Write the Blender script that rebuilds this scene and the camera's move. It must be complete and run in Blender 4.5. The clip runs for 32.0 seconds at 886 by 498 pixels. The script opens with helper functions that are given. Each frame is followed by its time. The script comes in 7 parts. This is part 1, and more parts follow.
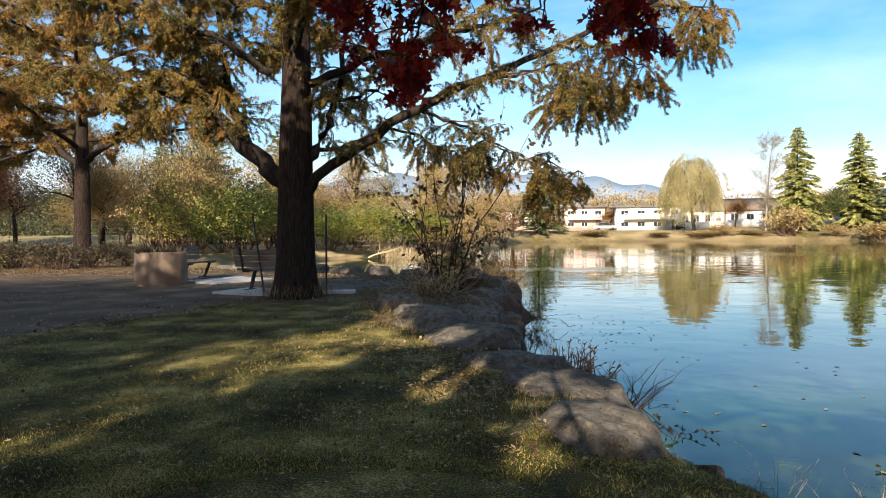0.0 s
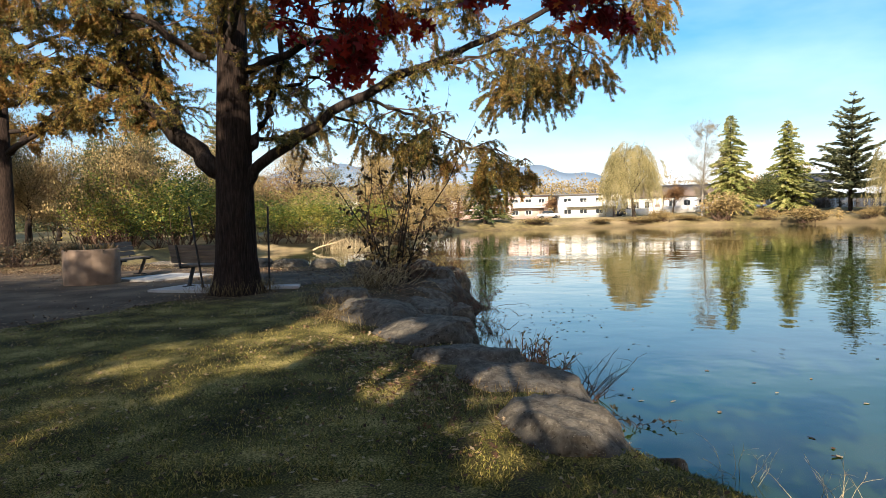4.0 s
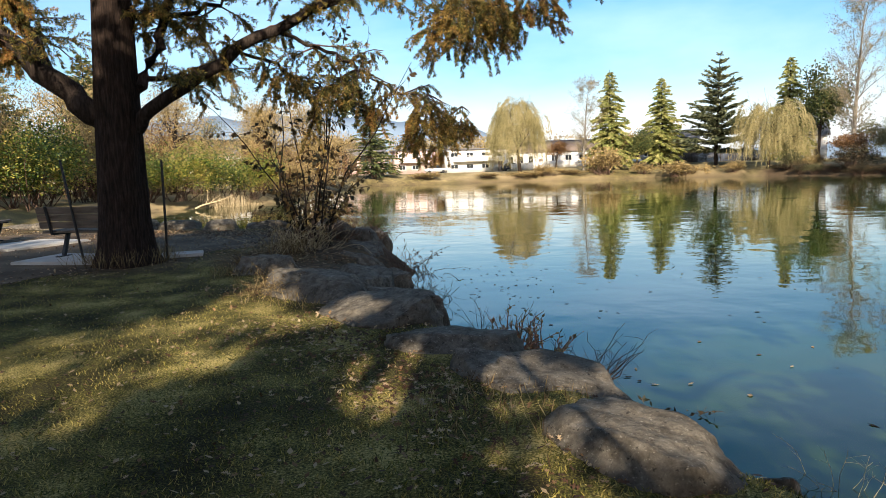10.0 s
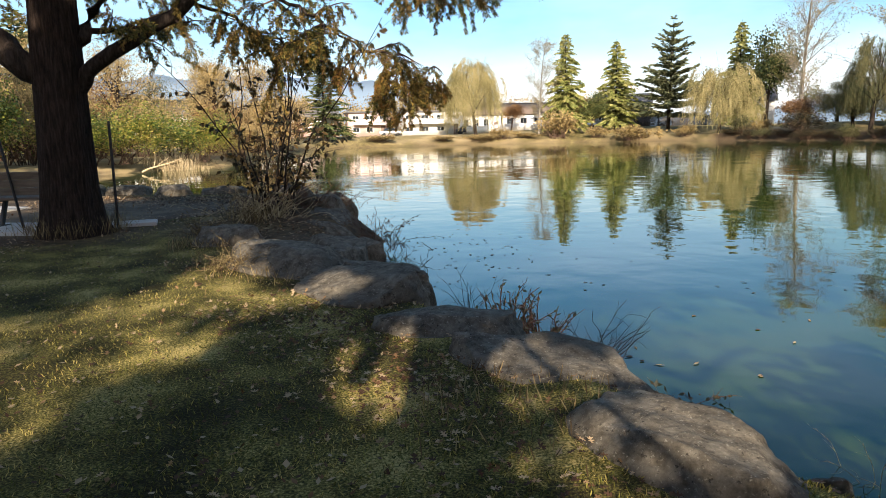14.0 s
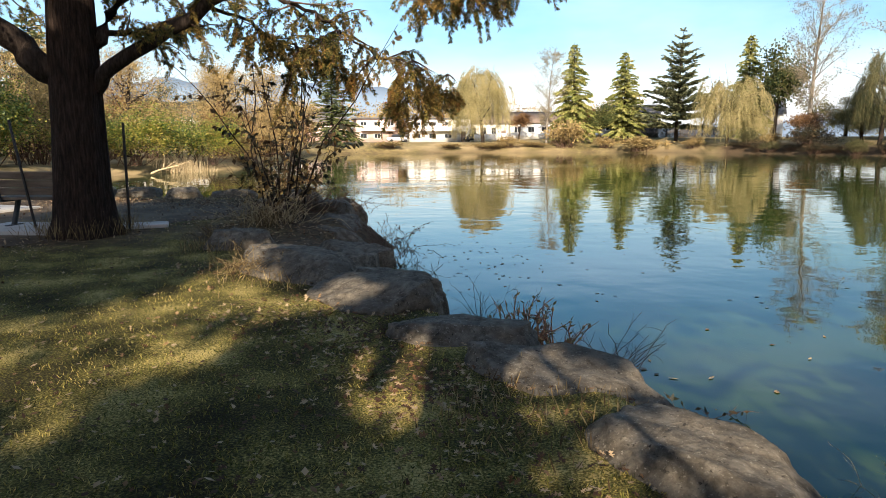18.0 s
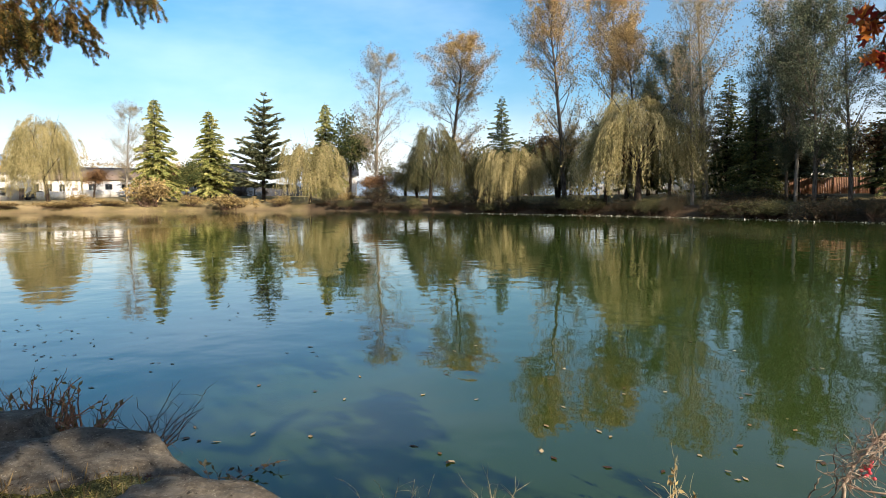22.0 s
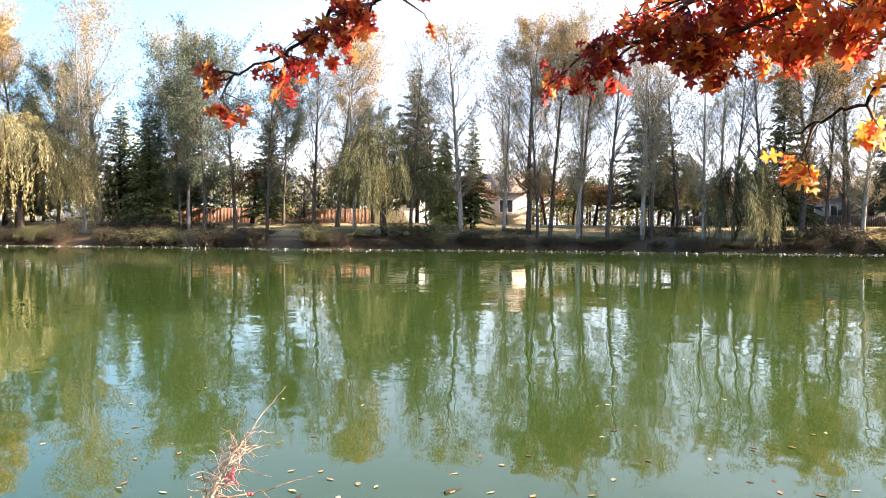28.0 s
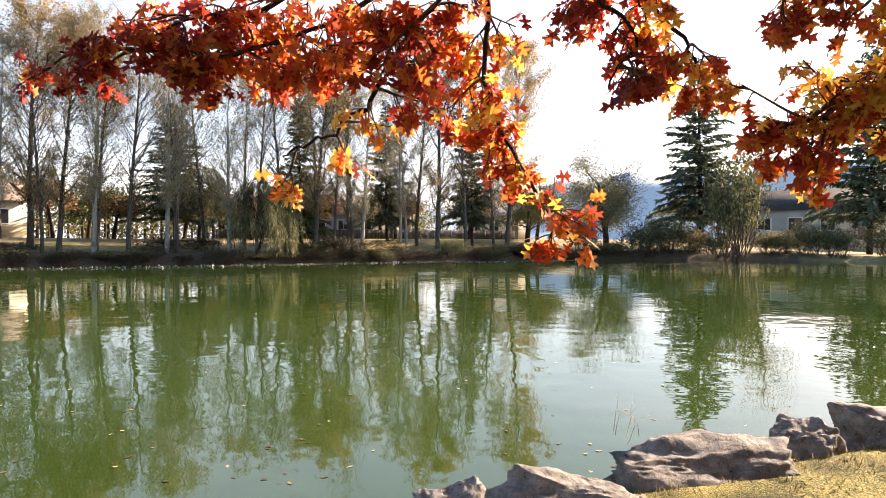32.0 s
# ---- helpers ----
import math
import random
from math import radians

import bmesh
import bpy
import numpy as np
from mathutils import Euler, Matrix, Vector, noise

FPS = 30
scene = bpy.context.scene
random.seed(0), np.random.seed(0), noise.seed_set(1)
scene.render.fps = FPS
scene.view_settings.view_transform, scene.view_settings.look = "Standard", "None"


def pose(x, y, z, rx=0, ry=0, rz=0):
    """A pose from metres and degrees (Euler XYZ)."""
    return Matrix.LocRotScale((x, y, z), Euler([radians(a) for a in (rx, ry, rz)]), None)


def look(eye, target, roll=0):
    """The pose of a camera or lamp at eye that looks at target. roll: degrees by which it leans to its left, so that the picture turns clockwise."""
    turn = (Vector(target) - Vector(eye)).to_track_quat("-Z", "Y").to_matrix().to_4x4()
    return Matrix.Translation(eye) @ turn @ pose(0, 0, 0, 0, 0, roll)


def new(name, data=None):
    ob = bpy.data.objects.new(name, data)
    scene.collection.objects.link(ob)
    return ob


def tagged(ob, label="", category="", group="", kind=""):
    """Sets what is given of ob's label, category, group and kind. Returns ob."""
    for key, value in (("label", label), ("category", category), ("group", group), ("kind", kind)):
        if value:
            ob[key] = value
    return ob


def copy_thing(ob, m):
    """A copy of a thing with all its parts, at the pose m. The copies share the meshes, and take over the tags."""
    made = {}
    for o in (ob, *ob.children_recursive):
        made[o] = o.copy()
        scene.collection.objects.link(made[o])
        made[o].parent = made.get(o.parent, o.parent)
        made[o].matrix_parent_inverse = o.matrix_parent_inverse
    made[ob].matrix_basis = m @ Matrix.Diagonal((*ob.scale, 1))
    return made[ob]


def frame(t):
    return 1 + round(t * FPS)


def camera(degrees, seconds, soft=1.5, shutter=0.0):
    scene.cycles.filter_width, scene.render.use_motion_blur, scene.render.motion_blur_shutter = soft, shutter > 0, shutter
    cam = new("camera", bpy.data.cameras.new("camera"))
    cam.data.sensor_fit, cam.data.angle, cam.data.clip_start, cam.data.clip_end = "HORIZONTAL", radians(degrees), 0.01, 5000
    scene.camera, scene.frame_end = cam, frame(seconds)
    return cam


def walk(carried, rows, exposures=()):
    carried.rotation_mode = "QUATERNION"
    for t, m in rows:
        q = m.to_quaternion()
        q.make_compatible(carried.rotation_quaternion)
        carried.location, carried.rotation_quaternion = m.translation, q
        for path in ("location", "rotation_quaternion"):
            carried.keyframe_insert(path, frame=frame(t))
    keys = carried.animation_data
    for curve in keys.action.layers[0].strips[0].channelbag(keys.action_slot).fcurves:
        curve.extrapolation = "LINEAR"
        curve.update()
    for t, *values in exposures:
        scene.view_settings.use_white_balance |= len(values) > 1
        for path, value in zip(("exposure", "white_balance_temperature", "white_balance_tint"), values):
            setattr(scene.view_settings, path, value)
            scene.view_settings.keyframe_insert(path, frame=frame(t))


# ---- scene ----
cam = camera(66.4, 32.0, soft=0.7)
PATH = [
    (0, (1.525, 1.303, 1.289), (1.253, 3.284, 1.236), -0.5),
    (0.5, (1.539, 1.293, 1.303), (1.166, 3.257, 1.261), -2.1),
    (1, (1.541, 1.318, 1.306), (1.033, 3.253, 1.306), -2.4),
    (1.5, (1.518, 1.318, 1.328), (0.95, 3.235, 1.32), -2.7),
    (2, (1.532, 1.306, 1.323), (0.901, 3.204, 1.32), -2.6),
    (2.5, (1.584, 1.32, 1.314), (1.135, 3.269, 1.281), -2.0),
    (3, (1.588, 1.338, 1.299), (1.277, 3.313, 1.226), -1.8),
    (3.5, (1.534, 1.442, 1.295), (1.35, 3.432, 1.214), -1.5),
    (5.5, (1.291, 1.909, 1.301), (1.243, 3.905, 1.177), -1.3),
    (6, (1.261, 1.96, 1.303), (1.28, 3.954, 1.148), -0.7),
    (6.5, (1.179, 1.994, 1.321), (1.295, 3.982, 1.135), -1.1),
    (7, (1.067, 2.043, 1.327), (1.183, 4.029, 1.124), -2.1),
    (7.5, (0.999, 2.112, 1.327), (1.081, 4.097, 1.092), -1.7),
    (8, (0.967, 2.287, 1.334), (1.077, 4.272, 1.111), -2.2),
    (8.5, (0.907, 2.433, 1.323), (1.004, 4.417, 1.09), -1.3),
    (9, (0.852, 2.573, 1.319), (0.986, 4.554, 1.079), -0.7),
    (9.5, (0.719, 2.779, 1.344), (0.935, 4.756, 1.137), -1.3),
    (10, (0.587, 2.923, 1.322), (0.813, 4.897, 1.096), -1.7),
    (10.5, (0.551, 3.01, 1.328), (0.75, 4.983, 1.071), -1.2),
    (11, (0.532, 3.168, 1.335), (0.74, 5.14, 1.075), -1.8),
    (11.5, (0.511, 3.309, 1.332), (0.752, 5.275, 1.054), -1.3),
    (12, (0.477, 3.411, 1.337), (0.78, 5.363, 1.028), -0.9),
    (12.5, (0.403, 3.452, 1.349), (0.738, 5.403, 1.065), -0.7),
    (13, (0.366, 3.461, 1.351), (0.72, 5.405, 1.044), -0.9),
    (13.5, (0.359, 3.462, 1.352), (0.712, 5.402, 1.016), -1.4),
    (15.5, (0.301, 3.494, 1.35), (0.668, 5.431, 1.013), -1.1),
    (16, (0.294, 3.503, 1.35), (0.66, 5.44, 1.012), -1.0),
    (16.5, (0.281, 3.5, 1.348), (0.639, 5.438, 1.01), -1.0),
    (17, (0.279, 3.506, 1.348), (0.634, 5.447, 1.022), -0.8),
    (17.5, (0.268, 3.499, 1.354), (0.615, 5.443, 1.035), -0.5),
    (18, (0.263, 3.496, 1.361), (0.606, 5.441, 1.045), -0.3),
    (18.5, (0.257, 3.498, 1.356), (0.594, 5.445, 1.047), -0.3),
    (19, (0.252, 3.501, 1.361), (0.587, 5.45, 1.063), -0.0),
    (19.5, (0.3, 3.506, 1.356), (0.731, 5.441, 1.086), -0.1),
    (20, (0.34, 3.481, 1.357), (1.062, 5.33, 1.119), -0.1),
    (20.5, (0.401, 3.463, 1.357), (1.386, 5.186, 1.111), -0.3),
    (21, (0.507, 3.398, 1.39), (1.667, 5.01, 1.149), -0.1),
    (21.5, (0.615, 3.277, 1.412), (1.909, 4.79, 1.227), 0.0),
    (22, (0.684, 3.188, 1.418), (2.052, 4.639, 1.265), -0.2),
    (22.5, (0.757, 3.151, 1.414), (2.217, 4.511, 1.277), -0.5),
    (23, (0.805, 3.125, 1.403), (2.37, 4.364, 1.277), 0.1),
    (23.5, (0.813, 3.085, 1.397), (2.486, 4.173, 1.263), 0.5),
    (24, (0.825, 3.104, 1.405), (2.612, 3.991, 1.263), -0.3),
    (24.5, (0.808, 3.093, 1.417), (2.677, 3.791, 1.279), -0.4),
    (25, (0.763, 3.072, 1.436), (2.688, 3.6, 1.314), 0.4),
    (25.5, (0.761, 3.075, 1.442), (2.713, 3.497, 1.322), 0.4),
    (27.5, (0.745, 3.049, 1.445), (2.742, 3.103, 1.368), 0.5),
    (28, (0.746, 3.035, 1.456), (2.744, 2.992, 1.387), 0.4),
    (28.5, (0.766, 3.006, 1.46), (2.749, 2.757, 1.389), 0.6),
    (29, (0.747, 2.983, 1.462), (2.679, 2.468, 1.401), 0.4),
    (29.5, (0.713, 2.98, 1.464), (2.592, 2.299, 1.389), 0.1),
    (30, (0.692, 2.978, 1.465), (2.51, 2.146, 1.395), 0.1),
    (30.5, (0.684, 2.969, 1.467), (2.437, 2.008, 1.406), 0.1),
    (31, (0.67, 2.967, 1.463), (2.355, 1.89, 1.42), -0.1),
    (31.5, (0.661, 2.962, 1.458), (2.267, 1.77, 1.435), -0.2),
    (32, (0.66, 2.942, 1.458), (2.199, 1.665, 1.433), 0.1),
]
walk(cam, [(t, look(eye, target, roll)) for t, eye, target, roll in PATH],
     exposures=[(0, 1.17, 6500, 13), (0.6, 1.25, 6600, 13), (1.6, 1.62, 7150, 16), (2.2, 1.62, 7150, 16), (3.0, 1.31, 6700, 14), (6.0, 1.05, 6450, 12), (7.5, 1.06, 6450, 12), (10.0, 1.08, 6480, 12), (13.0, 1.15, 6550, 12), (19.0, 1.16, 6680, 13), (20.0, 0.88, 6450, 11),
                (22.5, 1.14, 6500, 13), (24.2, 1.93, 6750, 17), (25.2, 2.38, 6700, 18), (28, 2.60, 6600, 19), (30, 2.48, 6800, 19), (32, 2.18, 7050, 19)])

# ---- light ----
SUN_AZ, SUN_EL = 187.0, 25.0
TO_SUN = Vector((math.sin(radians(SUN_AZ)) * math.cos(radians(SUN_EL)), math.cos(radians(SUN_AZ)) * math.cos(radians(SUN_EL)), math.sin(radians(SUN_EL))))
world = bpy.data.worlds.new("sky")
scene.world = world
world.use_nodes = True
wn = world.node_tree.nodes
wl = world.node_tree.links
sky = wn.new("ShaderNodeTexSky")
sky.sky_type, sky.sun_disc = "NISHITA", False
sky.sun_elevation, sky.sun_rotation = radians(SUN_EL), radians(SUN_AZ)
sky.altitude, sky.air_density, sky.dust_density, sky.ozone_density = 20, 1.0, 2.3, 3.5
# thin high cloud that whitens the sky unevenly
wc = wn.new("ShaderNodeTexCoord")
wm = wn.new("ShaderNodeMapping")
wm.inputs["Scale"].default_value = (1.0, 1.0, 3.2)
wnoise = wn.new("ShaderNodeTexNoise")
wnoise.inputs["Scale"].default_value, wnoise.inputs["Detail"].default_value, wnoise.inputs["Roughness"].default_value = 1.7, 6, 0.55
wramp = wn.new("ShaderNodeValToRGB")
wramp.color_ramp.elements[0].position, wramp.color_ramp.elements[1].position = 0.46, 0.85
wramp.color_ramp.elements[1].color = (0.22, 0.22, 0.22, 1)
wmix = wn.new("ShaderNodeMixRGB")
wmix.inputs[2].default_value = (13.0, 13.2, 13.6, 1)
wl.new(wc.outputs["Generated"], wm.inputs["Vector"])
wl.new(wm.outputs["Vector"], wnoise.inputs["Vector"])
wl.new(wnoise.outputs["Fac"], wramp.inputs["Fac"])
wl.new(wramp.outputs["Color"], wmix.inputs[0])
whue = wn.new("ShaderNodeHueSaturation")
whue.inputs["Saturation"].default_value, whue.inputs["Hue"].default_value = 1.3, 0.488
wl.new(sky.outputs["Color"], whue.inputs["Color"])
wl.new(whue.outputs["Color"], wmix.inputs[1])
# milky haze low over the land, all the way round
wsep, wlow, whaze = wn.new("ShaderNodeSeparateXYZ"), wn.new("ShaderNodeMapRange"), wn.new("ShaderNodeMixRGB")
wlow.inputs["From Min"].default_value, wlow.inputs["From Max"].default_value = 0.02, 0.155
wlow.inputs["To Min"].default_value, wlow.inputs["To Max"].default_value = 0.55, 0.0
wlow.interpolation_type = "SMOOTHSTEP"
whaze.inputs[2].default_value = (8.8, 9.2, 9.5, 1)
wl.new(wc.outputs["Generated"], wsep.inputs[0])
wl.new(wsep.outputs["Z"], wlow.inputs["Value"])
wl.new(wlow.outputs["Result"], whaze.inputs[0])
wl.new(wmix.outputs["Color"], whaze.inputs[1])
# thin veil that thickens towards the sun's side
wdot, wveil, wglow = wn.new("ShaderNodeVectorMath"), wn.new("ShaderNodeMapRange"), wn.new("ShaderNodeMixRGB")
wdot.operation = "DOT_PRODUCT"
wdot.inputs[1].default_value = (TO_SUN.x, TO_SUN.y, 0.0)
wveil.inputs["From Min"].default_value, wveil.inputs["From Max"].default_value = -0.85, 0.1
wveil.inputs["To Min"].default_value, wveil.inputs["To Max"].default_value = 0.0, 0.62
wveil.interpolation_type = "SMOOTHSTEP"
wglow.inputs[2].default_value = (3.3, 3.6, 4.0, 1)
wup, wboth = wn.new("ShaderNodeMapRange"), wn.new("ShaderNodeMath")
wup.inputs["From Min"].default_value, wup.inputs["From Max"].default_value = 0.25, 0.75
wup.inputs["To Min"].default_value, wup.inputs["To Max"].default_value = 1.0, 0.0
wboth.operation = "MULTIPLY"
wl.new(wsep.outputs["Z"], wup.inputs["Value"])
wl.new(wup.outputs["Result"], wboth.inputs[1])
wl.new(wveil.outputs["Result"], wboth.inputs[0])
wl.new(wc.outputs["Generated"], wdot.inputs[0])
wl.new(wdot.outputs["Value"], wveil.inputs["Value"])
wl.new(wboth.outputs[0], wglow.inputs[0])
wl.new(whaze.outputs["Color"], wglow.inputs[1])
wl.new(wglow.outputs["Color"], wn["Background"].inputs["Color"])
wn["Background"].inputs["Strength"].default_value = 0.097
sun = new("sun", bpy.data.lights.new("sun", "SUN"))
sun.data.energy, sun.data.angle, sun.data.color = 5.0, radians(0.55), (1.0, 0.88, 0.70)
sun.matrix_world = look(TO_SUN * 60, (0, 0, 0))

# ---- materials ----


def mat(name, stops, scale=3.0, rough=0.8, bump=0.3, dist=0.02, fine=40.0, island=0.0, through_light=0.0, metal=0.0, stretch=(1, 1, 1), spec=0.5):
    """A surface whose colour runs through the stops by noise at two scales, with fine relief. island: how far single pieces differ."""
    m = bpy.data.materials.new(name)
    m.use_nodes = True
    n, l = m.node_tree.nodes, m.node_tree.links
    bs = n["Principled BSDF"]
    co = n.new("ShaderNodeTexCoord")
    mp = n.new("ShaderNodeMapping")
    mp.inputs["Scale"].default_value = stretch
    l.new(co.outputs["Object"], mp.inputs["Vector"])
    big, small = n.new("ShaderNodeTexNoise"), n.new("ShaderNodeTexNoise")
    for t, s, d in ((big, scale, 4), (small, fine, 3)):
        t.inputs["Scale"].default_value, t.inputs["Detail"].default_value = s, d
        l.new(mp.outputs["Vector"], t.inputs["Vector"])
    add = n.new("ShaderNodeMath")
    add.operation = "MULTIPLY_ADD"
    add.inputs[1].default_value, add.inputs[2].default_value = 0.4, -0.2
    l.new(small.outputs["Fac"], add.inputs[0])
    s1 = n.new("ShaderNodeMath")
    l.new(big.outputs["Fac"], s1.inputs[0])
    l.new(add.outputs[0], s1.inputs[1])
    last = s1
    if island:
        g = n.new("ShaderNodeNewGeometry")
        s2 = n.new("ShaderNodeMath")
        s2.operation = "MULTIPLY_ADD"
        s2.inputs[1].default_value, s2.inputs[2].default_value = island, -island / 2
        l.new(g.outputs["Random Per Island"], s2.inputs[0])
        s3 = n.new("ShaderNodeMath")
        l.new(s1.outputs[0], s3.inputs[0])
        l.new(s2.outputs[0], s3.inputs[1])
        last = s3
    ramp = n.new("ShaderNodeValToRGB")
    el = ramp.color_ramp.elements
    while len(el) < len(stops):
        el.new(0.5)
    for k, c in enumerate(stops):
        el[k].position = 0.28 + 0.44 * k / max(1, len(stops) - 1)
        el[k].color = (*c, 1)
    l.new(last.outputs[0], ramp.inputs["Fac"])
    l.new(ramp.outputs["Color"], bs.inputs["Base Color"])
    bs.inputs["Roughness"].default_value, bs.inputs["Metallic"].default_value = rough, metal
    bs.inputs["Specular IOR Level"].default_value = spec
    if bump:
        b = n.new("ShaderNodeBump")
        b.inputs["Strength"].default_value, b.inputs["Distance"].default_value = bump, dist
        l.new(s1.outputs[0], b.inputs["Height"])
        l.new(b.outputs["Normal"], bs.inputs["Normal"])
    if through_light:
        tr, mx = n.new("ShaderNodeBsdfTranslucent"), n.new("ShaderNodeMixShader")
        mx.inputs[0].default_value = through_light
        l.new(ramp.outputs["Color"], tr.inputs["Color"])
        l.new(bs.outputs[0], mx.inputs[1])
        l.new(tr.outputs[0], mx.inputs[2])
        l.new(mx.outputs[0], n["Material Output"].inputs["Surface"])
    return m


M_BARK = mat("bark_dark", [(0.013, 0.009, 0.007), (0.032, 0.023, 0.018), (0.055, 0.042, 0.033)], 5, 0.95, 0.9, 0.03, 30, stretch=(6, 6, 1), spec=0.2)
M_BARK_RED = mat("bark_fibrous", [(0.012, 0.008, 0.006), (0.030, 0.019, 0.014), (0.060, 0.04, 0.030)], 7, 0.95, 1.0, 0.05, 40, stretch=(5, 5, 0.7), spec=0.2)
M_BARK_PALE = mat("bark_pale", [(0.10, 0.085, 0.07), (0.24, 0.21, 0.17), (0.34, 0.31, 0.27)], 3, 0.9, 0.5, 0.02, 20, stretch=(2, 2, 0.6), spec=0.2)
# lighter bark for far trunks: the haze before them is mixed into the colour
M_BARK_FAR = mat("bark_far_hazed", [(0.035, 0.028, 0.022), (0.085, 0.07, 0.056), (0.15, 0.13, 0.105)], 4, 0.95, 0.6, 0.02, 20, stretch=(3, 3, 0.6), spec=0.2)
M_TWIG = mat("twig_brown", [(0.06, 0.035, 0.025), (0.16, 0.10, 0.07)], 8, 0.9, 0.3, spec=0.2)
M_STEM_RED = mat("stem_reddish", [(0.26, 0.085, 0.04), (0.52, 0.27, 0.15)], 8, 0.85, 0.3, spec=0.2)
M_DEAD = mat("dead_grey_twig", [(0.085, 0.05, 0.038), (0.20, 0.135, 0.10), (0.42, 0.33, 0.26)], 8, 0.9, 0.3, island=0.5, spec=0.2)
M_DRY = mat("dry_stem", [(0.30, 0.22, 0.12), (0.52, 0.42, 0.26)], 8, 0.9, 0.2, island=0.4, spec=0.2)
L_RW = mat("feathery_leaf", [(0.045, 0.056, 0.018), (0.105, 0.11, 0.032), (0.22, 0.18, 0.045), (0.40, 0.27, 0.065)], 0.7, 0.7, 0, island=0.55, through_light=0.35, fine=3, spec=0.25)
L_RW2 = mat("feathery_leaf_gold", [(0.08, 0.072, 0.022), (0.19, 0.135, 0.036), (0.38, 0.235, 0.055), (0.32, 0.15, 0.045)], 0.5, 0.7, 0, island=0.5, through_light=0.35, fine=2.5, spec=0.25)
L_OAK = mat("oak_leaf", [(0.24, 0.022, 0.022), (0.40, 0.048, 0.028), (0.55, 0.085, 0.035), (0.74, 0.25, 0.05)], 0.9, 0.45, 0, island=0.55, through_light=0.6, fine=6)
L_OAK_GOLD = mat("oak_leaf_golden", [(0.42, 0.050, 0.026), (0.62, 0.12, 0.032), (0.78, 0.29, 0.045), (0.88, 0.56, 0.09)], 0.9, 0.45, 0, island=0.55, through_light=0.6, fine=6)
L_OAK_RED = mat("oak_leaf_crimson", [(0.16, 0.008, 0.012), (0.34, 0.016, 0.018), (0.50, 0.04, 0.022), (0.70, 0.15, 0.035)], 0.9, 0.45, 0, island=0.55, through_light=0.5, fine=6)
L_WILLOW = mat("willow_leaf", [(0.14, 0.13, 0.05), (0.28, 0.24, 0.10), (0.42, 0.35, 0.165), (0.50, 0.42, 0.22)], 0.35, 0.7, 0, island=0.5, through_light=0.3, fine=2, spec=0.25)
L_WILLOW_DARK = mat("willow_leaf_olive", [(0.05, 0.058, 0.026), (0.105, 0.105, 0.046), (0.185, 0.16, 0.07)], 0.35, 0.7, 0, island=0.5, through_light=0.3, fine=2, spec=0.25)
L_CON = mat("needle_green", [(0.045, 0.068, 0.026), (0.105, 0.13, 0.045), (0.20, 0.20, 0.075)], 0.4, 0.75, 0, island=0.6, through_light=0.25, fine=2, spec=0.25)
L_CON_LT = mat("needle_yellow_green", [(0.16, 0.19, 0.05), (0.30, 0.31, 0.09), (0.46, 0.42, 0.16)], 0.4, 0.75, 0, island=0.6, through_light=0.3, fine=2, spec=0.25)
L_CEDAR = mat("needle_blue_green", [(0.06, 0.075, 0.04), (0.13, 0.145, 0.075), (0.23, 0.23, 0.12)], 0.4, 0.75, 0, island=0.6, through_light=0.25, fine=2, spec=0.25)
# dark needles greyed and lifted by distance haze painted into the colour
L_FIR = mat("needle_hazy_dark", [(0.045, 0.06, 0.04), (0.085, 0.105, 0.062), (0.14, 0.15, 0.085)], 0.4, 0.75, 0, island=0.6, through_light=0.35, fine=2, spec=0.25)
L_CON_DK = mat("needle_dark", [(0.018, 0.030, 0.018), (0.040, 0.056, 0.030), (0.08, 0.092, 0.045)], 0.4, 0.75, 0, island=0.6, through_light=0.1, fine=2, spec=0.25)
L_POP = mat("poplar_leaf", [(0.17, 0.135, 0.08), (0.29, 0.235, 0.135), (0.40, 0.325, 0.18)], 0.3, 0.7, 0, island=0.7, through_light=0.35, fine=2, spec=0.25)
L_POP_GOLD = mat("poplar_leaf_gold", [(0.22, 0.15, 0.065), (0.40, 0.265, 0.11), (0.50, 0.36, 0.16)], 0.3, 0.7, 0, island=0.7, through_light=0.35, fine=2, spec=0.25)
L_OLIVE = mat("leaf_olive", [(0.055, 0.06, 0.025), (0.12, 0.115, 0.045), (0.20, 0.17, 0.07)], 0.3, 0.7, 0, island=0.7, through_light=0.3, fine=2, spec=0.25)
L_ROUND = mat("leaf_green", [(0.035, 0.055, 0.018), (0.085, 0.105, 0.032), (0.16, 0.155, 0.05)], 0.4, 0.7, 0, island=0.6, through_light=0.25, fine=2, spec=0.25)
L_BROWN = mat("leaf_russet", [(0.09, 0.045, 0.025), (0.20, 0.11, 0.05), (0.30, 0.17, 0.07)], 0.4, 0.75, 0, island=0.6, through_light=0.3, fine=2, spec=0.25)
L_TAN = mat("leaf_tan", [(0.20, 0.145, 0.07), (0.36, 0.26, 0.115), (0.48, 0.35, 0.15)], 0.4, 0.75, 0, island=0.6, through_light=0.3, fine=2, spec=0.25)
L_RED = mat("leaf_maroon", [(0.06, 0.02, 0.015), (0.16, 0.05, 0.03)], 0.4, 0.75, 0, island=0.6, through_light=0.3, fine=2, spec=0.25)
L_IVY = mat("ivy_leaf", [(0.035, 0.07, 0.012), (0.115, 0.165, 0.022), (0.26, 0.27, 0.04), (0.42, 0.32, 0.07)], 0.35, 0.55, 0, island=0.5, through_light=0.25, fine=2)
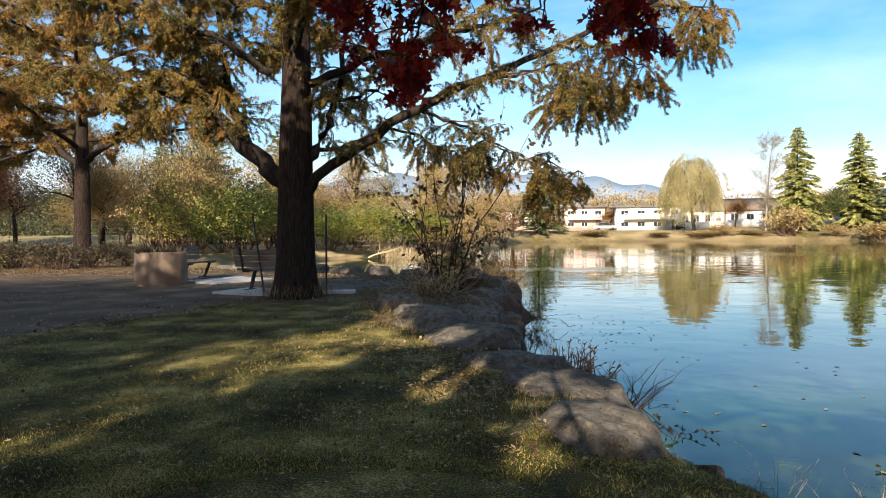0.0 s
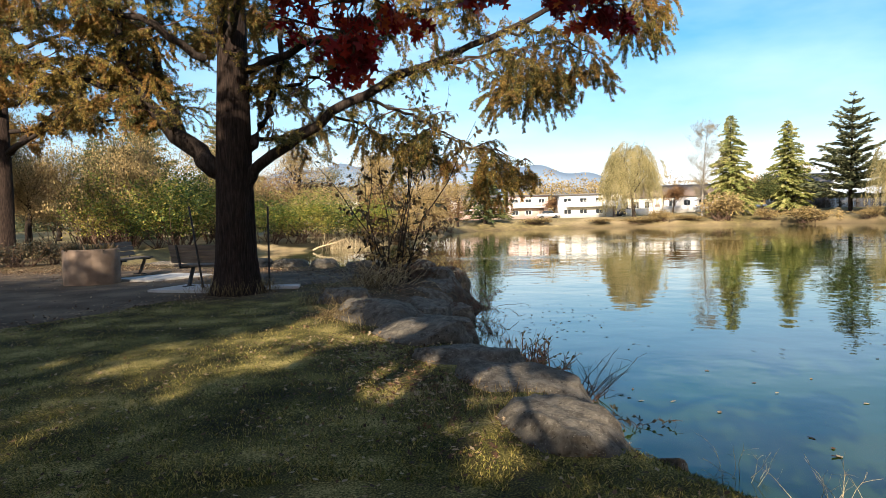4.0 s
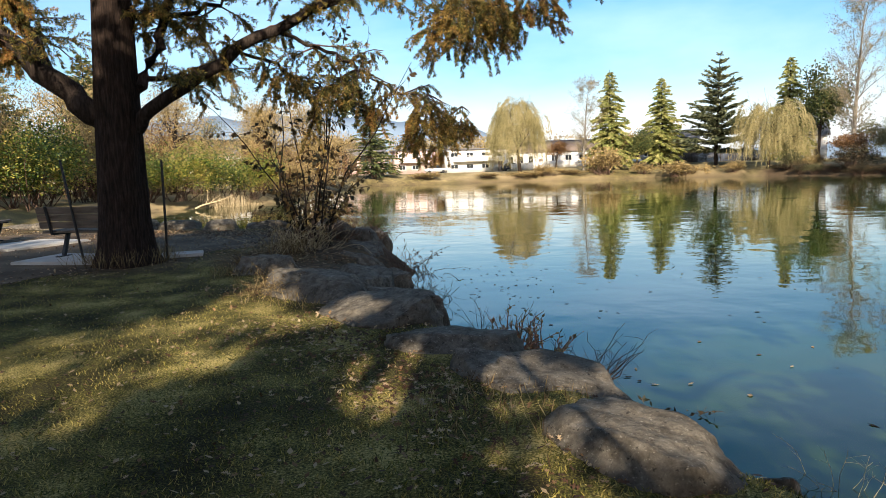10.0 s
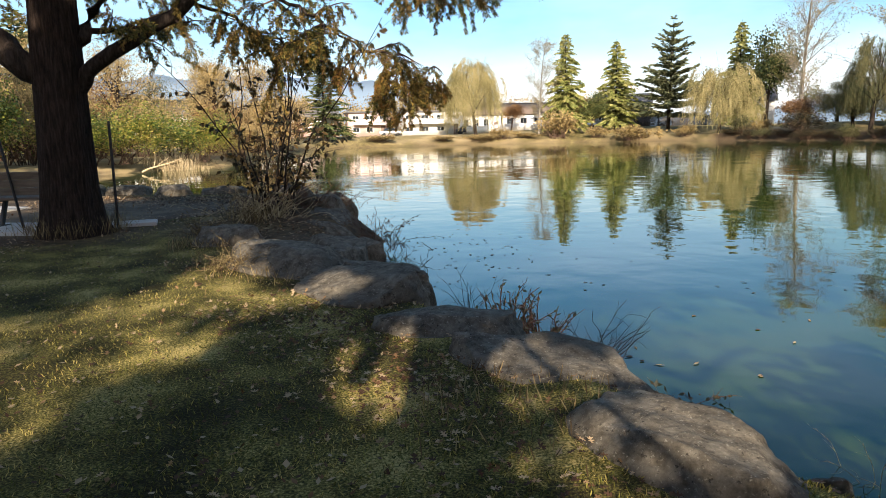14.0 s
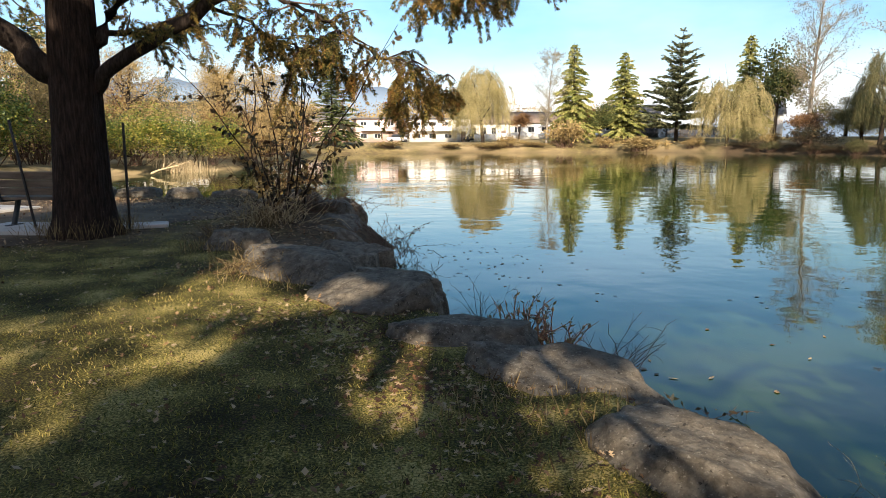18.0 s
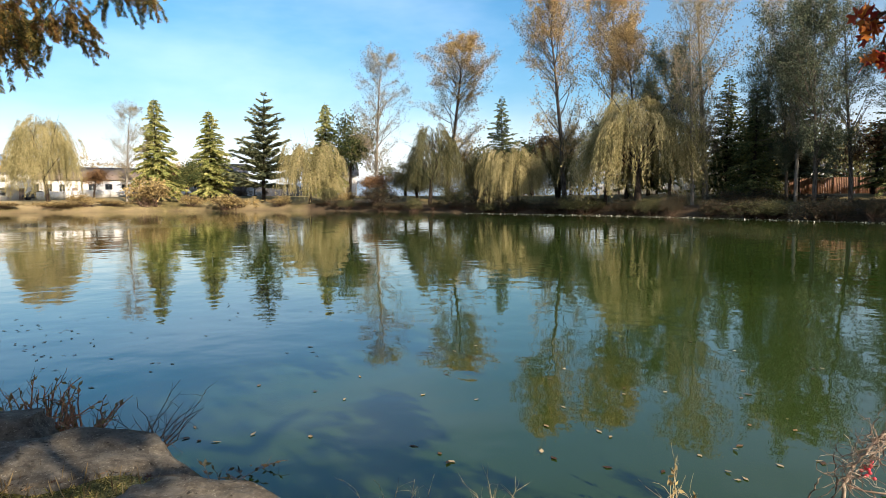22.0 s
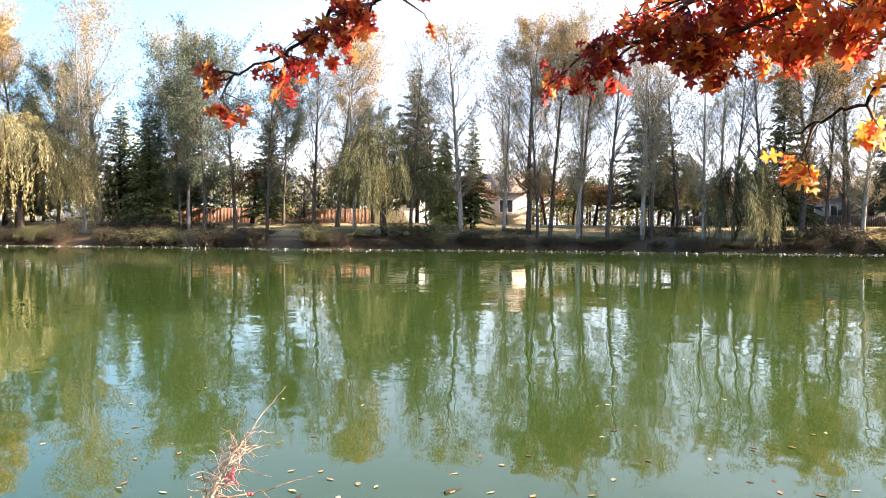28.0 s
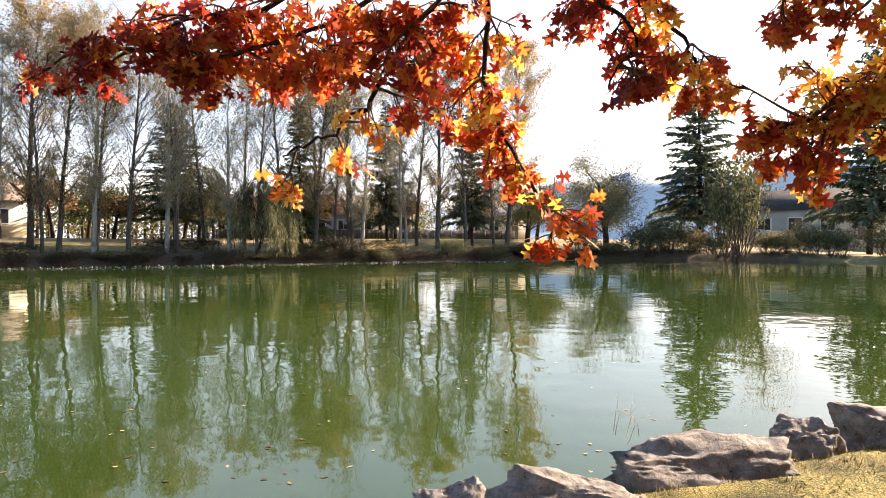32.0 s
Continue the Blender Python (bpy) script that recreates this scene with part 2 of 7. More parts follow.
L_SHRUB = mat("shrub_leaf_withered", [(0.020, 0.024, 0.012), (0.052, 0.044, 0.021), (0.11, 0.068, 0.03)], 0.8, 0.6, 0, island=0.7, through_light=0.3, fine=3)
L_SHRUB_DRY = mat("shrub_leaf_rusty", [(0.10, 0.06, 0.025), (0.24, 0.145, 0.055), (0.36, 0.25, 0.10)], 0.8, 0.7, 0, island=0.7, through_light=0.35, fine=3, spec=0.25)
L_FALL = mat("fallen_leaf", [(0.06, 0.03, 0.016), (0.13, 0.066, 0.03), (0.22, 0.125, 0.058), (0.37, 0.27, 0.16)], 2, 0.8, 0, island=0.9, fine=9, spec=0.25)
L_PALE = mat("bleached_leaf", [(0.22, 0.19, 0.14), (0.45, 0.41, 0.34), (0.68, 0.65, 0.58)], 2, 0.7, 0, island=0.9, fine=9, spec=0.25)
M_TUFT = mat("dry_tuft", [(0.09, 0.06, 0.03), (0.20, 0.14, 0.065), (0.34, 0.26, 0.13)], 1.2, 0.8, 0, island=0.7, through_light=0.3, fine=5, spec=0.2)
M_BLADE = mat("grass_blade", [(0.040, 0.046, 0.009), (0.10, 0.105, 0.020), (0.26, 0.225, 0.046), (0.48, 0.37, 0.12)], 1.2, 0.7, 0, island=0.5, through_light=0.3, fine=5, spec=0.25)


def rock_material(name, dark, mid, pale, lichen):
    """Weathered stone: broad staining, gritty grain, dark pits and pale lichen flecks."""
    m = bpy.data.materials.new(name)
    m.use_nodes = True
    n, l = m.node_tree.nodes, m.node_tree.links
    bs = n["Principled BSDF"]
    bs.inputs["Roughness"].default_value, bs.inputs["Specular IOR Level"].default_value = 0.9, 0.25
    co = n.new("ShaderNodeTexCoord")

    def tex(scale, detail, rough):
        t = n.new("ShaderNodeTexNoise")
        t.inputs["Scale"].default_value, t.inputs["Detail"].default_value, t.inputs["Roughness"].default_value = scale, detail, rough
        l.new(co.outputs["Object"], t.inputs["Vector"])
        return t.outputs["Fac"]

    def ramp(src, stops):
        r = n.new("ShaderNodeValToRGB")
        while len(r.color_ramp.elements) < len(stops):
            r.color_ramp.elements.new(0.5)
        for e, (p, c) in zip(r.color_ramp.elements, stops):
            e.position, e.color = p, (*c, 1)
        l.new(src, r.inputs["Fac"])
        return r.outputs["Color"]

    def mix(fac, a, b):
        x = n.new("ShaderNodeMixRGB")
        l.new(fac, x.inputs[0])
        l.new(a, x.inputs[1])
        x.inputs[2].default_value = (*b, 1)
        return x.outputs["Color"]

    grain = tex(9, 12, 0.72)
    col = ramp(grain, [(0.32, dark), (0.48, mid), (0.68, pale)])
    col = mix(ramp(tex(55, 4, 0.6), [(0.60, (0, 0, 0)), (0.68, (0.5, 0.5, 0.5))]), col, lichen)
    col = mix(ramp(tex(30, 6, 0.65), [(0.33, (0.85, 0.85, 0.85)), (0.40, (0, 0, 0))]), col, tuple(0.3 * c for c in dark))
    col = mix(ramp(tex(2.2, 5, 0.6), [(0.52, (0, 0, 0)), (0.68, (0.55, 0.55, 0.55))]), col, tuple(0.6 * c for c in mid))
    l.new(col, bs.inputs["Base Color"])
    last = None
    for src, d in ((tex(5, 12, 0.68), 0.05), (tex(48, 6, 0.7), 0.008)):
        b = n.new("ShaderNodeBump")
        b.inputs["Strength"].default_value, b.inputs["Distance"].default_value = 0.9, d
        l.new(src, b.inputs["Height"])
        if last:
            l.new(last, b.inputs["Normal"])
        last = b.outputs["Normal"]
    l.new(last, bs.inputs["Normal"])
    return m


M_ROCK = rock_material("boulder_stone_gritty", (0.038, 0.031, 0.023), (0.110, 0.094, 0.072), (0.23, 0.20, 0.158), (0.42, 0.39, 0.32))
M_ROCK_PINK = rock_material("boulder_stone_warm_gritty", (0.075, 0.062, 0.05), (0.19, 0.165, 0.145), (0.35, 0.315, 0.28), (0.46, 0.43, 0.39))
M_CONC = mat("exposed_concrete", [(0.18, 0.125, 0.088), (0.28, 0.205, 0.15)], 4, 0.9, 0.4, 0.006, 120, spec=0.3)
M_SLAB = mat("slab_concrete", [(0.38, 0.36, 0.33), (0.52, 0.50, 0.47)], 3, 0.9, 0.3, 0.004, 60, spec=0.3)
M_WOOD = mat("weathered_wood", [(0.11, 0.085, 0.065), (0.20, 0.16, 0.125)], 3, 0.8, 0.4, 0.004, 40, stretch=(1, 8, 8), spec=0.3)
M_IRON = mat("black_metal", [(0.012, 0.012, 0.013), (0.03, 0.03, 0.032)], 5, 0.55, 0.2, 0.003)
M_GALV = mat("galvanised_steel", [(0.30, 0.33, 0.36), (0.42, 0.46, 0.50)], 6, 0.5, 0.1, 0.002, 60, metal=0.6)
M_SIGN = mat("sign_back_aluminium", [(0.36, 0.40, 0.45), (0.45, 0.50, 0.55)], 2, 0.55, 0.05, 0.001, 30, metal=0.4)
M_WHITE = mat("white_siding", [(0.66, 0.64, 0.61), (0.80, 0.79, 0.76)], 0.6, 0.8, 0.2, 0.01, 8)
M_CREAM = mat("cream_stucco", [(0.50, 0.42, 0.31), (0.62, 0.54, 0.42)], 0.6, 0.9, 0.2, 0.01, 8)
M_GREYWALL = mat("grey_siding", [(0.30, 0.29, 0.27), (0.42, 0.41, 0.39)], 0.6, 0.9, 0.2, 0.01, 8)
M_PINK = mat("pinkish_siding", [(0.52, 0.37, 0.33), (0.64, 0.48, 0.43)], 0.6, 0.9, 0.2, 0.01, 8)
M_ROOF = mat("roof_shingle_grey", [(0.10, 0.095, 0.09), (0.17, 0.16, 0.155)], 1.2, 0.9, 0.4, 0.02, 12)
M_ROOF_DK = mat("roof_shingle_dark", [(0.03, 0.028, 0.028), (0.055, 0.052, 0.05)], 1.2, 0.95, 0.4, 0.02, 12, spec=0.1)
M_ROOF_BR = mat("roof_shingle_brown", [(0.13, 0.095, 0.075), (0.22, 0.165, 0.13)], 1.2, 0.9, 0.4, 0.02, 12)
M_FENCE = mat("cedar_fence", [(0.16, 0.075, 0.045), (0.27, 0.14, 0.085)], 1.5, 0.85, 0.3, 0.01, 14, stretch=(6, 6, 1))
M_DKFENCE = mat("dark_boards", [(0.03, 0.028, 0.026), (0.07, 0.06, 0.055)], 1.5, 0.85, 0.3, 0.01, 14)
M_GREEN = mat("green_painted_metal", [(0.02, 0.12, 0.06), (0.04, 0.18, 0.09)], 1.5, 0.5, 0.1)
M_CAR_W = mat("car_paint_white", [(0.60, 0.61, 0.62), (0.72, 0.73, 0.74)], 1, 0.25, 0)
M_CAR_D = mat("car_paint_dark", [(0.03, 0.035, 0.045), (0.06, 0.065, 0.08)], 1, 0.25, 0)
M_BERRY = mat("red_berry", [(0.40, 0.02, 0.03), (0.62, 0.06, 0.09)], 9, 0.4, 0)
M_SOIL = mat("planter_soil", [(0.03, 0.022, 0.016), (0.06, 0.045, 0.032)], 9, 0.95, 0.6)
# the blue is distance haze put into the mountain's colour
M_MOUNT = mat("far_mountain_blue_haze", [(0.17, 0.235, 0.31), (0.22, 0.29, 0.37)], 0.002, 1.0, 0, fine=0.01, spec=0.0)

# paler copy for the sunward ridges, where thicker haze is painted in
M_MOUNT_PALE = mat("far_mountain_pale_haze", [(0.36, 0.395, 0.42), (0.41, 0.44, 0.46)], 0.002, 1.0, 0, fine=0.01, spec=0.0)

M_GLASS = bpy.data.materials.new("dark_window_glass")
M_GLASS.use_nodes = True
M_GLASS.node_tree.nodes["Principled BSDF"].inputs["Base Color"].default_value = (0.03, 0.035, 0.04, 1)
M_GLASS.node_tree.nodes["Principled BSDF"].inputs["Roughness"].default_value = 0.05


def water_material():
    m = bpy.data.materials.new("pond_water")
    m.use_nodes = True
    n, l = m.node_tree.nodes, m.node_tree.links
    bs = n["Principled BSDF"]
    bs.inputs["Roughness"].default_value, bs.inputs["IOR"].default_value = 0.015, 1.38
    co = n.new("ShaderNodeTexCoord")
    murk = n.new("ShaderNodeTexNoise")
    murk.inputs["Scale"].default_value, murk.inputs["Detail"].default_value = 0.08, 3
    ramp = n.new("ShaderNodeValToRGB")
    ramp.color_ramp.elements[0].color, ramp.color_ramp.elements[1].color = (0.020, 0.038, 0.007, 1), (0.034, 0.055, 0.011, 1)
    ramp.color_ramp.elements[0].position, ramp.color_ramp.elements[1].position = 0.35, 0.65
    l.new(co.outputs["Object"], murk.inputs["Vector"])
    l.new(murk.outputs["Fac"], ramp.inputs["Fac"])
    l.new(ramp.outputs["Color"], bs.inputs["Base Color"])
    last = None
    for scale, stretch, dist in ((0.5, (1, 1, 1), 0.016), (1.5, (1, 1, 1), 0.0050), (4.0, (1, 1, 1), 0.0007)):
        mp, t, b = n.new("ShaderNodeMapping"), n.new("ShaderNodeTexNoise"), n.new("ShaderNodeBump")
        mp.inputs["Scale"].default_value = stretch
        t.inputs["Scale"].default_value, t.inputs["Detail"].default_value = scale, 2
        b.inputs["Distance"].default_value, b.inputs["Strength"].default_value = dist, 1.0
        l.new(co.outputs["Object"], mp.inputs["Vector"])
        l.new(mp.outputs["Vector"], t.inputs["Vector"])
        l.new(t.outputs["Fac"], b.inputs["Height"])
        if last:
            l.new(last.outputs["Normal"], b.inputs["Normal"])
        last = b
    # air bubbling up ruffles the pond here and there
    total = None
    for cx, cy, rx, ry in ((22.8, 3.9, 1.6, 5.0), (33.3, -18.4, 2.5, 9.0), (30, -48, 9.0, 16.0), (63, -3, 6, 5), (2.8, 33.5, 7.0, 2.2), (14, 52, 14, 5)):
        mp, ln, mr = n.new("ShaderNodeMapping"), n.new("ShaderNodeVectorMath"), n.new("ShaderNodeMapRange")
        mp.inputs["Location"].default_value = (-cx / rx, -cy / ry, 0)
        mp.inputs["Scale"].default_value = (1 / rx, 1 / ry, 0)
        ln.operation = "LENGTH"
        mr.inputs["From Min"].default_value, mr.inputs["From Max"].default_value = 0.0, 1.0
        mr.inputs["To Min"].default_value, mr.inputs["To Max"].default_value = 1.0, 0.0
        l.new(co.outputs["Object"], mp.inputs["Vector"])
        l.new(mp.outputs["Vector"], ln.inputs[0])
        l.new(ln.outputs["Value"], mr.inputs["Value"])
        if total is None:
            total = mr.outputs["Result"]
        else:
            ad = n.new("ShaderNodeMath")
            l.new(total, ad.inputs[0])
            l.new(mr.outputs["Result"], ad.inputs[1])
            total = ad.outputs[0]
    t, b = n.new("ShaderNodeTexNoise"), n.new("ShaderNodeBump")
    t.inputs["Scale"].default_value, t.inputs["Detail"].default_value = 2.2, 3
    b.inputs["Distance"].default_value = 0.045
    l.new(co.outputs["Object"], t.inputs["Vector"])
    l.new(t.outputs["Fac"], b.inputs["Height"])
    l.new(total, b.inputs["Strength"])
    l.new(last.outputs["Normal"], b.inputs["Normal"])
    l.new(b.outputs["Normal"], bs.inputs["Normal"])
    return m


M_WATER = water_material()


def ground_material():
    """Lawn, worn earth and leaf litter, told apart by the land's own masks."""
    m = bpy.data.materials.new("lawn_and_earth")
    m.use_nodes = True
    n, l = m.node_tree.nodes, m.node_tree.links
    bs = n["Principled BSDF"]
    bs.inputs["Roughness"].default_value = 0.95
    bs.inputs["Specular IOR Level"].default_value = 0.15
    co = n.new("ShaderNodeTexCoord")

    def tex(scale, detail=4):
        t = n.new("ShaderNodeTexNoise")
        t.inputs["Scale"].default_value, t.inputs["Detail"].default_value = scale, detail
        l.new(co.outputs["Object"], t.inputs["Vector"])
        return t

    def ramp(src, stops):
        r = n.new("ShaderNodeValToRGB")
        while len(r.color_ramp.elements) < len(stops):
            r.color_ramp.elements.new(0.5)
        for e, (p, c) in zip(r.color_ramp.elements, stops):
            e.position, e.color = p, (*c, 1)
        l.new(src, r.inputs["Fac"])
        return r

    patch, grain = tex(1.6, 6), tex(75, 4)
    blend = n.new("ShaderNodeMixRGB")
    blend.inputs[0].default_value = 0.5
    l.new(patch.outputs["Fac"], blend.inputs[1])
    l.new(grain.outputs["Fac"], blend.inputs[2])
    grass = ramp(blend.outputs["Color"], [(0.38, (0.022, 0.018, 0.008)), (0.46, (0.058, 0.051, 0.015)), (0.54, (0.165, 0.140, 0.036)), (0.63, (0.44, 0.34, 0.13))])
    earth = ramp(tex(7, 6).outputs["Fac"], [(0.3, (0.045, 0.032, 0.021)), (0.5, (0.08, 0.056, 0.035)), (0.7, (0.145, 0.095, 0.052))])
    dry = ramp(tex(0.25, 5).outputs["Fac"], [(0.3, (0.17, 0.14, 0.06)), (0.5, (0.30, 0.23, 0.12)), (0.7, (0.42, 0.32, 0.18))])
    last = grass
    for name, col in (("dry", dry), ("earth", earth)):
        at = n.new("ShaderNodeAttribute")
        at.attribute_name = name
        mx = n.new("ShaderNodeMixRGB")
        l.new(at.outputs["Fac"], mx.inputs[0])
        l.new(last.outputs["Color"], mx.inputs[1])
        l.new(col.outputs["Color"], mx.inputs[2])
        last = mx
    l.new(last.outputs["Color"], bs.inputs["Base Color"])
    b = n.new("ShaderNodeBump")
    b.inputs["Strength"].default_value, b.inputs["Distance"].default_value = 0.8, 0.03
    l.new(blend.outputs["Color"], b.inputs["Height"])
    l.new(b.outputs["Normal"], bs.inputs["Normal"])
    return m


M_GROUND = ground_material()
M_PATH = mat("worn_asphalt", [(0.055, 0.038, 0.024), (0.100, 0.072, 0.046), (0.17, 0.125, 0.080)], 1.2, 0.95, 0.5, 0.01, 70, spec=0.2)

# ---- mesh tools ----
rng = np.random.default_rng(7)


class Geo:
    """Gathers vertices and faces of three or four corners."""

    def __init__(self):
        self.v, self.f, self.n = [], {3: [], 4: []}, 0

    def add(self, v, f):
        v, f = np.asarray(v, float).reshape(-1, 3), np.asarray(f, int)
        if len(f):
            self.f[f.shape[1]].append(f + self.n)
        self.v.append(v)
        self.n += len(v)
        return self

    def mesh(self, name, material, smooth=False):
        me = bpy.data.meshes.new(name)
        v = np.concatenate(self.v) if self.v else np.zeros((0, 3))
        fs = {k: np.concatenate(x) if x else np.zeros((0, k), int) for k, x in self.f.items()}
        loops = np.concatenate([fs[3].ravel(), fs[4].ravel()])
        starts = np.concatenate([np.arange(len(fs[3])) * 3, len(fs[3]) * 3 + np.arange(len(fs[4])) * 4])
        me.vertices.add(len(v))
        me.vertices.foreach_set("co", v.ravel())
        me.loops.add(len(loops))
        me.loops.foreach_set("vertex_index", loops.astype(np.int32))
        me.polygons.add(len(starts))
        me.polygons.foreach_set("loop_start", starts.astype(np.int32))
        me.update(calc_edges=True)
        me.validate()
        if smooth:
            me.polygons.foreach_set("use_smooth", np.ones(len(me.polygons), bool))
        me.materials.append(material)
        return me


def part(name, geo, material, parent=None, label="", smooth=False):
    """Links one mesh object, under a thing or a part if one is given."""
    me = geo.mesh(name, material, smooth) if isinstance(geo, Geo) else geo
    ob = new(name, me)
    if parent is not None:
        ob.parent = parent
    if label:
        tagged(ob, label)
    return ob


def bm_part(name, bm, material, parent=None, label="", smooth=False):
    me = bpy.data.meshes.new(name)
    bm.to_mesh(me)
    bm.free()
    me.materials.append(material)
    if smooth:
        me.polygons.foreach_set("use_smooth", np.ones(len(me.polygons), bool))
    return part(name, me, material, parent, label)


def thing(name, m, label, category, group="", kind=""):
    ob = new(name)
    ob.matrix_basis = m
    return tagged(ob, label, category, group, kind)


def unit(a):
    a = np.asarray(a, float)
    return a / np.maximum(np.linalg.norm(a, axis=-1, keepdims=True), 1e-9)


def tube(geo, pts, radii, sides=5):
    """A tapering round rod along points."""
    pts = np.asarray(pts, float)
    radii = np.broadcast_to(np.asarray(radii, float), (len(pts),))
    d = unit(np.gradient(pts, axis=0))
    a = unit(np.cross(d, np.where(np.abs(d[:, 2:3]) > 0.9, [[1.0, 0, 0]], [[0, 0, 1.0]])))
    b = np.cross(d, a)
    ang = np.linspace(0, 2 * np.pi, sides, endpoint=False)
    v = pts[:, None] + radii[:, None, None] * (np.cos(ang)[None, :, None] * a[:, None] + np.sin(ang)[None, :, None] * b[:, None])
    i, j = np.meshgrid(np.arange(len(pts) - 1), np.arange(sides), indexing="ij")
    k = (j + 1) % sides
    f = np.stack([i * sides + j, i * sides + k, (i + 1) * sides + k, (i + 1) * sides + j], -1).reshape(-1, 4)
    geo.add(v.reshape(-1, 3), f)


def leaves(geo, pos, way, length, width, r, flat=None):
    """Small pointed leaves at pos, growing along way."""
    pos, way = np.asarray(pos, float), unit(way)
    n = len(pos)
    if not n:
        return
    side = unit(np.cross(way, r.normal(size=(n, 3)) if flat is None else np.broadcast_to(flat, (n, 3))))
    length = np.broadcast_to(length, (n,))[:, None] * r.uniform(0.7, 1.25, (n, 1))
    width = np.broadcast_to(width, (n,))[:, None] * r.uniform(0.7, 1.25, (n, 1))
    mid = pos + way * length * 0.45
    v = np.stack([pos, mid + side * width / 2, pos + way * length, mid - side * width / 2], 1)
    geo.add(v.reshape(-1, 3), np.arange(n * 4).reshape(n, 4))


def bend(start, way, length, steps, r, wobble=0.15, pull=0.0):
    """A wandering branch; pull bends it up (+) or down (-)."""
    p, d = np.array(start, float), unit(way)
    out = [p.copy()]
    for _ in range(steps):
        d = unit(d + r.normal(size=3) * wobble + np.array([0, 0, pull]))
        p = p + d * length / steps
        out.append(p.copy())
    return np.array(out)


def along(pts, u):
    """Points and directions at fractions u of a polyline."""
    u = np.clip(np.asarray(u) * (len(pts) - 1), 0, len(pts) - 1.001)
    i = u.astype(int)
    w = (u - i)[:, None]
    return pts[i] * (1 - w) + pts[i + 1] * w, unit(pts[i + 1] - pts[i])


def box(geo, c, s, turn=0.0):
    """A plain box with its middle at c."""
    x, y, z = np.array(s) / 2
    v = np.array([[-x, -y, -z], [x, -y, -z], [x, y, -z], [-x, y, -z], [-x, -y, z], [x, -y, z], [x, y, z], [-x, y, z]])
    ca, sa = math.cos(turn), math.sin(turn)
    v = v @ np.array([[ca, sa, 0], [-sa, ca, 0], [0, 0, 1]]) + np.array(c)
    geo.add(v, [[0, 3, 2, 1], [4, 5, 6, 7], [0, 1, 5, 4], [1, 2, 6, 5], [2, 3, 7, 6], [3, 0, 4, 7]])


def box_part(name, c, s, material, parent, label="", bevel=0.0, turn=(0, 0, 0)):
    bm = bmesh.new()
    bmesh.ops.create_cube(bm, size=1)
    bmesh.ops.scale(bm, vec=s, verts=bm.verts)
    if bevel:
        bmesh.ops.bevel(bm, geom=bm.edges[:], offset=bevel, segments=2, affect="EDGES")
    bmesh.ops.transform(bm, matrix=pose(*c, *turn), verts=bm.verts)
    return bm_part(name, bm, material, parent, label)


# ---- the land ----
WATER_Z = -0.55
POND = np.array([
    (1.5, 11.0), (1.25, 12.1), (0.9, 13.6), (1.5, 15.6), (1.1, 17.4), (0.7, 19.6), (-0.2, 21.4), (-3.0, 21.9), (-6.0, 23.4), (-9.5, 25.4), (-13.0, 29.0),
    (-15.0, 35.0), (-13.5, 41.5), (-10.5, 46.0), (-6.0, 52.0), (-3.5, 58.0), (-3.0, 72.0), (-2.0, 95.0), (2.0, 108.0), (25.0, 108.0), (41.0, 104.0), (52.0, 97.0),
    (57.0, 85.0), (60.0, 70.0), (61.5, 56.0), (62.0, 40.0), (60.5, 26.0), (57.0, 14.0), (57.0, 0.0), (56.0, -10.0)])
POND = np.concatenate([POND, np.array([
    (53.5, -22.0), (51.5, -34.0), (47.0, -52.0), (40.0, -63.0), (30.0, -69.0), (18.0, -72.0), (8.0, -66.0), (-1.0, -52.0), (-3.0, -30.0), (0.5, -14.0),
    (2.2, -8.0), (2.75, -5.6), (3.2, -4.0), (3.75, -2.6), (4.1, -1.2), (4.4, -0.1), (4.8, 1.2), (4.8, 3.0), (4.4, 4.6), (3.5, 5.6), (2.95, 6.5), (2.7, 7.5), (2.1, 8.6), (1.75, 9.8)])])


def inside(poly, p):
    x, y = p[:, 0], p[:, 1]
    hit = np.zeros(len(p), bool)
    for (x0, y0), (x1, y1) in zip(poly, np.roll(poly, -1, 0)):
        cross = (y0 > y) != (y1 > y)
        hit ^= cross & (x < (x1 - x0) * (y - y0) / (y1 - y0 + 1e-12) + x0)
    return hit


def edge_far(poly, p):
    best = np.full(len(p), 1e9)
    for a, b in zip(poly, np.roll(poly, -1, 0)):
        ab = b - a
        t = np.clip(((p - a) @ ab) / (ab @ ab), 0, 1)
        best = np.minimum(best, np.hypot(*(p - a - t[:, None] * ab).T))
    return best


def smooth(a, b, x):
    t = np.clip((x - a) / (b - a), 0, 1)
    return t * t * (3 - 2 * t)


def wave(x, y, k, seed):
    """Cheap rolling noise."""
    r = np.random.default_rng(seed)
    out = 0
    for _ in range(5):
        a, ph, f = r.uniform(0, 6.28), r.uniform(0, 6.28), k * r.uniform(0.6, 1.8)
        out = out + np.sin(f * (x * np.cos(a) + y * np.sin(a)) + ph)
    return out / 5


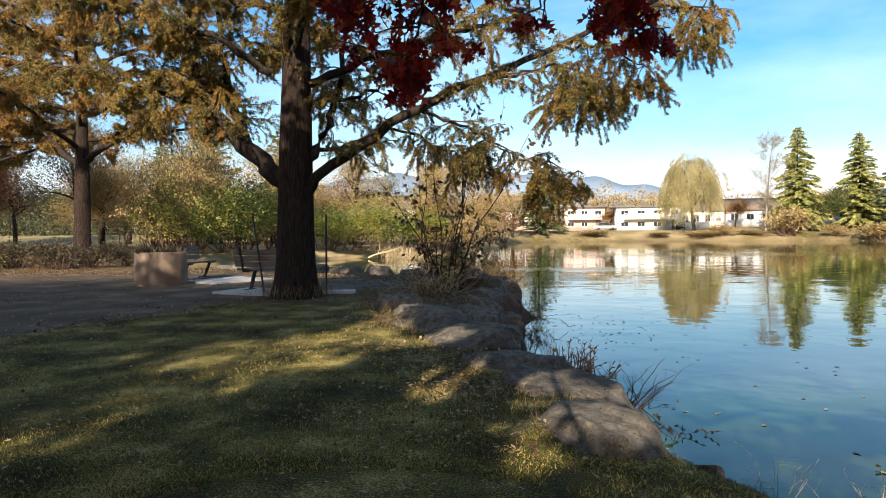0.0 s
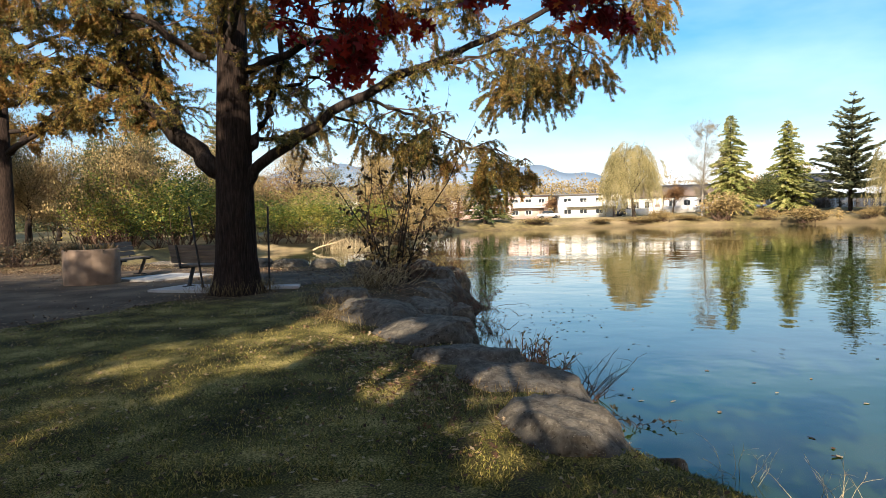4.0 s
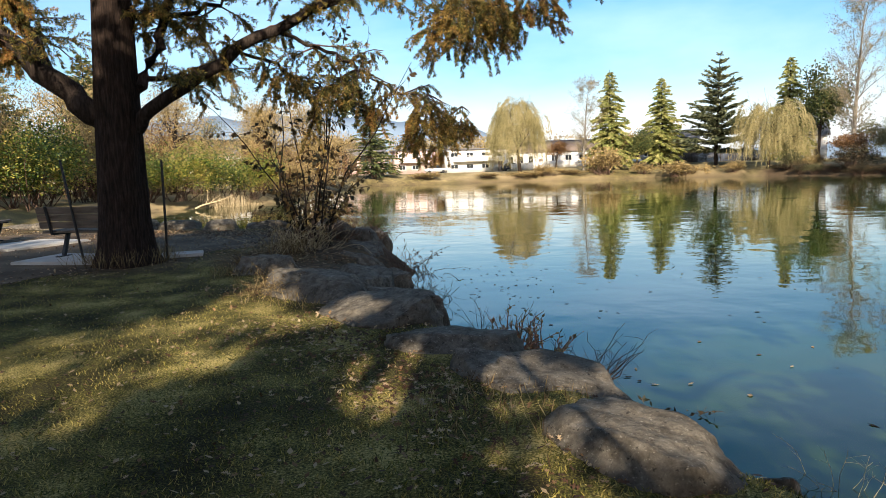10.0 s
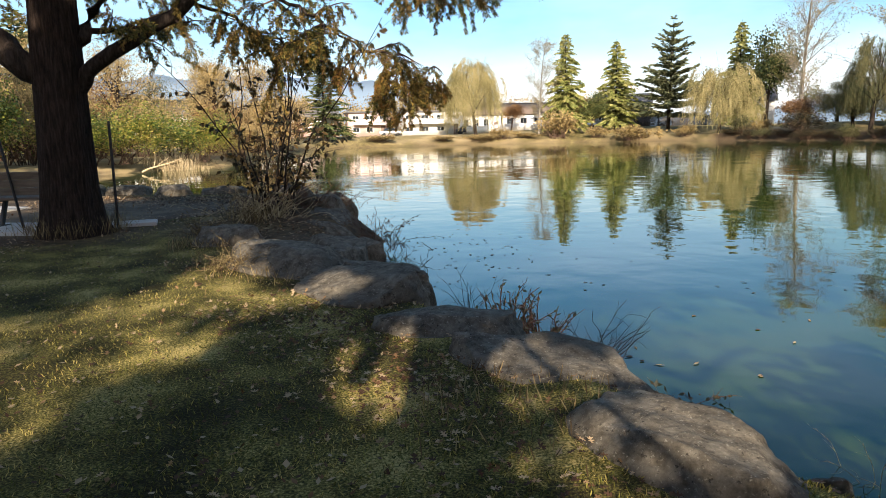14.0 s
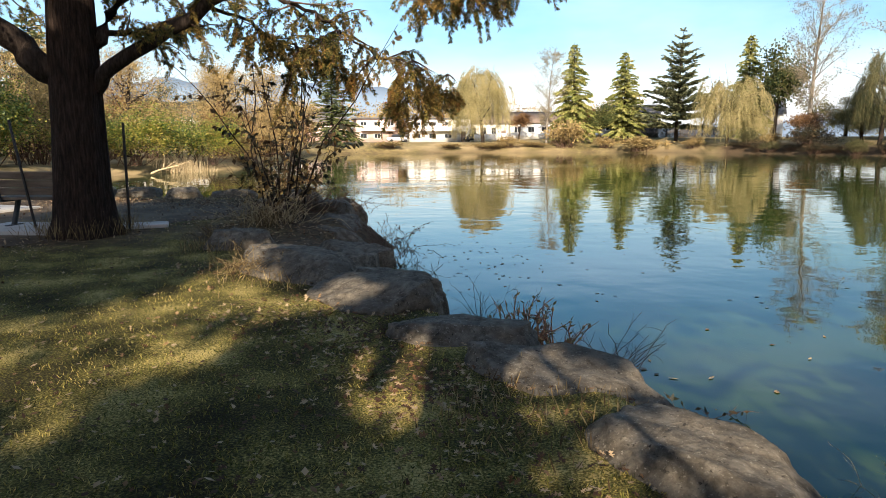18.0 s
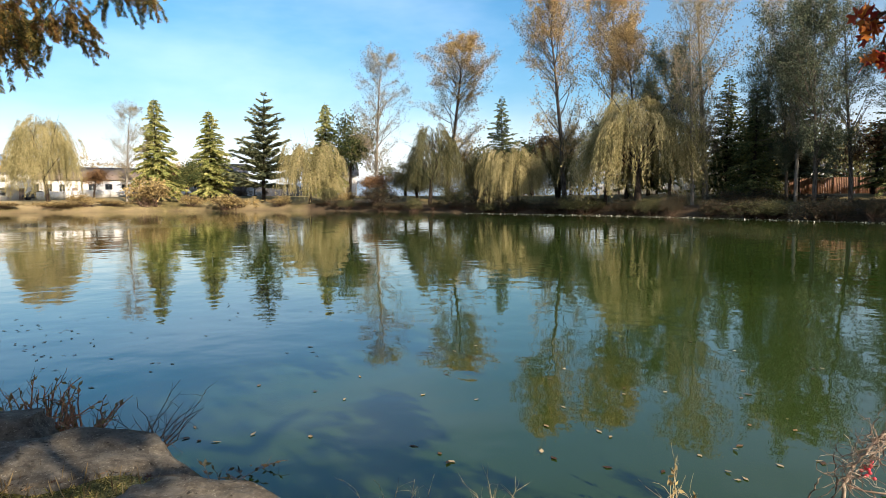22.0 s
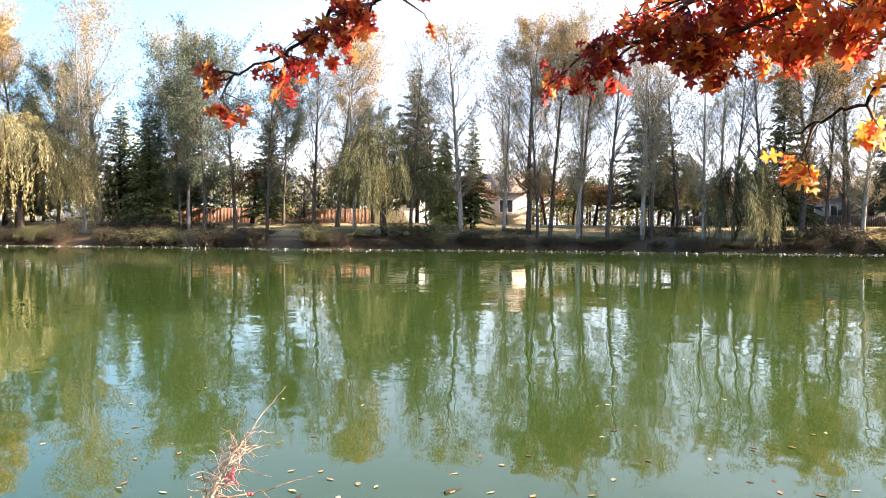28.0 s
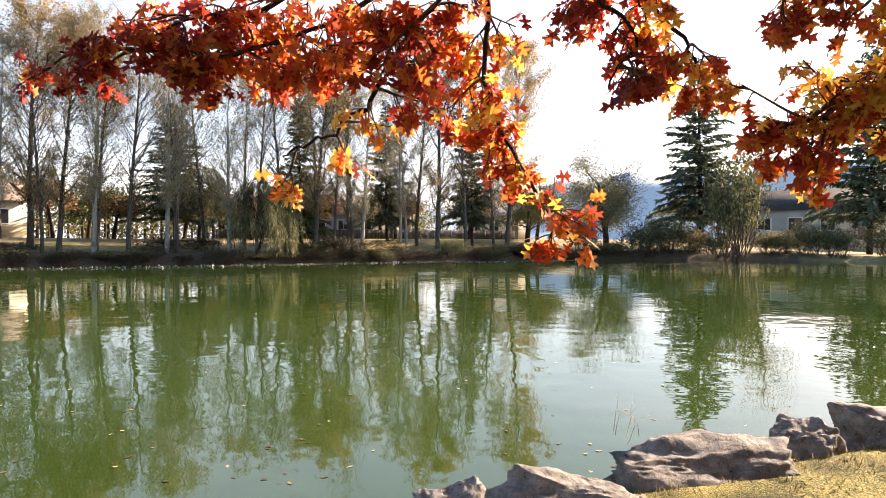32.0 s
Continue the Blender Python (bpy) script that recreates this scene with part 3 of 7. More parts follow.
def land(x, y):
    """Height of the ground, and how far outside the water's edge it lies."""
    x, y = np.atleast_1d(np.asarray(x, float)), np.atleast_1d(np.asarray(y, float))
    p = np.stack([x, y], 1)
    near = np.hypot(x - 0.7, y - 3)
    sd = edge_far(POND, p) * np.where(inside(POND, p), -1, 1)
    sd = sd + wave(x, y, 1.3, 3) * np.clip(near * 0.02, 0.05, 0.5)
    base = -0.24 + 0.021 * np.clip(y - 3, 0, 12) + 0.015 * wave(x, y, 2.2, 5) + 0.2 * smooth(25, 60, near)
    right = smooth(25, 45, x)
    ahead = smooth(70, 95, y) * (1 - right)
    bank = right * (0.35 + 1.3 * smooth(2, 16, sd)) + ahead * (0.2 + 0.9 * smooth(1, 9, sd))
    base = base * (1 - np.maximum(right, ahead)) + bank + 0.12 * wave(x, y, 0.15, 8) * smooth(20, 60, near)
    rise = smooth(-0.15, np.where(near > 25, 2.5, 0.9), sd)
    z = WATER_Z - 0.15 + (base - WATER_Z + 0.15) * rise
    z = np.where(sd < -0.1, np.maximum(-2.0, WATER_Z - 0.15 + (sd + 0.1) * 0.45), z)
    return z, sd


def at(x, y):
    return float(land(x, y)[0][0])


def on(x, y, turn=0.0, dz=0.0):
    return pose(x, y, at(x, y) + dz, 0, 0, turn)


PAVED = np.array([(-34, -4), (-14, 1.5), (-9, 4.2), (-6.2, 7.6), (-5.3, 10.5), (-4.3, 12.8), (-2.5, 15.2), (-1.0, 16.6), (-0.9, 18.6), (-4, 20.0), (-8, 22), (-11.5, 21.4),
                  (-15.1, 20.9), (-20, 20), (-34, 19.4), (-34, 15.4), (-17, 15.8), (-12.6, 13.6), (-10.2, 10.6), (-10.2, 8.0), (-13, 5.2), (-34, 0)])


def build_land():
    rings = 0.5 * np.exp(np.linspace(0, math.log(4200 / 0.5), 400))
    n = 380
    ang = np.linspace(0, 2 * np.pi, n, endpoint=False)
    x = 0.7 + rings[:, None] * np.cos(ang)
    y = 3.0 + rings[:, None] * np.sin(ang)
    x, y = np.r_[0.7, x.ravel()], np.r_[3.0, y.ravel()]
    z, sd = land(x, y)
    i, j = np.meshgrid(np.arange(len(rings) - 1), np.arange(n), indexing="ij")
    k = (j + 1) % n
    f = 1 + np.stack([i * n + j, (i + 1) * n + j, (i + 1) * n + k, i * n + k], -1).reshape(-1, 4)
    g = Geo().add(np.stack([x, y, z], 1), f)
    g.f[3].append(np.stack([np.zeros(n, int), 1 + np.arange(n), 1 + (np.arange(n) + 1) % n], 1))
    me = g.mesh("ground", M_GROUND, smooth=True)
    p = np.stack([x, y], 1)
    bed = smooth(2.2, 0.3, edge_far(PAVED, p)) * (y > 17.5) * ~inside(PAVED, p)
    bed = np.maximum(bed, (smooth(10, 0, np.hypot((x + 16) / 1.6, y - 26)) > 0.35) * 0.8)
    earth = np.clip(np.maximum.reduce([smooth(0.75, 0.1, sd) * 0.9, bed, smooth(2.0, 0.6, np.hypot(x + 3.25, y - 14.3)) * 0.9, smooth(7, 3.5, sd) * (x > 30) * (y < 92) * 1.1, smooth(1.6, 0.6, sd) * (y > 80) * 0.8, smooth(2.6, 1.6, np.hypot(x - 0.2, y - 14.6)), smooth(1.3, 0.7, np.hypot(x - 0.1, (y - 12.6) * 0.6))]) + 0.25 * wave(x, y, 3, 11) - 0.05, 0, 1)
    dry = np.clip(smooth(22, 40, np.hypot(x - 0.7, y - 3)) * (0.75 + 0.5 * wave(x, y, 0.2, 12)), 0, 1)
    for name, val in (("earth", earth), ("dry", dry)):
        me.attributes.new(name, "FLOAT", "POINT").data.foreach_set("value", val.astype(np.float32))
    tagged(part("ground", me, M_GROUND), "short autumn lawn with worn earth and dry grass", "ground", kind="structure")
    # the paved path follows the ground; its border wanders a little
    rim = []
    for a, b in zip(PAVED, np.roll(PAVED, -1, 0)):
        for u in np.arange(0, 1, 0.3 / np.hypot(*(b - a))):
            rim.append(a + (b - a) * u)
    rim = np.array(rim)
    rim = (np.roll(rim, 2, 0) + np.roll(rim, 1, 0) + rim + np.roll(rim, -1, 0) + np.roll(rim, -2, 0)) / 5
    rim = rim + np.stack([wave(rim[:, 0], rim[:, 1], 2.2, 21), wave(rim[:, 0], rim[:, 1], 2.2, 22)], 1) * 0.16 + np.stack([wave(rim[:, 0], rim[:, 1], 9, 23), wave(rim[:, 0], rim[:, 1], 9, 24)], 1) * 0.06
    gx, gy = np.meshgrid(np.arange(-34.5, 0.5, 0.3), np.arange(-5, 23, 0.3), indexing="ij")
    p = np.stack([gx.ravel(), gy.ravel()], 1)
    ins = inside(rim, p)
    nx, ny = gx.shape
    i, j = np.meshgrid(np.arange(nx - 1), np.arange(ny - 1), indexing="ij")
    f = np.stack([i * ny + j, (i + 1) * ny + j, (i + 1) * ny + j + 1, i * ny + j + 1], -1).reshape(-1, 4)
    f = f[ins[f].any(1)]
    used, inv = np.unique(f, return_inverse=True)
    p, ins = p[used], ins[used]
    for k in np.flatnonzero(~ins):
        p[k] = rim[np.argmin(((rim - p[k]) ** 2).sum(1))]
    g = Geo().add(np.stack([p[:, 0], p[:, 1], land(p[:, 0], p[:, 1])[0] + 0.005], 1), inv.reshape(-1, 4))
    tagged(part("path", g, M_PATH, smooth=True), "worn grey asphalt park path", "path", kind="structure")
    # still water
    g = Geo()
    g.add([(-40, -90, WATER_Z), (90, -90, WATER_Z), (90, 130, WATER_Z), (-40, 130, WATER_Z)], [[0, 1, 2, 3]])
    tagged(part("water", g, M_WATER), "green murky pond water with faint ripples", "water", kind="structure")


build_land()

# ---- trees ----


def tree_thing(name, trunk, crown, bark, leaf, label, category="tree", group="", m=None):
    t = thing(name, m or Matrix(), label, category, group)
    part("trunk", trunk, bark, t, smooth=True)
    if crown.n:
        part("crown", crown, leaf, t)
    return t


def poplar(h, w, seed, bark, leaf, label, amount=1.0, group="tall bare trees"):
    """A tall slim tree with rising boughs and few leaves left."""
    r = np.random.default_rng(seed)
    tr, cr = Geo(), Geo()
    stem = bend((0, 0, -0.3), (0.0, 0.0, 1), h, 10, r, 0.03, 0.05)
    tube(tr, stem, np.linspace(0.012 * h + 0.03, 0.02, 11), 7)
    for k in range(64):
        u = r.uniform(0.18, 0.98)
        p, _ = along(stem, [u])
        a = r.uniform(0, 6.28)
        full = w * 0.5 * (0.22 + math.sin(math.pi * min(1.0, max(0.0, (u - 0.08) / 0.95))) ** 0.8) * r.uniform(0.6, 1.3)
        b = bend(p[0], (np.cos(a), np.sin(a), r.uniform(0.6, 1.6)), full * 1.4, 5, r, 0.12, 0.06)
        tube(tr, b, np.linspace(0.0035 * h * (1.1 - u) + 0.012, 0.008, 6), 4)
        for q in range(8):
            p2, d2 = along(b, [r.uniform(0.25, 1.0)])
            c = bend(p2[0], d2[0] + r.normal(size=3) * 0.55, full * 0.45, 3, r, 0.2, 0.03)
            tube(tr, c, np.linspace(0.013, 0.006, 4), 3)
            n = int(24 * amount)
            p3, d3 = along(c, r.uniform(0.1, 1, n))
            leaves(cr, p3 + r.normal(size=(n, 3)) * 0.2, r.normal(size=(n, 3)) + [0, 0, -0.6], 0.14, 0.10, r)
    return tree_thing("poplar_tree", tr, cr, bark, leaf, label, group=group)


def conifer(h, w, seed, leaf, label, droop=-0.12, gap=0.42, reach=1.0, start=0.08, dense=1.0, layer=0.0, oval=False, name="conifer_tree", group="conifers by the pond"):
    """A pointed evergreen: whorls of boughs with flat sprays."""
    r = np.random.default_rng(seed)
    tr, cr = Geo(), Geo()
    stem = bend((0, 0, -0.3), (0, 0, 1), h + 0.3, 8, r, 0.012, 0.05)
    tube(tr, stem, np.linspace(0.014 * h + 0.03, 0.015, 9), 7)
    count = int(h * (1 - start) / gap * 7.5)
    for k in range(count):
        u = start + (0.985 - start) * (1 - (1 - (k + r.uniform(0, 1)) / count) ** 0.8)
        if layer:
            u = start + round((u - start) * h / layer) * layer / h + r.normal() * 0.006
            u = min(u, 0.985)
        a = k * 2.399 + r.normal() * 0.35
        full = w * 0.55 * reach * (1 - u) ** 0.78 + 0.15
        if oval:
            full = w * 0.5 * math.sin(math.pi * (0.12 + 0.86 * u) ** 0.75) ** 0.7 + 0.2
        ln = full * r.uniform(0.4, 1.3)
        p, _ = along(stem, [u])
        b = bend(p[0], (np.cos(a), np.sin(a), 0.15 + 0.6 * u), ln, 4, r, 0.08, droop)
        tube(tr, b, np.linspace(0.006 * h * (1 - u) * 0.5 + 0.012, 0.006, 5), 3)
        n = int((9 + 22 * ln) * dense)
        q, d = along(b, r.uniform(0.1, 1.0, n))
        sidew = unit(np.cross(d, [0, 0, 1.0])) * r.choice([-1, 1], (n, 1))
        leaves(cr, q, d * 0.8 + sidew * r.uniform(0.2, 1.0, (n, 1)) + np.array([0, 0, -0.35]) + r.normal(size=(n, 3)) * 0.25, 0.36 + 0.08 * ln, 0.13 + 0.015 * ln, r)
    return tree_thing(name, tr, cr, M_BARK, leaf, label, group=group)


def willow(h, w, seed, leaf, label, low=0.35, strands=800, name="willow_tree", lean=(0, 0), dome=True):
    """A weeping willow: an arching dome hung with long thin strands."""
    r = np.random.default_rng(seed)
    tr, cr = Geo(), Geo()
    stem = bend((0, 0, -0.3), (lean[0], lean[1], 1), h * 0.45, 6, r, 0.06)
    tube(tr, stem, np.linspace(0.035 * h, 0.02 * h, 7), 7)
    tips = []
    for k in range(14):
        a = k * 6.28 / 14 + r.normal() * 0.25
        out = w * 0.5 * r.uniform(0.45, 0.95)
        b = bend(stem[-1 - k % 3], (np.cos(a) * 0.7, np.sin(a) * 0.7, 1.2), 0.55 * h * r.uniform(0.75, 1.05) + out * 0.5, 7, r, 0.1, -0.10)
        tube(tr, b, np.linspace(0.010 * h, 0.012, 8), 4)
        for q in range(4):
            p, d = along(b, [r.uniform(0.35, 0.95)])
            c = bend(p[0], d[0] + np.r_[r.normal(size=2) * 0.6, 0.15], out * 0.7, 4, r, 0.15, -0.14)
            tube(tr, c, np.linspace(0.02, 0.008, 5), 3)
            tips.append(c)
        tips.append(b[3:])
    lobes = r.uniform(0.55, 1.15, 24)
    # tiers of the crown: where each hangs from, how wide, how high
    tiers = [(0.0, 0.0, 0.24, 1.0)]
    for k in range(22):
        a, q = k * 2.4 + r.normal() * 0.4, r.uniform(0.1, 0.43)
        tiers.append((np.cos(a) * q, np.sin(a) * q, r.uniform(0.05, 0.13), 1.04 - 1.5 * q * q - r.uniform(0, 0.8) * q + r.normal() * 0.07))
    locks = []
    for k in range(strands // 9):
        if k % 5 < 2 or not dome:
            c = tips[r.integers(len(tips))]
            p = along(c, [r.uniform(0.1, 1)])[0][0]
        else:
            tx, ty, tr_, th = tiers[r.integers(len(tiers))]
            a, q = r.integers(8) * 0.785 + r.normal() * 0.13 + tx * 9, r.uniform(0.15, 1) ** 0.5
            p = np.array([(tx + np.cos(a) * q * tr_) * w, (ty + np.sin(a) * q * tr_) * w, h * (min(th, 1.0) - 0.8 * tr_ * q ** 2 + r.normal() * 0.02)])
            p[:2] += stem[-1][:2]
        a = np.arctan2(p[1], p[0])
        bottom = h * low * (0.05 + 0.9 * abs(np.sin(3 * a + seed)) * r.uniform(0.2, 1.0)) * lobes[int((a + 3.15) / 6.3 * 23)]
        locks.append((p, a, max(0.6, (p[2] - bottom) * r.uniform(0.7, 1.0) if k % 9 < 5 else min(p[2] - bottom, h * r.uniform(0.15, 0.5)))))
    # each lock is a bundle of strands that hang together
    for k in range(strands):
        p, a, ln = locks[k % len(locks)]
        ln = max(0.4, ln * r.uniform(0.55, 1.05))
        s = bend(p + r.normal(size=3) * [0.022 * w, 0.022 * w, 0.1], (np.cos(a) * 0.28 + r.normal() * 0.12, np.sin(a) * 0.28 + r.normal() * 0.12, -0.1), ln * 1.08, 6, r, 0.06, -0.5)
        n = int(12 + ln * 13)
        q, d = along(s, r.uniform(0, 1, n))
        leaves(cr, q + r.normal(size=(n, 3)) * 0.06, d + r.normal(size=(n, 3)) * 0.3, 0.28, 0.05, r)
    return tree_thing(name, tr, cr, M_BARK, leaf, label, group="weeping willows")


def round_tree(h, w, seed, leaf, label, bare=0.3, size=0.34, clumps=130, per=60, name="broadleaf_tree", group="broadleaf trees", bark=None):
    """A spreading tree: limbs that fork, with uneven clumps of leaves."""
    r = np.random.default_rng(seed)
    tr, cr = Geo(), Geo()
    stem = bend((0, 0, -0.3), (0, 0, 1), h * 0.55, 6, r, 0.05, 0.05)
    tube(tr, stem, np.linspace(0.022 * h + 0.03, 0.010 * h, 7), 7)
    ends = []
    for k in range(16):
        p, _ = along(stem, [r.uniform(bare / 0.55, 1.0) if bare < 0.5 else 0.95])
        a = k * 2.4 + r.normal() * 0.3
        b = bend(p[0], (np.cos(a), np.sin(a), r.uniform(0.35, 1.4)), w * 0.5 * r.uniform(0.6, 1.0), 5, r, 0.15, 0.05)
        tube(tr, b, np.linspace(0.007 * h, 0.012, 6), 4)
        ends.append(b[2:])
        for q in range(3):
            p2, d2 = along(b, [r.uniform(0.35, 1)])
            c = bend(p2[0], d2[0] + r.normal(size=3) * 0.6 + [0, 0, 0.2], w * 0.28, 3, r, 0.2, 0.04)
            tube(tr, c, np.linspace(0.015, 0.006, 4), 3)
            ends.append(c)
    for k in range(clumps):
        c = ends[r.integers(len(ends))]
        p, _ = along(c, [r.uniform(0.1, 1)])
        n = int(per * r.uniform(0.4, 1.4))
        q = p + r.normal(size=(n, 3)) * np.array([0.11, 0.11, 0.075]) * w * r.uniform(0.5, 1.1)
        leaves(cr, q, r.normal(size=(n, 3)) + [0, 0, -0.3], size, size * 0.65, r)
    return tree_thing(name, tr, cr, bark or M_BARK, leaf, label, group=group)


def bush(h, w, seed, leaf, label, n=5200, size=0.13, name="bush", group="bushes on the bank", twig=None):
    """A dense heap of arching stems and leaves."""
    r = np.random.default_rng(seed)
    tr, cr = Geo(), Geo()
    lobes = [(r.uniform(-0.5, 0.5) * w * 0.8, r.uniform(-0.5, 0.5) * w * 0.5, h * r.uniform(0.35, 0.75), r.uniform(0.18, 0.34) * w) for _ in range(9)]
    for lx, ly, lz, lr in lobes:
        for _ in range(5):
            a = r.uniform(0, 6.28)
            s = bend((lx * 0.6 + r.normal() * 0.2, ly * 0.6, -0.2), (np.cos(a) * 0.5, np.sin(a) * 0.5, 1), lz + lr * r.uniform(0.4, 1), 5, r, 0.2, 0.02)
            tube(tr, s, np.linspace(0.03, 0.008, 6), 3)
        m = n // 9
        d = np.repeat(unit(r.normal(size=(m // 14 + 1, 3))) * r.uniform(0.7, 1.1, (m // 14 + 1, 1)), 14, 0)[:m]
        d = d + r.normal(size=(m, 3)) * 0.14
        d[:, 2] = np.where(d[:, 2] < -0.3, -d[:, 2], d[:, 2])
        q = np.array([lx, ly, lz * 0.75]) + d * lr * np.repeat(r.uniform(0.4, 1.35, (m // 14 + 1, 1)), 14, 0)[:m] * r.uniform(0.92, 1.08, (m, 1)) * np.array([1, 0.8, min(1.6, h / max(lr * 2, 0.1))])
        q[:, 2] = np.abs(q[:, 2])
        leaves(cr, q, d + r.normal(size=(m, 3)) * 0.8 + [0, 0, -0.3], size, size * 0.7, r)
    t = thing(name, Matrix(), label, "bush", group)
    part("stem_mass", tr, twig or M_TWIG, t)
    part("foliage", cr, leaf, t)
    return t


def put(src, first, rows, base_h, base_w, r, sink=0.0, vary=0.0):
    """Sets the model at the first row and copies of it at the others: x, y, height, width."""
    for k, (x, y, h, w) in enumerate(rows):
        z = at(x, y) - sink
        h, w = h * (1 + vary * r.uniform(-1, 0.6)), w * (1 + vary * r.uniform(-0.6, 1))
        ob = src if (k == 0 and first) else copy_thing(src, Matrix())
        ob.matrix_basis = pose(x, y, z, 0, 0, float(r.uniform(0, 360)))
        hh = (h - z) / base_h
        ob.scale = (w / base_w, w / base_w, hh)


def far_trees():
    r = np.random.default_rng(5)
    a = poplar(20, 6, 1, M_BARK_PALE, L_POP, "tall pale poplar with few tan leaves", 0.85)
    b = poplar(20, 6, 2, M_BARK_FAR, L_POP, "tall thin poplar, nearly bare, brownish leaves", 0.36)
    c = poplar(20, 6, 3, M_BARK_FAR, L_POP_GOLD, "tall poplar with golden autumn leaves", 1.8)
    put(a, True, [(36.8, 112, 15.3, 4.6), (64.2, 85.3, 22.5, 7.4), (71, 36.8, 24.9, 8), (71.5, 30.8, 20.6, 4), (62.6, 0.1, 19.2, 6), (59.2, -9.9, 20.1, 4.6),
                  (57.9, -15.1, 18.8, 4.6), (56.4, -19.8, 15.3, 4.4), (53.6, -31.3, 15.6, 4.6), (54.7, -36.5, 18.4, 4), (60.5, -3.6, 17, 4), (61.5, -17, 19, 4.6), (58.5, -22, 17, 4), (56.5, -38.5, 17, 4.2), (64.5, 10, 19, 4.6), (69, 27, 20, 4.4), (66.5, 36, 21, 4.6)], 20, 6, r)
    put(b, True, [(67.5, 22, 19, 4.4), (65.8, 14, 18.7, 4.6), (70.2, -4.9, 17.7, 4.4), (59.6, -12.6, 18.3, 4.6), (58.7, -16.2, 17.6, 3.6), (57.9, -25.5, 18, 4.4), (56.7, -32.1, 21.5, 4),
                  (53.5, -44, 20, 4.6), (63, -20, 17, 5), (66, 2.5, 17, 5), (62, -35, 18, 5), (58, -41, 21, 5), (61.5, 4.6, 18, 4), (60, -6.5, 16, 3.6), (57, -22.5, 16, 3.6), (55.5, -29.5, 17, 3.6), (52.5, -47, 17, 4), (66, 18.5, 19, 4)], 20, 6, r)
    put(c, True, [(68.1, 73.9, 23.8, 9), (68.2, 53.1, 26.3, 7.5), (72.7, 50.2, 26.7, 7.5), (68.1, 12.1, 20.8, 6.5), (64, -6.3, 19.6, 6.5), (61.7, -7.9, 18.6, 5),
                  (61.2, -10.5, 17, 5), (56.2, -27.7, 17.1, 6), (60.1, -30.3, 18.6, 6), (55.4, -41.8, 22.9, 6.5), (53.5, -50, 22.8, 6.5), (70, 44, 20, 6)], 20, 6, r)
    d = conifer(16, 6.6, 11, L_CON_LT, "bright green pointed conifer on the far bank", droop=-0.2, dense=1.7)
    put(d, True, [(41.6, 112.4, 17.2, 7.4), (50, 111.2, 15.8, 7.6), (68.2, 104.8, 18.1, 7), (64.7, 1.7, 10.4, 3.6)], 16, 6.6, r)
    e = conifer(16, 6.6, 12, L_CON, "dark green conifer among the bare trees", dense=0.75, gap=0.5)
    put(e, True, [(81.2, 74.8, 17.2, 6.4), (75.2, 46, 16.4, 6.4), (73.7, 36, 14.5, 5.6), (69.1, 31, 13.5, 5), (72.7, 20, 13.6, 5), (66.6, -1.1, 11.9, 3.8), (60.8, -28.8, 15.8, 5.6), (2.2, 112, 14, 8)], 16, 6.6, r)
    e2 = poplar(16, 8, 15, M_BARK_FAR, L_FIR, "loose upright tree with dense dark green leaves", 3.4, group="broadleaf trees")
    put(e2, True, [(63.4, 23.6, 16.2, 8), (69.5, 28, 14, 6.5), (70, 40.5, 15.5, 7), (73, 9, 13, 6), (71, 18, 15, 6)], 16, 8, r)
    e3 = round_tree(15, 10, 16, L_OLIVE, "dense olive tree on the far bank", clumps=260, per=110, size=0.16, bare=0.1)
    put(e3, True, [(48.8, -61.5, 15, 11), (57, -57, 13, 10), (67.5, 63, 9.5, 8), (70.5, 70.5, 10.5, 8), (66.5, 78.5, 8.5, 7), (72.5, 82, 9.5, 8), (70, 55.5, 11, 8), (74, 90, 9, 8), (72, 47, 12, 8)], 15, 10, r)
    f = conifer(18, 9, 13, L_FIR, "tall dark fir with layered sagging boughs", droop=-0.13, gap=0.52, start=0.14, dense=0.8, name="fir_tree")
    put(f, True, [(74.7, 4.3, 18.9, 8), (70.9, -20.1, 15.4, 9), (59.7, -38.4, 16.5, 6.4), (55.6, -46.8, 18.6, 6), (42.6, -71.5, 23.4, 11), (27.6, -79.5, 27, 10.5), (78, 30, 15, 7)], 18, 9, r)
    g = conifer(18, 10.5, 14, L_CEDAR, "broad cedar with flat spreading layers of boughs", droop=-0.03, gap=0.6, start=0.14, dense=1.2, layer=1.25, name="cedar_tree")
    put(g, True, [(56.6, 106, 18.7, 11.5)], 18, 10.5, r)
    h = willow(12, 11, 21, L_WILLOW, "golden weeping willow at the water's edge", low=0.05, strands=1300)
    put(h, True, [(26.8, 115, 13, 9.0), (64.2, 40.7, 11.8, 11.0)], 12, 11, r)
    i = willow(9, 10, 22, L_WILLOW, "yellow-green weeping willow hanging to the water", low=0.05, strands=1000)
    put(i, True, [(57.6, 93.5, 9.8, 8.4), (63.6, 56.5, 7.4, 6.2)], 9, 10, r)
    j = willow(11, 9, 23, L_WILLOW_DARK, "olive-brown weeping willow in shade", low=0.3)
    put(j, True, [(62.8, 71.6, 11.3, 6.8), (61.2, 7, 10.8, 8.2), (68.3, -21.5, 9.3, 4.8)], 11, 9, r)
    k = willow(6.5, 6, 24, L_WILLOW_DARK, "low leaning willow trailing into the pond", low=0.02, strands=420, lean=(0.35, 0.3))
    put(k, True, [(54.8, -21.2, 8.0, 5.6)], 6.5, 6, r)
    l = round_tree(12, 8, 31, L_ROUND, "full green broadleaf tree on the far bank")
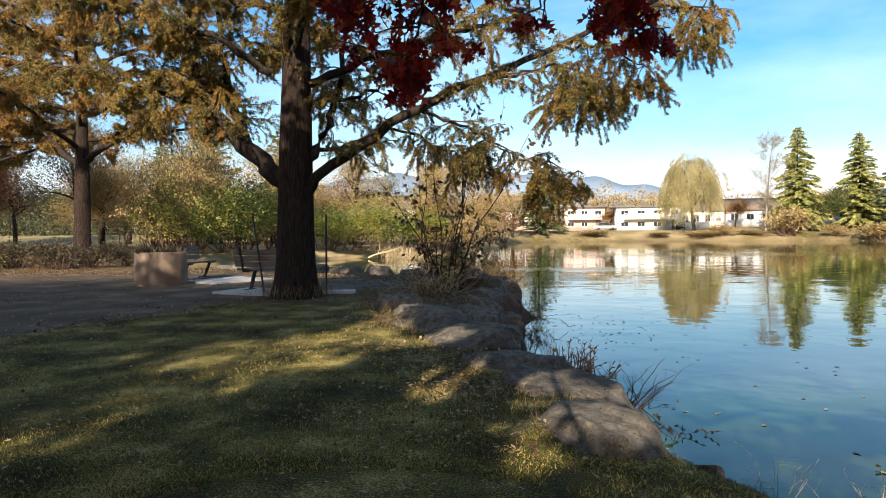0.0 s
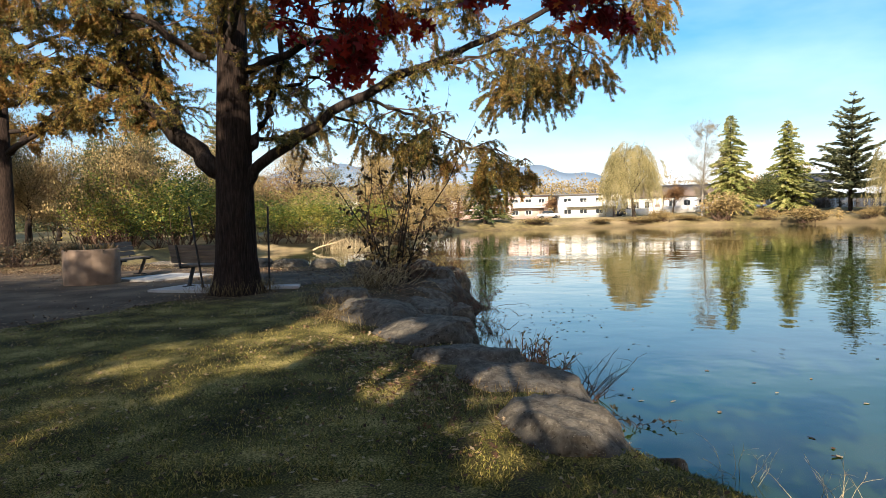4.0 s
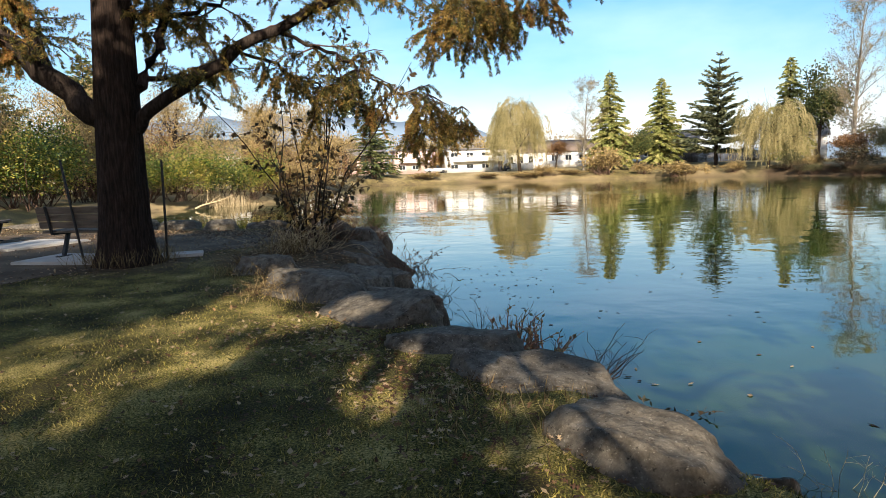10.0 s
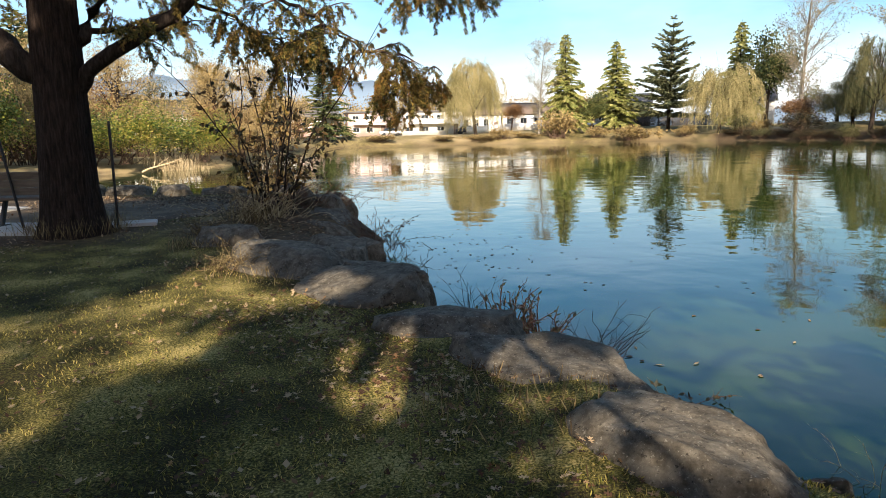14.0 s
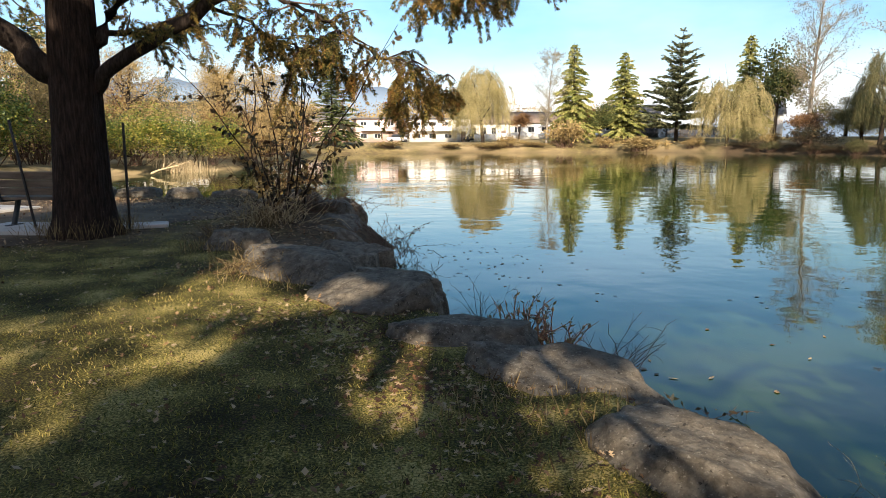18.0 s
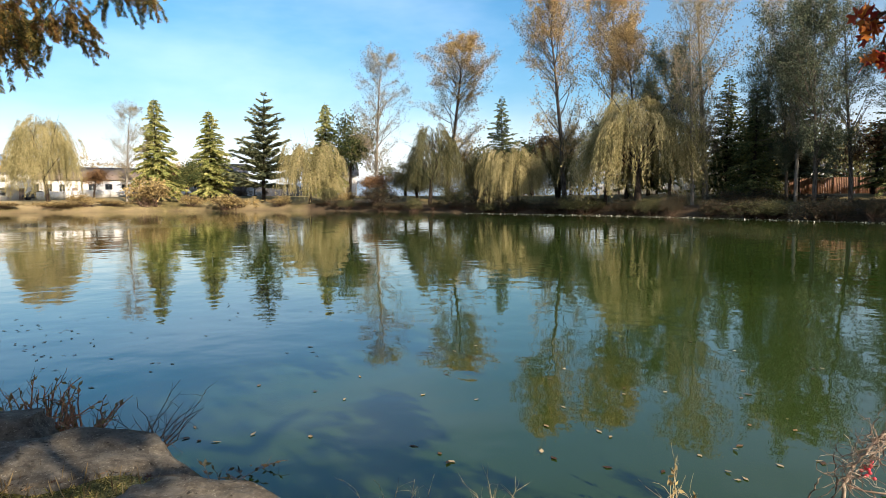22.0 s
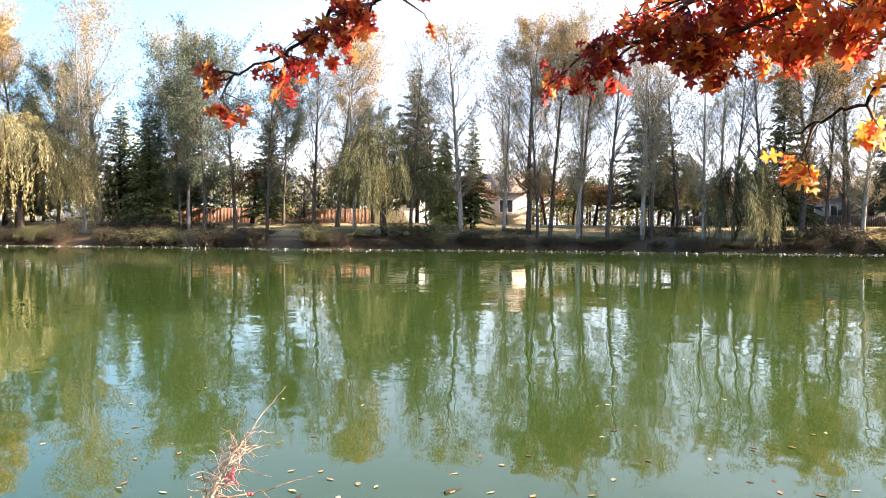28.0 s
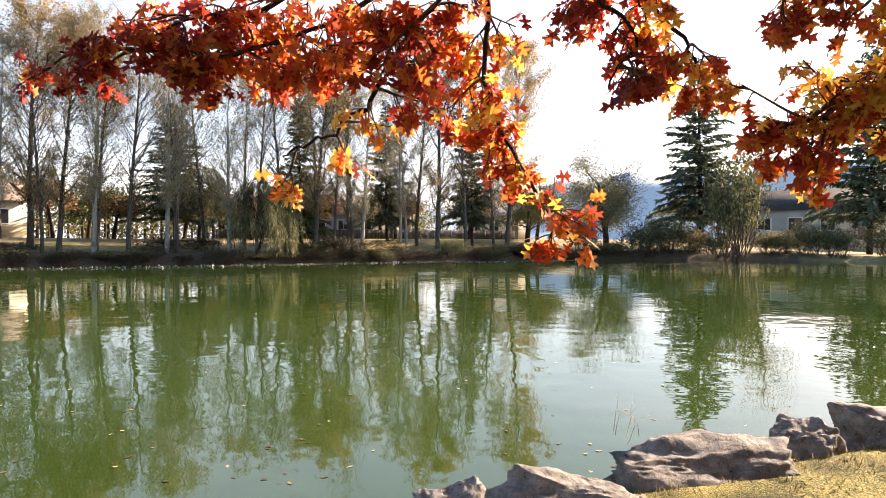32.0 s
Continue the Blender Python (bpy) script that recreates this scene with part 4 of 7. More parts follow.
    put(l, True, [(70.4, 100.8, 17.2, 8.6), (76.3, 65.1, 10.7, 8.5), (45.8, 111.5, 8.2, 5.6), (84, 12, 9, 8), (80, -14, 8, 7), (78, -28, 7, 7), (72, -46, 8, 8), (60, -62, 9, 8), (76, 34, 11, 8)], 12, 8, r)
    m = round_tree(12, 8, 32, L_BROWN, "russet broadleaf tree thinning in autumn", clumps=95, per=46)
    put(m, True, [(35, 121.9, 7.5, 5), (62, 82, 6, 5), (73, 58, 12, 7), (76, -10, 9, 6), (84, -30, 9, 7), (16, 138, 6.5, 5), (66, 46, 11, 6), (52, 132, 9, 8), (72, -2, 8, 6), (70, -14, 7, 6), (74, -22, 8, 7), (66, -26, 7, 5), (68, -34, 8, 7), (66, -44, 8, 7), (62, -52, 9, 7), (76, 8, 9, 7), (74, 22, 10, 7)], 12, 8, r)
    n = round_tree(20, 11, 33, L_POP, "bare spreading tree with thin olive leaves", clumps=80, per=34, size=0.22, bark=M_BARK_PALE)
    put(n, True, [(39.3, -77.2, 21.8, 12), (74, -52, 12, 9), (70, -60, 12, 9)], 20, 11, r)
    # undergrowth along the far banks
    o = bush(2.4, 4, 41, L_SHRUB, "low brown undergrowth on the far bank", n=4200, size=0.13)
    put(o, True, [(64, 62, 3, 5), (66, 49, 1.98, 5), (61, 18, 1.61, 5), (59.5, -5, 1.36, 4.5), (58, -14, 1.18, 4), (55.6, -30, 1.36, 4.6), (52, -44, 1.55, 5), (60, 80, 3.4, 5), (66, 30, 1.61, 6), (61, -18, 1.36, 5), (62.5, 51, 1.36, 4), (63, 36, 1.24, 4), (62, 31, 1.18, 4), (59, 21, 1.18, 4), (58.4, -1, 1.05, 4), (57.5, -8, 0.99, 3.6), (70, 26, 2.11, 6), (72, 15, 1.98, 6), (56, -36, 1.24, 4), (49.5, -50, 1.36, 4)], 2.4, 4, r, vary=0.5)
    p = bush(2.4, 4, 42, L_WILLOW_DARK, "olive bank shrub with drooping shoots", n=4200, size=0.14)
    put(p, True, [(59.6, 4.2, 1.49, 5.5), (60.4, 9.5, 1.61, 5), (36.3, -67.2, 7.2, 5.6), (42.7, -63.8, 4.2, 5), (31, -72, 3.4, 6), (47, -55, 3, 5), (24, -74.5, 3.2, 6), (68, 66, 4, 6), (58, 89, 3, 4), (62, 66, 2.4, 4), (62.6, 46, 1.36, 4), (61, 27, 1.24, 4), (58, 12.5, 1.24, 4), (57, -13, 1.05, 4), (55, -27, 1.12, 4), (51, -40, 1.24, 4), (43, -60.5, 2.4, 5), (38, -66, 2.2, 5), (34, -69.5, 2, 5), (28, -71.5, 2, 5), (45.5, -57.5, 2, 5), (20, -74, 2.4, 5), (50, -47, 1.24, 4)], 2.4, 4, r, vary=0.5)
    q = bush(2.4, 4, 43, L_TAN, "pale tan reeds and brush at the water's edge", n=2200, size=0.22)
    put(q, True, [(38, 107.6, 4.4, 5), (30, 109.5, 1.6, 4), (48, 100.6, 2, 5), (54, 96.2, 2, 4), (60, 88, 2.4, 4), (40.5, -65.5, 2.6, 4), (53.5, -33.5, 1.24, 4), (33, -71, 2.6, 5), (34, 108.6, 1.3, 5), (20, 110, 1.2, 5), (10, 110.5, 1.3, 5), (44, 104.5, 1.6, 5), (58.5, -3.5, 0.99, 4), (26, 109.6, 1.3, 5)], 2.4, 4, r, vary=0.5)
    row = []
    for k, y in enumerate(np.arange(-56, 92, 2.9)):
        edge = np.interp(y, POND[22:33, 1][::-1], POND[22:33, 0][::-1])
        row.append((edge + r.uniform(0.5, 1.3), y + r.normal() * 0.6, r.uniform(0.3, 0.75) * (1.7 if y > 14 else 1.0), r.uniform(2.2, 4.0)))
    put(o, False, [q for k, q in enumerate(row) if k % 4], 2.4, 4, r)
    put(p, False, row[::4], 2.4, 4, r)
    # woods that close the view beyond the houses
    g2 = Geo()
    rr = np.random.default_rng(77)
    t2 = Geo()
    g3 = Geo()
    for k in range(600):
        side = k % 3 if k < 540 else 3
        if side == 0:
            x, y = rr.uniform(-60, 75), rr.uniform(152, 185)
        elif side == 1:
            x, y = (rr.uniform(100, 135), rr.uniform(-95, 150)) if k % 2 else (rr.uniform(76, 98), rr.uniform(14, 90)) if k % 4 else (rr.uniform(92, 104), rr.uniform(-75, 15))
        elif side == 2:
            x, y = rr.uniform(-130, -40), rr.uniform(104, 165)
        else:
            x, y = rr.uniform(-5, 75), rr.uniform(-128, -104)
        z = at(x, y)
        hh = rr.uniform(5, 10)
        tube(t2, [(x, y, z - 0.3), (x, y, z + hh * 0.5), (x + rr.normal(), y, z + hh * 0.8)], [0.2, 0.13, 0.05], 4)
        for c in range(9):
            n2 = 44
            cc = np.array([x, y, z + hh * (rr.uniform(0.4, 0.95) if c < 6 else rr.uniform(0.03, 0.3))]) + rr.normal(size=3) * [1.5, 1.5, 0.4]
            leaves(g3 if side else g2, cc + rr.normal(size=(n2, 3)) * [1.0, 1.0, 0.7], rr.normal(size=(n2, 3)), 0.45, 0.32, rr)
    tagged(part("distant_woods", g2, L_TAN), "far belt of tan and olive autumn trees", "woods", kind="stuff")
    tagged(part("distant_woods", g3, L_OLIVE), "far belt of olive and russet park trees", "woods", kind="stuff")
    tagged(part("distant_woods_trunks", t2, M_BARK), "bare trunks of the far belt of trees", "woods", kind="stuff")


far_trees()


def redwood(m, seed, h, r0, limbs, leafm, label, sprays=1.0, small=1.0, bunches=()):
    """A big deciduous conifer: flared fibrous trunk, long limbs and feathery hanging sprays."""
    r = np.random.default_rng(seed)
    t = thing("redwood_tree", m, label, "tree", "feathery park trees")
    g = Geo()
    z = np.array([-0.3, 0, 0.25, 0.7, 1.5, 2.5, 4, 6, 8, 10, h * 0.92, h])
    rad = r0 * np.array([1.75, 1.5, 1.22, 1.07, 1.0, 0.97, 0.86, 0.68, 0.5, 0.36, 0.1, 0.02])
    ang = np.linspace(0, 2 * np.pi, 28, endpoint=False)
    flute = 1 + 0.07 * np.sin(5 * ang + 1)[None] * np.exp(-z / 2.2)[:, None] + 0.035 * np.sin(9 * ang[None] + 0.5 * z[:, None]) + r.normal(size=(12, 28)) * 0.012
    v = np.stack([rad[:, None] * flute * np.cos(ang) + 0.02 * z[:, None], rad[:, None] * flute * np.sin(ang), np.broadcast_to(z[:, None], (12, 28))], -1)
    i, j = np.meshgrid(np.arange(11), np.arange(28), indexing="ij")
    k = (j + 1) % 28
    g.add(v.reshape(-1, 3), np.stack([i * 28 + j, i * 28 + k, (i + 1) * 28 + k, (i + 1) * 28 + j], -1).reshape(-1, 4))
    part("trunk", g, M_BARK_RED, t, smooth=True)
    dark, gold = Geo(), Geo()

    def spray(p, d, ln, target, droop, thick):
        s = bend(p, d, ln, 4, r, 0.18, droop)
        tube(twigs, s, np.linspace(0.004, 0.0015, 5), 3)
        n = int(ln * thick * sprays)
        q, dd = along(s, r.uniform(0.05, 1, n))
        side = unit(np.cross(dd, r.normal(size=(n, 3))))
        leaves(target, q, dd * 0.6 + side + np.array([0, 0, -0.3]), 0.058 * small, 0.014 * small, r)

    twigs = Geo()
    for pts, ra, rb, dens, *more in limbs:
        lg = Geo()
        pts = np.array(pts, float)
        fine, _ = along(pts, np.linspace(0, 1, 4 * len(pts)))
        fine[1:] += r.normal(size=(len(fine) - 1, 3)) * 0.035
        tube(lg, fine, np.linspace(ra, rb, len(fine)), 9)
        part("limb", lg, M_BARK, t, smooth=True)
        length = np.linalg.norm(np.diff(pts, axis=0), axis=1).sum()
        for _ in range(int(length * 4.6 * dens)):
            u = r.uniform(0.22, 1.0)
            p, d = along(fine, [u])
            b = bend(p[0], d[0] * 0.5 + r.normal(size=3) * [0.8, 0.8, 0.35] + [0, 0, 0.05], r.uniform(0.35, 1.05), 5, r, 0.16, -0.06)
            tube(twigs, b, np.linspace(0.016, 0.005, 6), 4)
            clump = r.random() < (more[0] if more else 0.27)
            for _ in range(8 if clump else 12):
                q, dd = along(b, [r.uniform(0.15, 1)])
                if clump:
                    spray(q[0], dd[0] * 0.3 + r.normal(size=3) * [0.5, 0.5, 0.25] + [0, 0, -0.4], r.uniform(0.25, 0.6), gold if r.random() < 0.8 else dark, -0.25, 330)
                else:
                    spray(q[0], dd[0] * 0.6 + r.normal(size=3) * [0.7, 0.7, 0.35] + [0, 0, -0.2], r.uniform(0.14, 0.42), dark if r.random() < 0.85 else gold, -0.13, 210)
    # heavy hanging bunches: middle, width, height, share of gold
    for cx, cy, cz, wide, tall, share in bunches:
        for _ in range(int(150 * wide * tall)):
            a, q = r.uniform(0, 6.28), r.uniform(0, 1) ** 0.5
            p = np.array([cx + np.cos(a) * q * wide / 2, cy + np.sin(a) * q * wide / 2, cz + tall * (0.48 - 0.42 * q * q - 0.5 * r.uniform(0, 1) ** 1.5)])
            spray(p, np.r_[np.cos(a) * 0.35, np.sin(a) * 0.35, -0.3] + r.normal(size=3) * 0.25, r.uniform(0.2, 0.5) * min(1.0, tall), gold if r.random() < share else dark, -0.3, 330)
        for _ in range(7):
            a = r.uniform(0, 6.28)
            tube(twigs, bend((cx, cy, cz + tall * 0.5), (np.cos(a), np.sin(a), -0.4), wide * 0.6, 5, r, 0.15, -0.15), np.linspace(0.012, 0.003, 6), 4)
    part("twig_work", twigs, M_TWIG, t)
    part("foliage", dark, leafm, t, "grey-green feathery hanging sprays")
    part("turning_foliage", gold, L_RW2, t, "golden brown feathery sprays")
    return t


def limb_set(seed, count, lo, hi, reach, r0, dens=1.0):
    r = np.random.default_rng(seed)
    out = []
    for k in range(count):
        z = lo + (hi - lo) * k / count
        a = k * 2.4 + r.normal() * 0.3
        ln = reach * (1.0 - 0.6 * k / count) * r.uniform(0.75, 1.15)
        up = r.uniform(0.12, 0.42)
        c, s = math.cos(a), math.sin(a)
        out.append(([(c * 0.2, s * 0.2, z), (c * ln * 0.4, s * ln * 0.4, z + ln * 0.4 * up), (c * ln * 0.75, s * ln * 0.75, z + ln * 0.75 * up * 0.9), (c * ln, s * ln, z + ln * up * 0.75)], r0, 0.02, dens))
    return out


def big_redwoods():
    bx, by = -3.25, 14.3
    lim = [
        # long limb reaching out over the water, with lesser limbs off it
        ([(0.15, 0, 1.9), (0.69, -0.1, 2.48), (1.97, -0.2, 3.3), (3.25, -0.2, 3.93), (4.49, -0.1, 4.43), (6.05, 0, 5.12), (7.2, 0.1, 5.6), (8.0, 0.2, 5.85)], 0.12, 0.018, 0.85, 0.2),
        ([(2.6, -0.2, 3.62), (3.4, -0.4, 4.0), (4.3, -0.6, 4.12), (5.1, -0.7, 4.2), (5.5, -0.7, 4.1)], 0.045, 0.015, 0.9, 0.3),
        ([(2.6, -0.2, 3.62), (3.3, 0.1, 3.35), (4.0, 0.3, 2.95), (4.6, 0.4, 2.6)], 0.035, 0.012, 1.5, 0.4),
        ([(5.2, -0.1, 4.75), (6.0, -0.3, 4.6), (6.7, -0.4, 4.2)], 0.03, 0.012, 1.2, 0.5),
        ([(6.6, 0.05, 5.35), (7.3, -0.1, 5.4), (7.8, -0.1, 5.2)], 0.03, 0.012, 1.3, 0.5),
        ([(1.97, -0.2, 3.3), (2.5, 0.5, 3.2), (3.2, 0.9, 2.8), (3.7, 1.1, 2.4)], 0.03, 0.012, 1.6, 0.3),
        ([(0.3, 0, 2.9), (0.9, 0.1, 2.95), (1.5, 0.1, 3.15), (2.0, 0, 3.45)], 0.05, 0.02, 1.4, 0.2),
        # forked limb on the land side
        ([(-0.2, 0, 2.35), (-0.9, -0.1, 2.95), (-1.6, -0.2, 3.75), (-1.95, -0.2, 4.5), (-2.1, -0.1, 5.6), (-2.3, 0, 7.2)], 0.20, 0.06, 2.2),
        ([(-0.9, -0.1, 2.95), (-1.35, 0.3, 3.8), (-1.7, 0.4, 5.0), (-1.8, 0.6, 6.5)], 0.12, 0.04, 2.2),
        ([(-1.6, -0.2, 3.75), (-2.6, -0.6, 4.1), (-3.9, -0.9, 4.5), (-5.0, -1.0, 4.6)], 0.06, 0.02, 2.6),
        ([(0.3, 0, 2.6), (0.75, 0.2, 3.6), (0.95, 0.2, 4.5), (1.1, 0.3, 6)], 0.10, 0.03, 1.2),
        ([(0.3, 0.1, 3.9), (1.0, 0.2, 3.95), (1.8, 0.2, 4.15), (2.6, 0.1, 4.6)], 0.05, 0.02, 1.7),
        ([(-0.3, -0.3, 4.4), (-1.2, -0.9, 5.0), (-2.4, -1.5, 5.4), (-3.6, -1.9, 5.5)], 0.08, 0.02, 2.4),
        ([(0.2, -0.4, 4.8), (0.9, -1.4, 5.5), (1.9, -2.4, 5.7), (3.0, -2.9, 5.4)], 0.08, 0.02, 1.5),
    ] + limb_set(61, 20, 4.2, 11.5, 4.6, 0.09, 1.7)
    redwood(pose(bx, by, at(bx, by)), 51, 14, 0.345, lim, L_RW, "big feathery conifer with dark fibrous trunk beside the bench",
            bunches=[(5.5, -0.7, 3.62, 1.15, 1.3, 0.75), (5.0, 0.4, 2.05, 0.8, 1.2, 0.65), (5.6, 0.5, 2.1, 0.4, 0.7, 0.85), (6.72, -0.4, 3.85, 0.75, 0.75, 0.6), (7.75, -0.1, 4.75, 0.7, 1.0, 0.5),
                     (3.6, 0.7, 2.75, 0.5, 0.6, 0.35), (6.1, -0.4, 3.7, 0.5, 0.9, 0.3)])
    tx, ty = -18.0, 28.3
    lim2 = [([(0, 0, 4.2), (1.0, 0, 5.0), (2.3, 0, 6.0), (3.4, 0, 6.4)], 0.16, 0.03, 1.3), ([(0, 0, 4.2), (-1.2, 0, 5.2), (-2.6, 0, 6.2), (-3.6, 0, 6.6)], 0.16, 0.03, 1.3)] + limb_set(62, 34, 4.4, 15.0, 6.6, 0.1, 1.35)
    gold_tree = redwood(pose(tx, ty, at(tx, ty)), 52, 18, 0.33, lim2, L_RW2, "bronze and gold feathery conifer behind the hedge", 0.36, 2.1)
    for x, y, turn, k in ((-27.5, 33.0, 130, 0.95), (-33.0, 24.0, 250, 1.05)):
        tree = copy_thing(gold_tree, pose(x, y, at(x, y), 0, 0, turn))
        tree.scale = (k, k, k)


big_redwoods()

# ---- boulders ----


def boulder(x0, y0, x1, y1, wide, high, seed, material=None, label="", top=None, group="boulders along the shore", rough=0.13, flat=0.0, name="boulder", dip=0.0):
    """A worn stone that lies from one end to the other, its top above the ground by high."""
    r = np.random.default_rng(seed)
    bm = bmesh.new()
    bmesh.ops.create_icosphere(bm, subdivisions=6 if material is None or group.startswith("rough") else 5, radius=1.0)
    ln = math.hypot(x1 - x0, y1 - y0) / 2 * 0.93
    o = Vector(r.uniform(-50, 50, 3))
    cuts = [(Vector(unit(np.append(r.normal(size=2), r.uniform(-0.2, 0.9)))), r.uniform(0.74, 0.95)) for _ in range(9)]
    if flat:
        cuts += [(Vector((r.normal() * 0.12, r.normal() * 0.12, 1)).normalized(), flat), (Vector((r.normal() * 0.2, r.normal() * 0.2 - 0.5, 1)).normalized(), flat + 0.12)]
    for v in bm.verts:
        p = v.co.copy()
        e = 0.5 if flat else 0.62
        s = Vector((math.copysign(abs(p.x) ** 0.7, p.x), math.copysign(abs(p.y) ** e, p.y), math.copysign(abs(p.z) ** e, p.z)))
        for nrm, d in cuts:
            over = s.dot(nrm) - d
            if over > 0:
                s -= nrm * over * (0.9 if flat else 0.7)
        k = 1 + rough * noise.noise(s * 1.3 + o) + rough * 0.45 * noise.noise(s * 3.4 + o) + rough * 0.16 * noise.noise(s * 9 + o) + rough * 0.07 * noise.noise(s * 22 + o)
        k += 0.5 * rough * (noise.noise(Vector((s.x * 0.8, s.y * 1.6, s.z * 1.2)) * 1.1 - o))
        ridge = abs(noise.noise(Vector((s.x * 2.2, s.y * 2.2, s.z * 5.5)) + o)) + 0.5 * abs(noise.noise(Vector((s.x * 6, s.y * 6, s.z * 13)) + o))
        s *= k - rough * (0.5 if flat else 0.22) * ridge
        v.co = Vector((s.x * ln, s.y * wide / 2, s.z * high * 0.95))
    peak = max(v.co.z for v in bm.verts)
    for v in bm.verts:
        v.co.z *= high / peak
    cx, cy = (x0 + x1) / 2, (y0 + y1) / 2
    ob = bm_part(name, bm, material or M_ROCK, None, "", True)
    zz = at(cx, cy) if top is None else top - high
    ob.matrix_basis = pose(cx, cy, max(zz, WATER_Z - 0.1), 0, 0, math.degrees(math.atan2(y1 - y0, x1 - x0))) @ pose(0, 0, 0, 0, dip, 0)
    return tagged(ob, label or "grey weathered boulder half sunk in the bank", "boulder", group)


def boulders():
    kw = dict(flat=0.55, rough=0.11)
    boulder(-1.4, 12.95, -0.25, 12.75, 0.62, 0.26, 1, top=0.2, label="low rounded grey boulder at the lawn's edge", **kw)
    boulder(-0.72, 12.3, 0.5, 10.3, 1.22, 0.44, 2, top=0.20, label="large grey boulder with a bright sunlit flank", **kw)
    boulder(0.08, 10.6, 1.12, 9.2, 1.05, 0.42, 3, top=0.13, label="grey boulder with a sloping top", **kw)
    boulder(0.5, 10.75, 1.4, 9.6, 0.69, 0.34, 4, top=0.08, **kw)
    boulder(0.60, 8.85, 1.83, 8.2, 1.02, 0.36, 5, top=0.02, label="flat-topped grey boulder streaked with pale dirt", dip=3, **kw)
    boulder(0.96, 7.80, 2.64, 7.16, 1.08, 0.36, 6, top=-0.05, label="long flat boulder with a mossy waterside tip", dip=6, **kw)
    boulder(1.52, 6.95, 2.28, 5.5, 0.78, 0.33, 7, top=-0.02, label="broad sunlit boulder with a cracked end", **kw)
    boulder(2.55, 6.2, 2.8, 6.0, 0.2, 0.2, 8, top=-0.3, label="small upright stone among weeds at the water", **kw)
    boulder(2.75, 5.5, 3.0, 5.2, 0.28, 0.22, 38, top=-0.33, label="small upright stone among weeds at the water", **kw)
    # spit under the shrub
    boulder(0.15, 13.0, 0.85, 11.5, 0.95, 0.5, 15, top=0.08, label="dark flat boulder behind the long grey one", **kw)
    boulder(-0.1, 14.8, 1.0, 14.2, 0.9, 0.5, 9, top=0.02)
    boulder(-0.3, 17.2, 1.1, 16.3, 1.2, 0.6, 10, top=0.25, label="dark wet boulder below the shrub")
    boulder(0.2, 18.9, 1.0, 17.7, 0.9, 0.5, 11, top=0.18)
    boulder(0.05, 16.5, 0.9, 14.9, 0.85, 0.45, 12, top=0.08, label="grey boulder with a sunlit top beside the shrub", **kw)
    boulder(0.75, 14.5, 1.2, 13.5, 0.6, 0.34, 13, top=-0.24, label="low brown boulder at the water below the shrub", **kw)
    boulder(-0.9, 20.9, 0.3, 20.4, 0.8, 0.5, 14, top=0.22)
    for k, (x, y, w) in enumerate([(-1.9, 20.9, 0.95), (-3.1, 20.9, 0.8), (-4.3, 21.6, 0.9), (-5.6, 22.1, 1.1), (-7.0, 22.9, 0.9), (-8.6, 23.8, 1.0), (-10, 25.0, 1.1), (-11.8, 26.6, 1.0)]):
        boulder(x - w * 0.66, y, x + w * 0.66, y + 0.2, 0.75, 0.27, 20 + k, label="dark squat boulder in a row beyond the path", group="boulder row at the path's end")
    # warm stones on the other side of the lawn
    kw = dict(material=M_ROCK_PINK, group="rough stones by the lawn", rough=0.2, flat=0.62)
    boulder(4.35, 0.25, 3.95, -0.2, 0.42, 0.30, 31, top=-0.15, label="small rough brown stone at the water", **kw)
    boulder(4.0, -0.05, 3.15, -1.05, 0.62, 0.36, 32, top=-0.04, label="flat layered stone with a pale sunlit top", **kw)
    boulder(3.75, -1.0, 2.8, -2.55, 0.72, 0.38, 33, top=0.0, label="large rough stone with a craggy sunlit top", **kw)
    boulder(3.35, -2.65, 2.85, -3.25, 0.62, 0.36, 34, top=-0.02, label="dark craggy stone with a lit face", **kw)
    boulder(3.05, -3.35, 2.35, -4.5, 0.8, 0.40, 35, top=0.02, label="dark brown smooth stone", **kw)
    boulder(2.75, -4.7, 2.2, -6.2, 0.9, 0.45, 36, top=0.05, label="dark brown smooth stone", **kw)
    boulder(4.75, 1.6, 4.5, 0.6, 0.4, 0.25, 37, top=-0.42, label="small rough brown stone at the water", **kw)


boulders()

# ---- the oak overhead ----
OAK = np.array([(0.0, 0.0), (0.03, 0.10), (0.13, 0.13), (0.06, 0.24), (0.10, 0.34), (0.33, 0.36), (0.36, 0.44), (0.20, 0.50), (0.08, 0.54), (0.10, 0.66), (0.30, 0.74), (0.28, 0.82), (0.12, 0.80), (0.06, 0.90), (0.0, 1.0)])


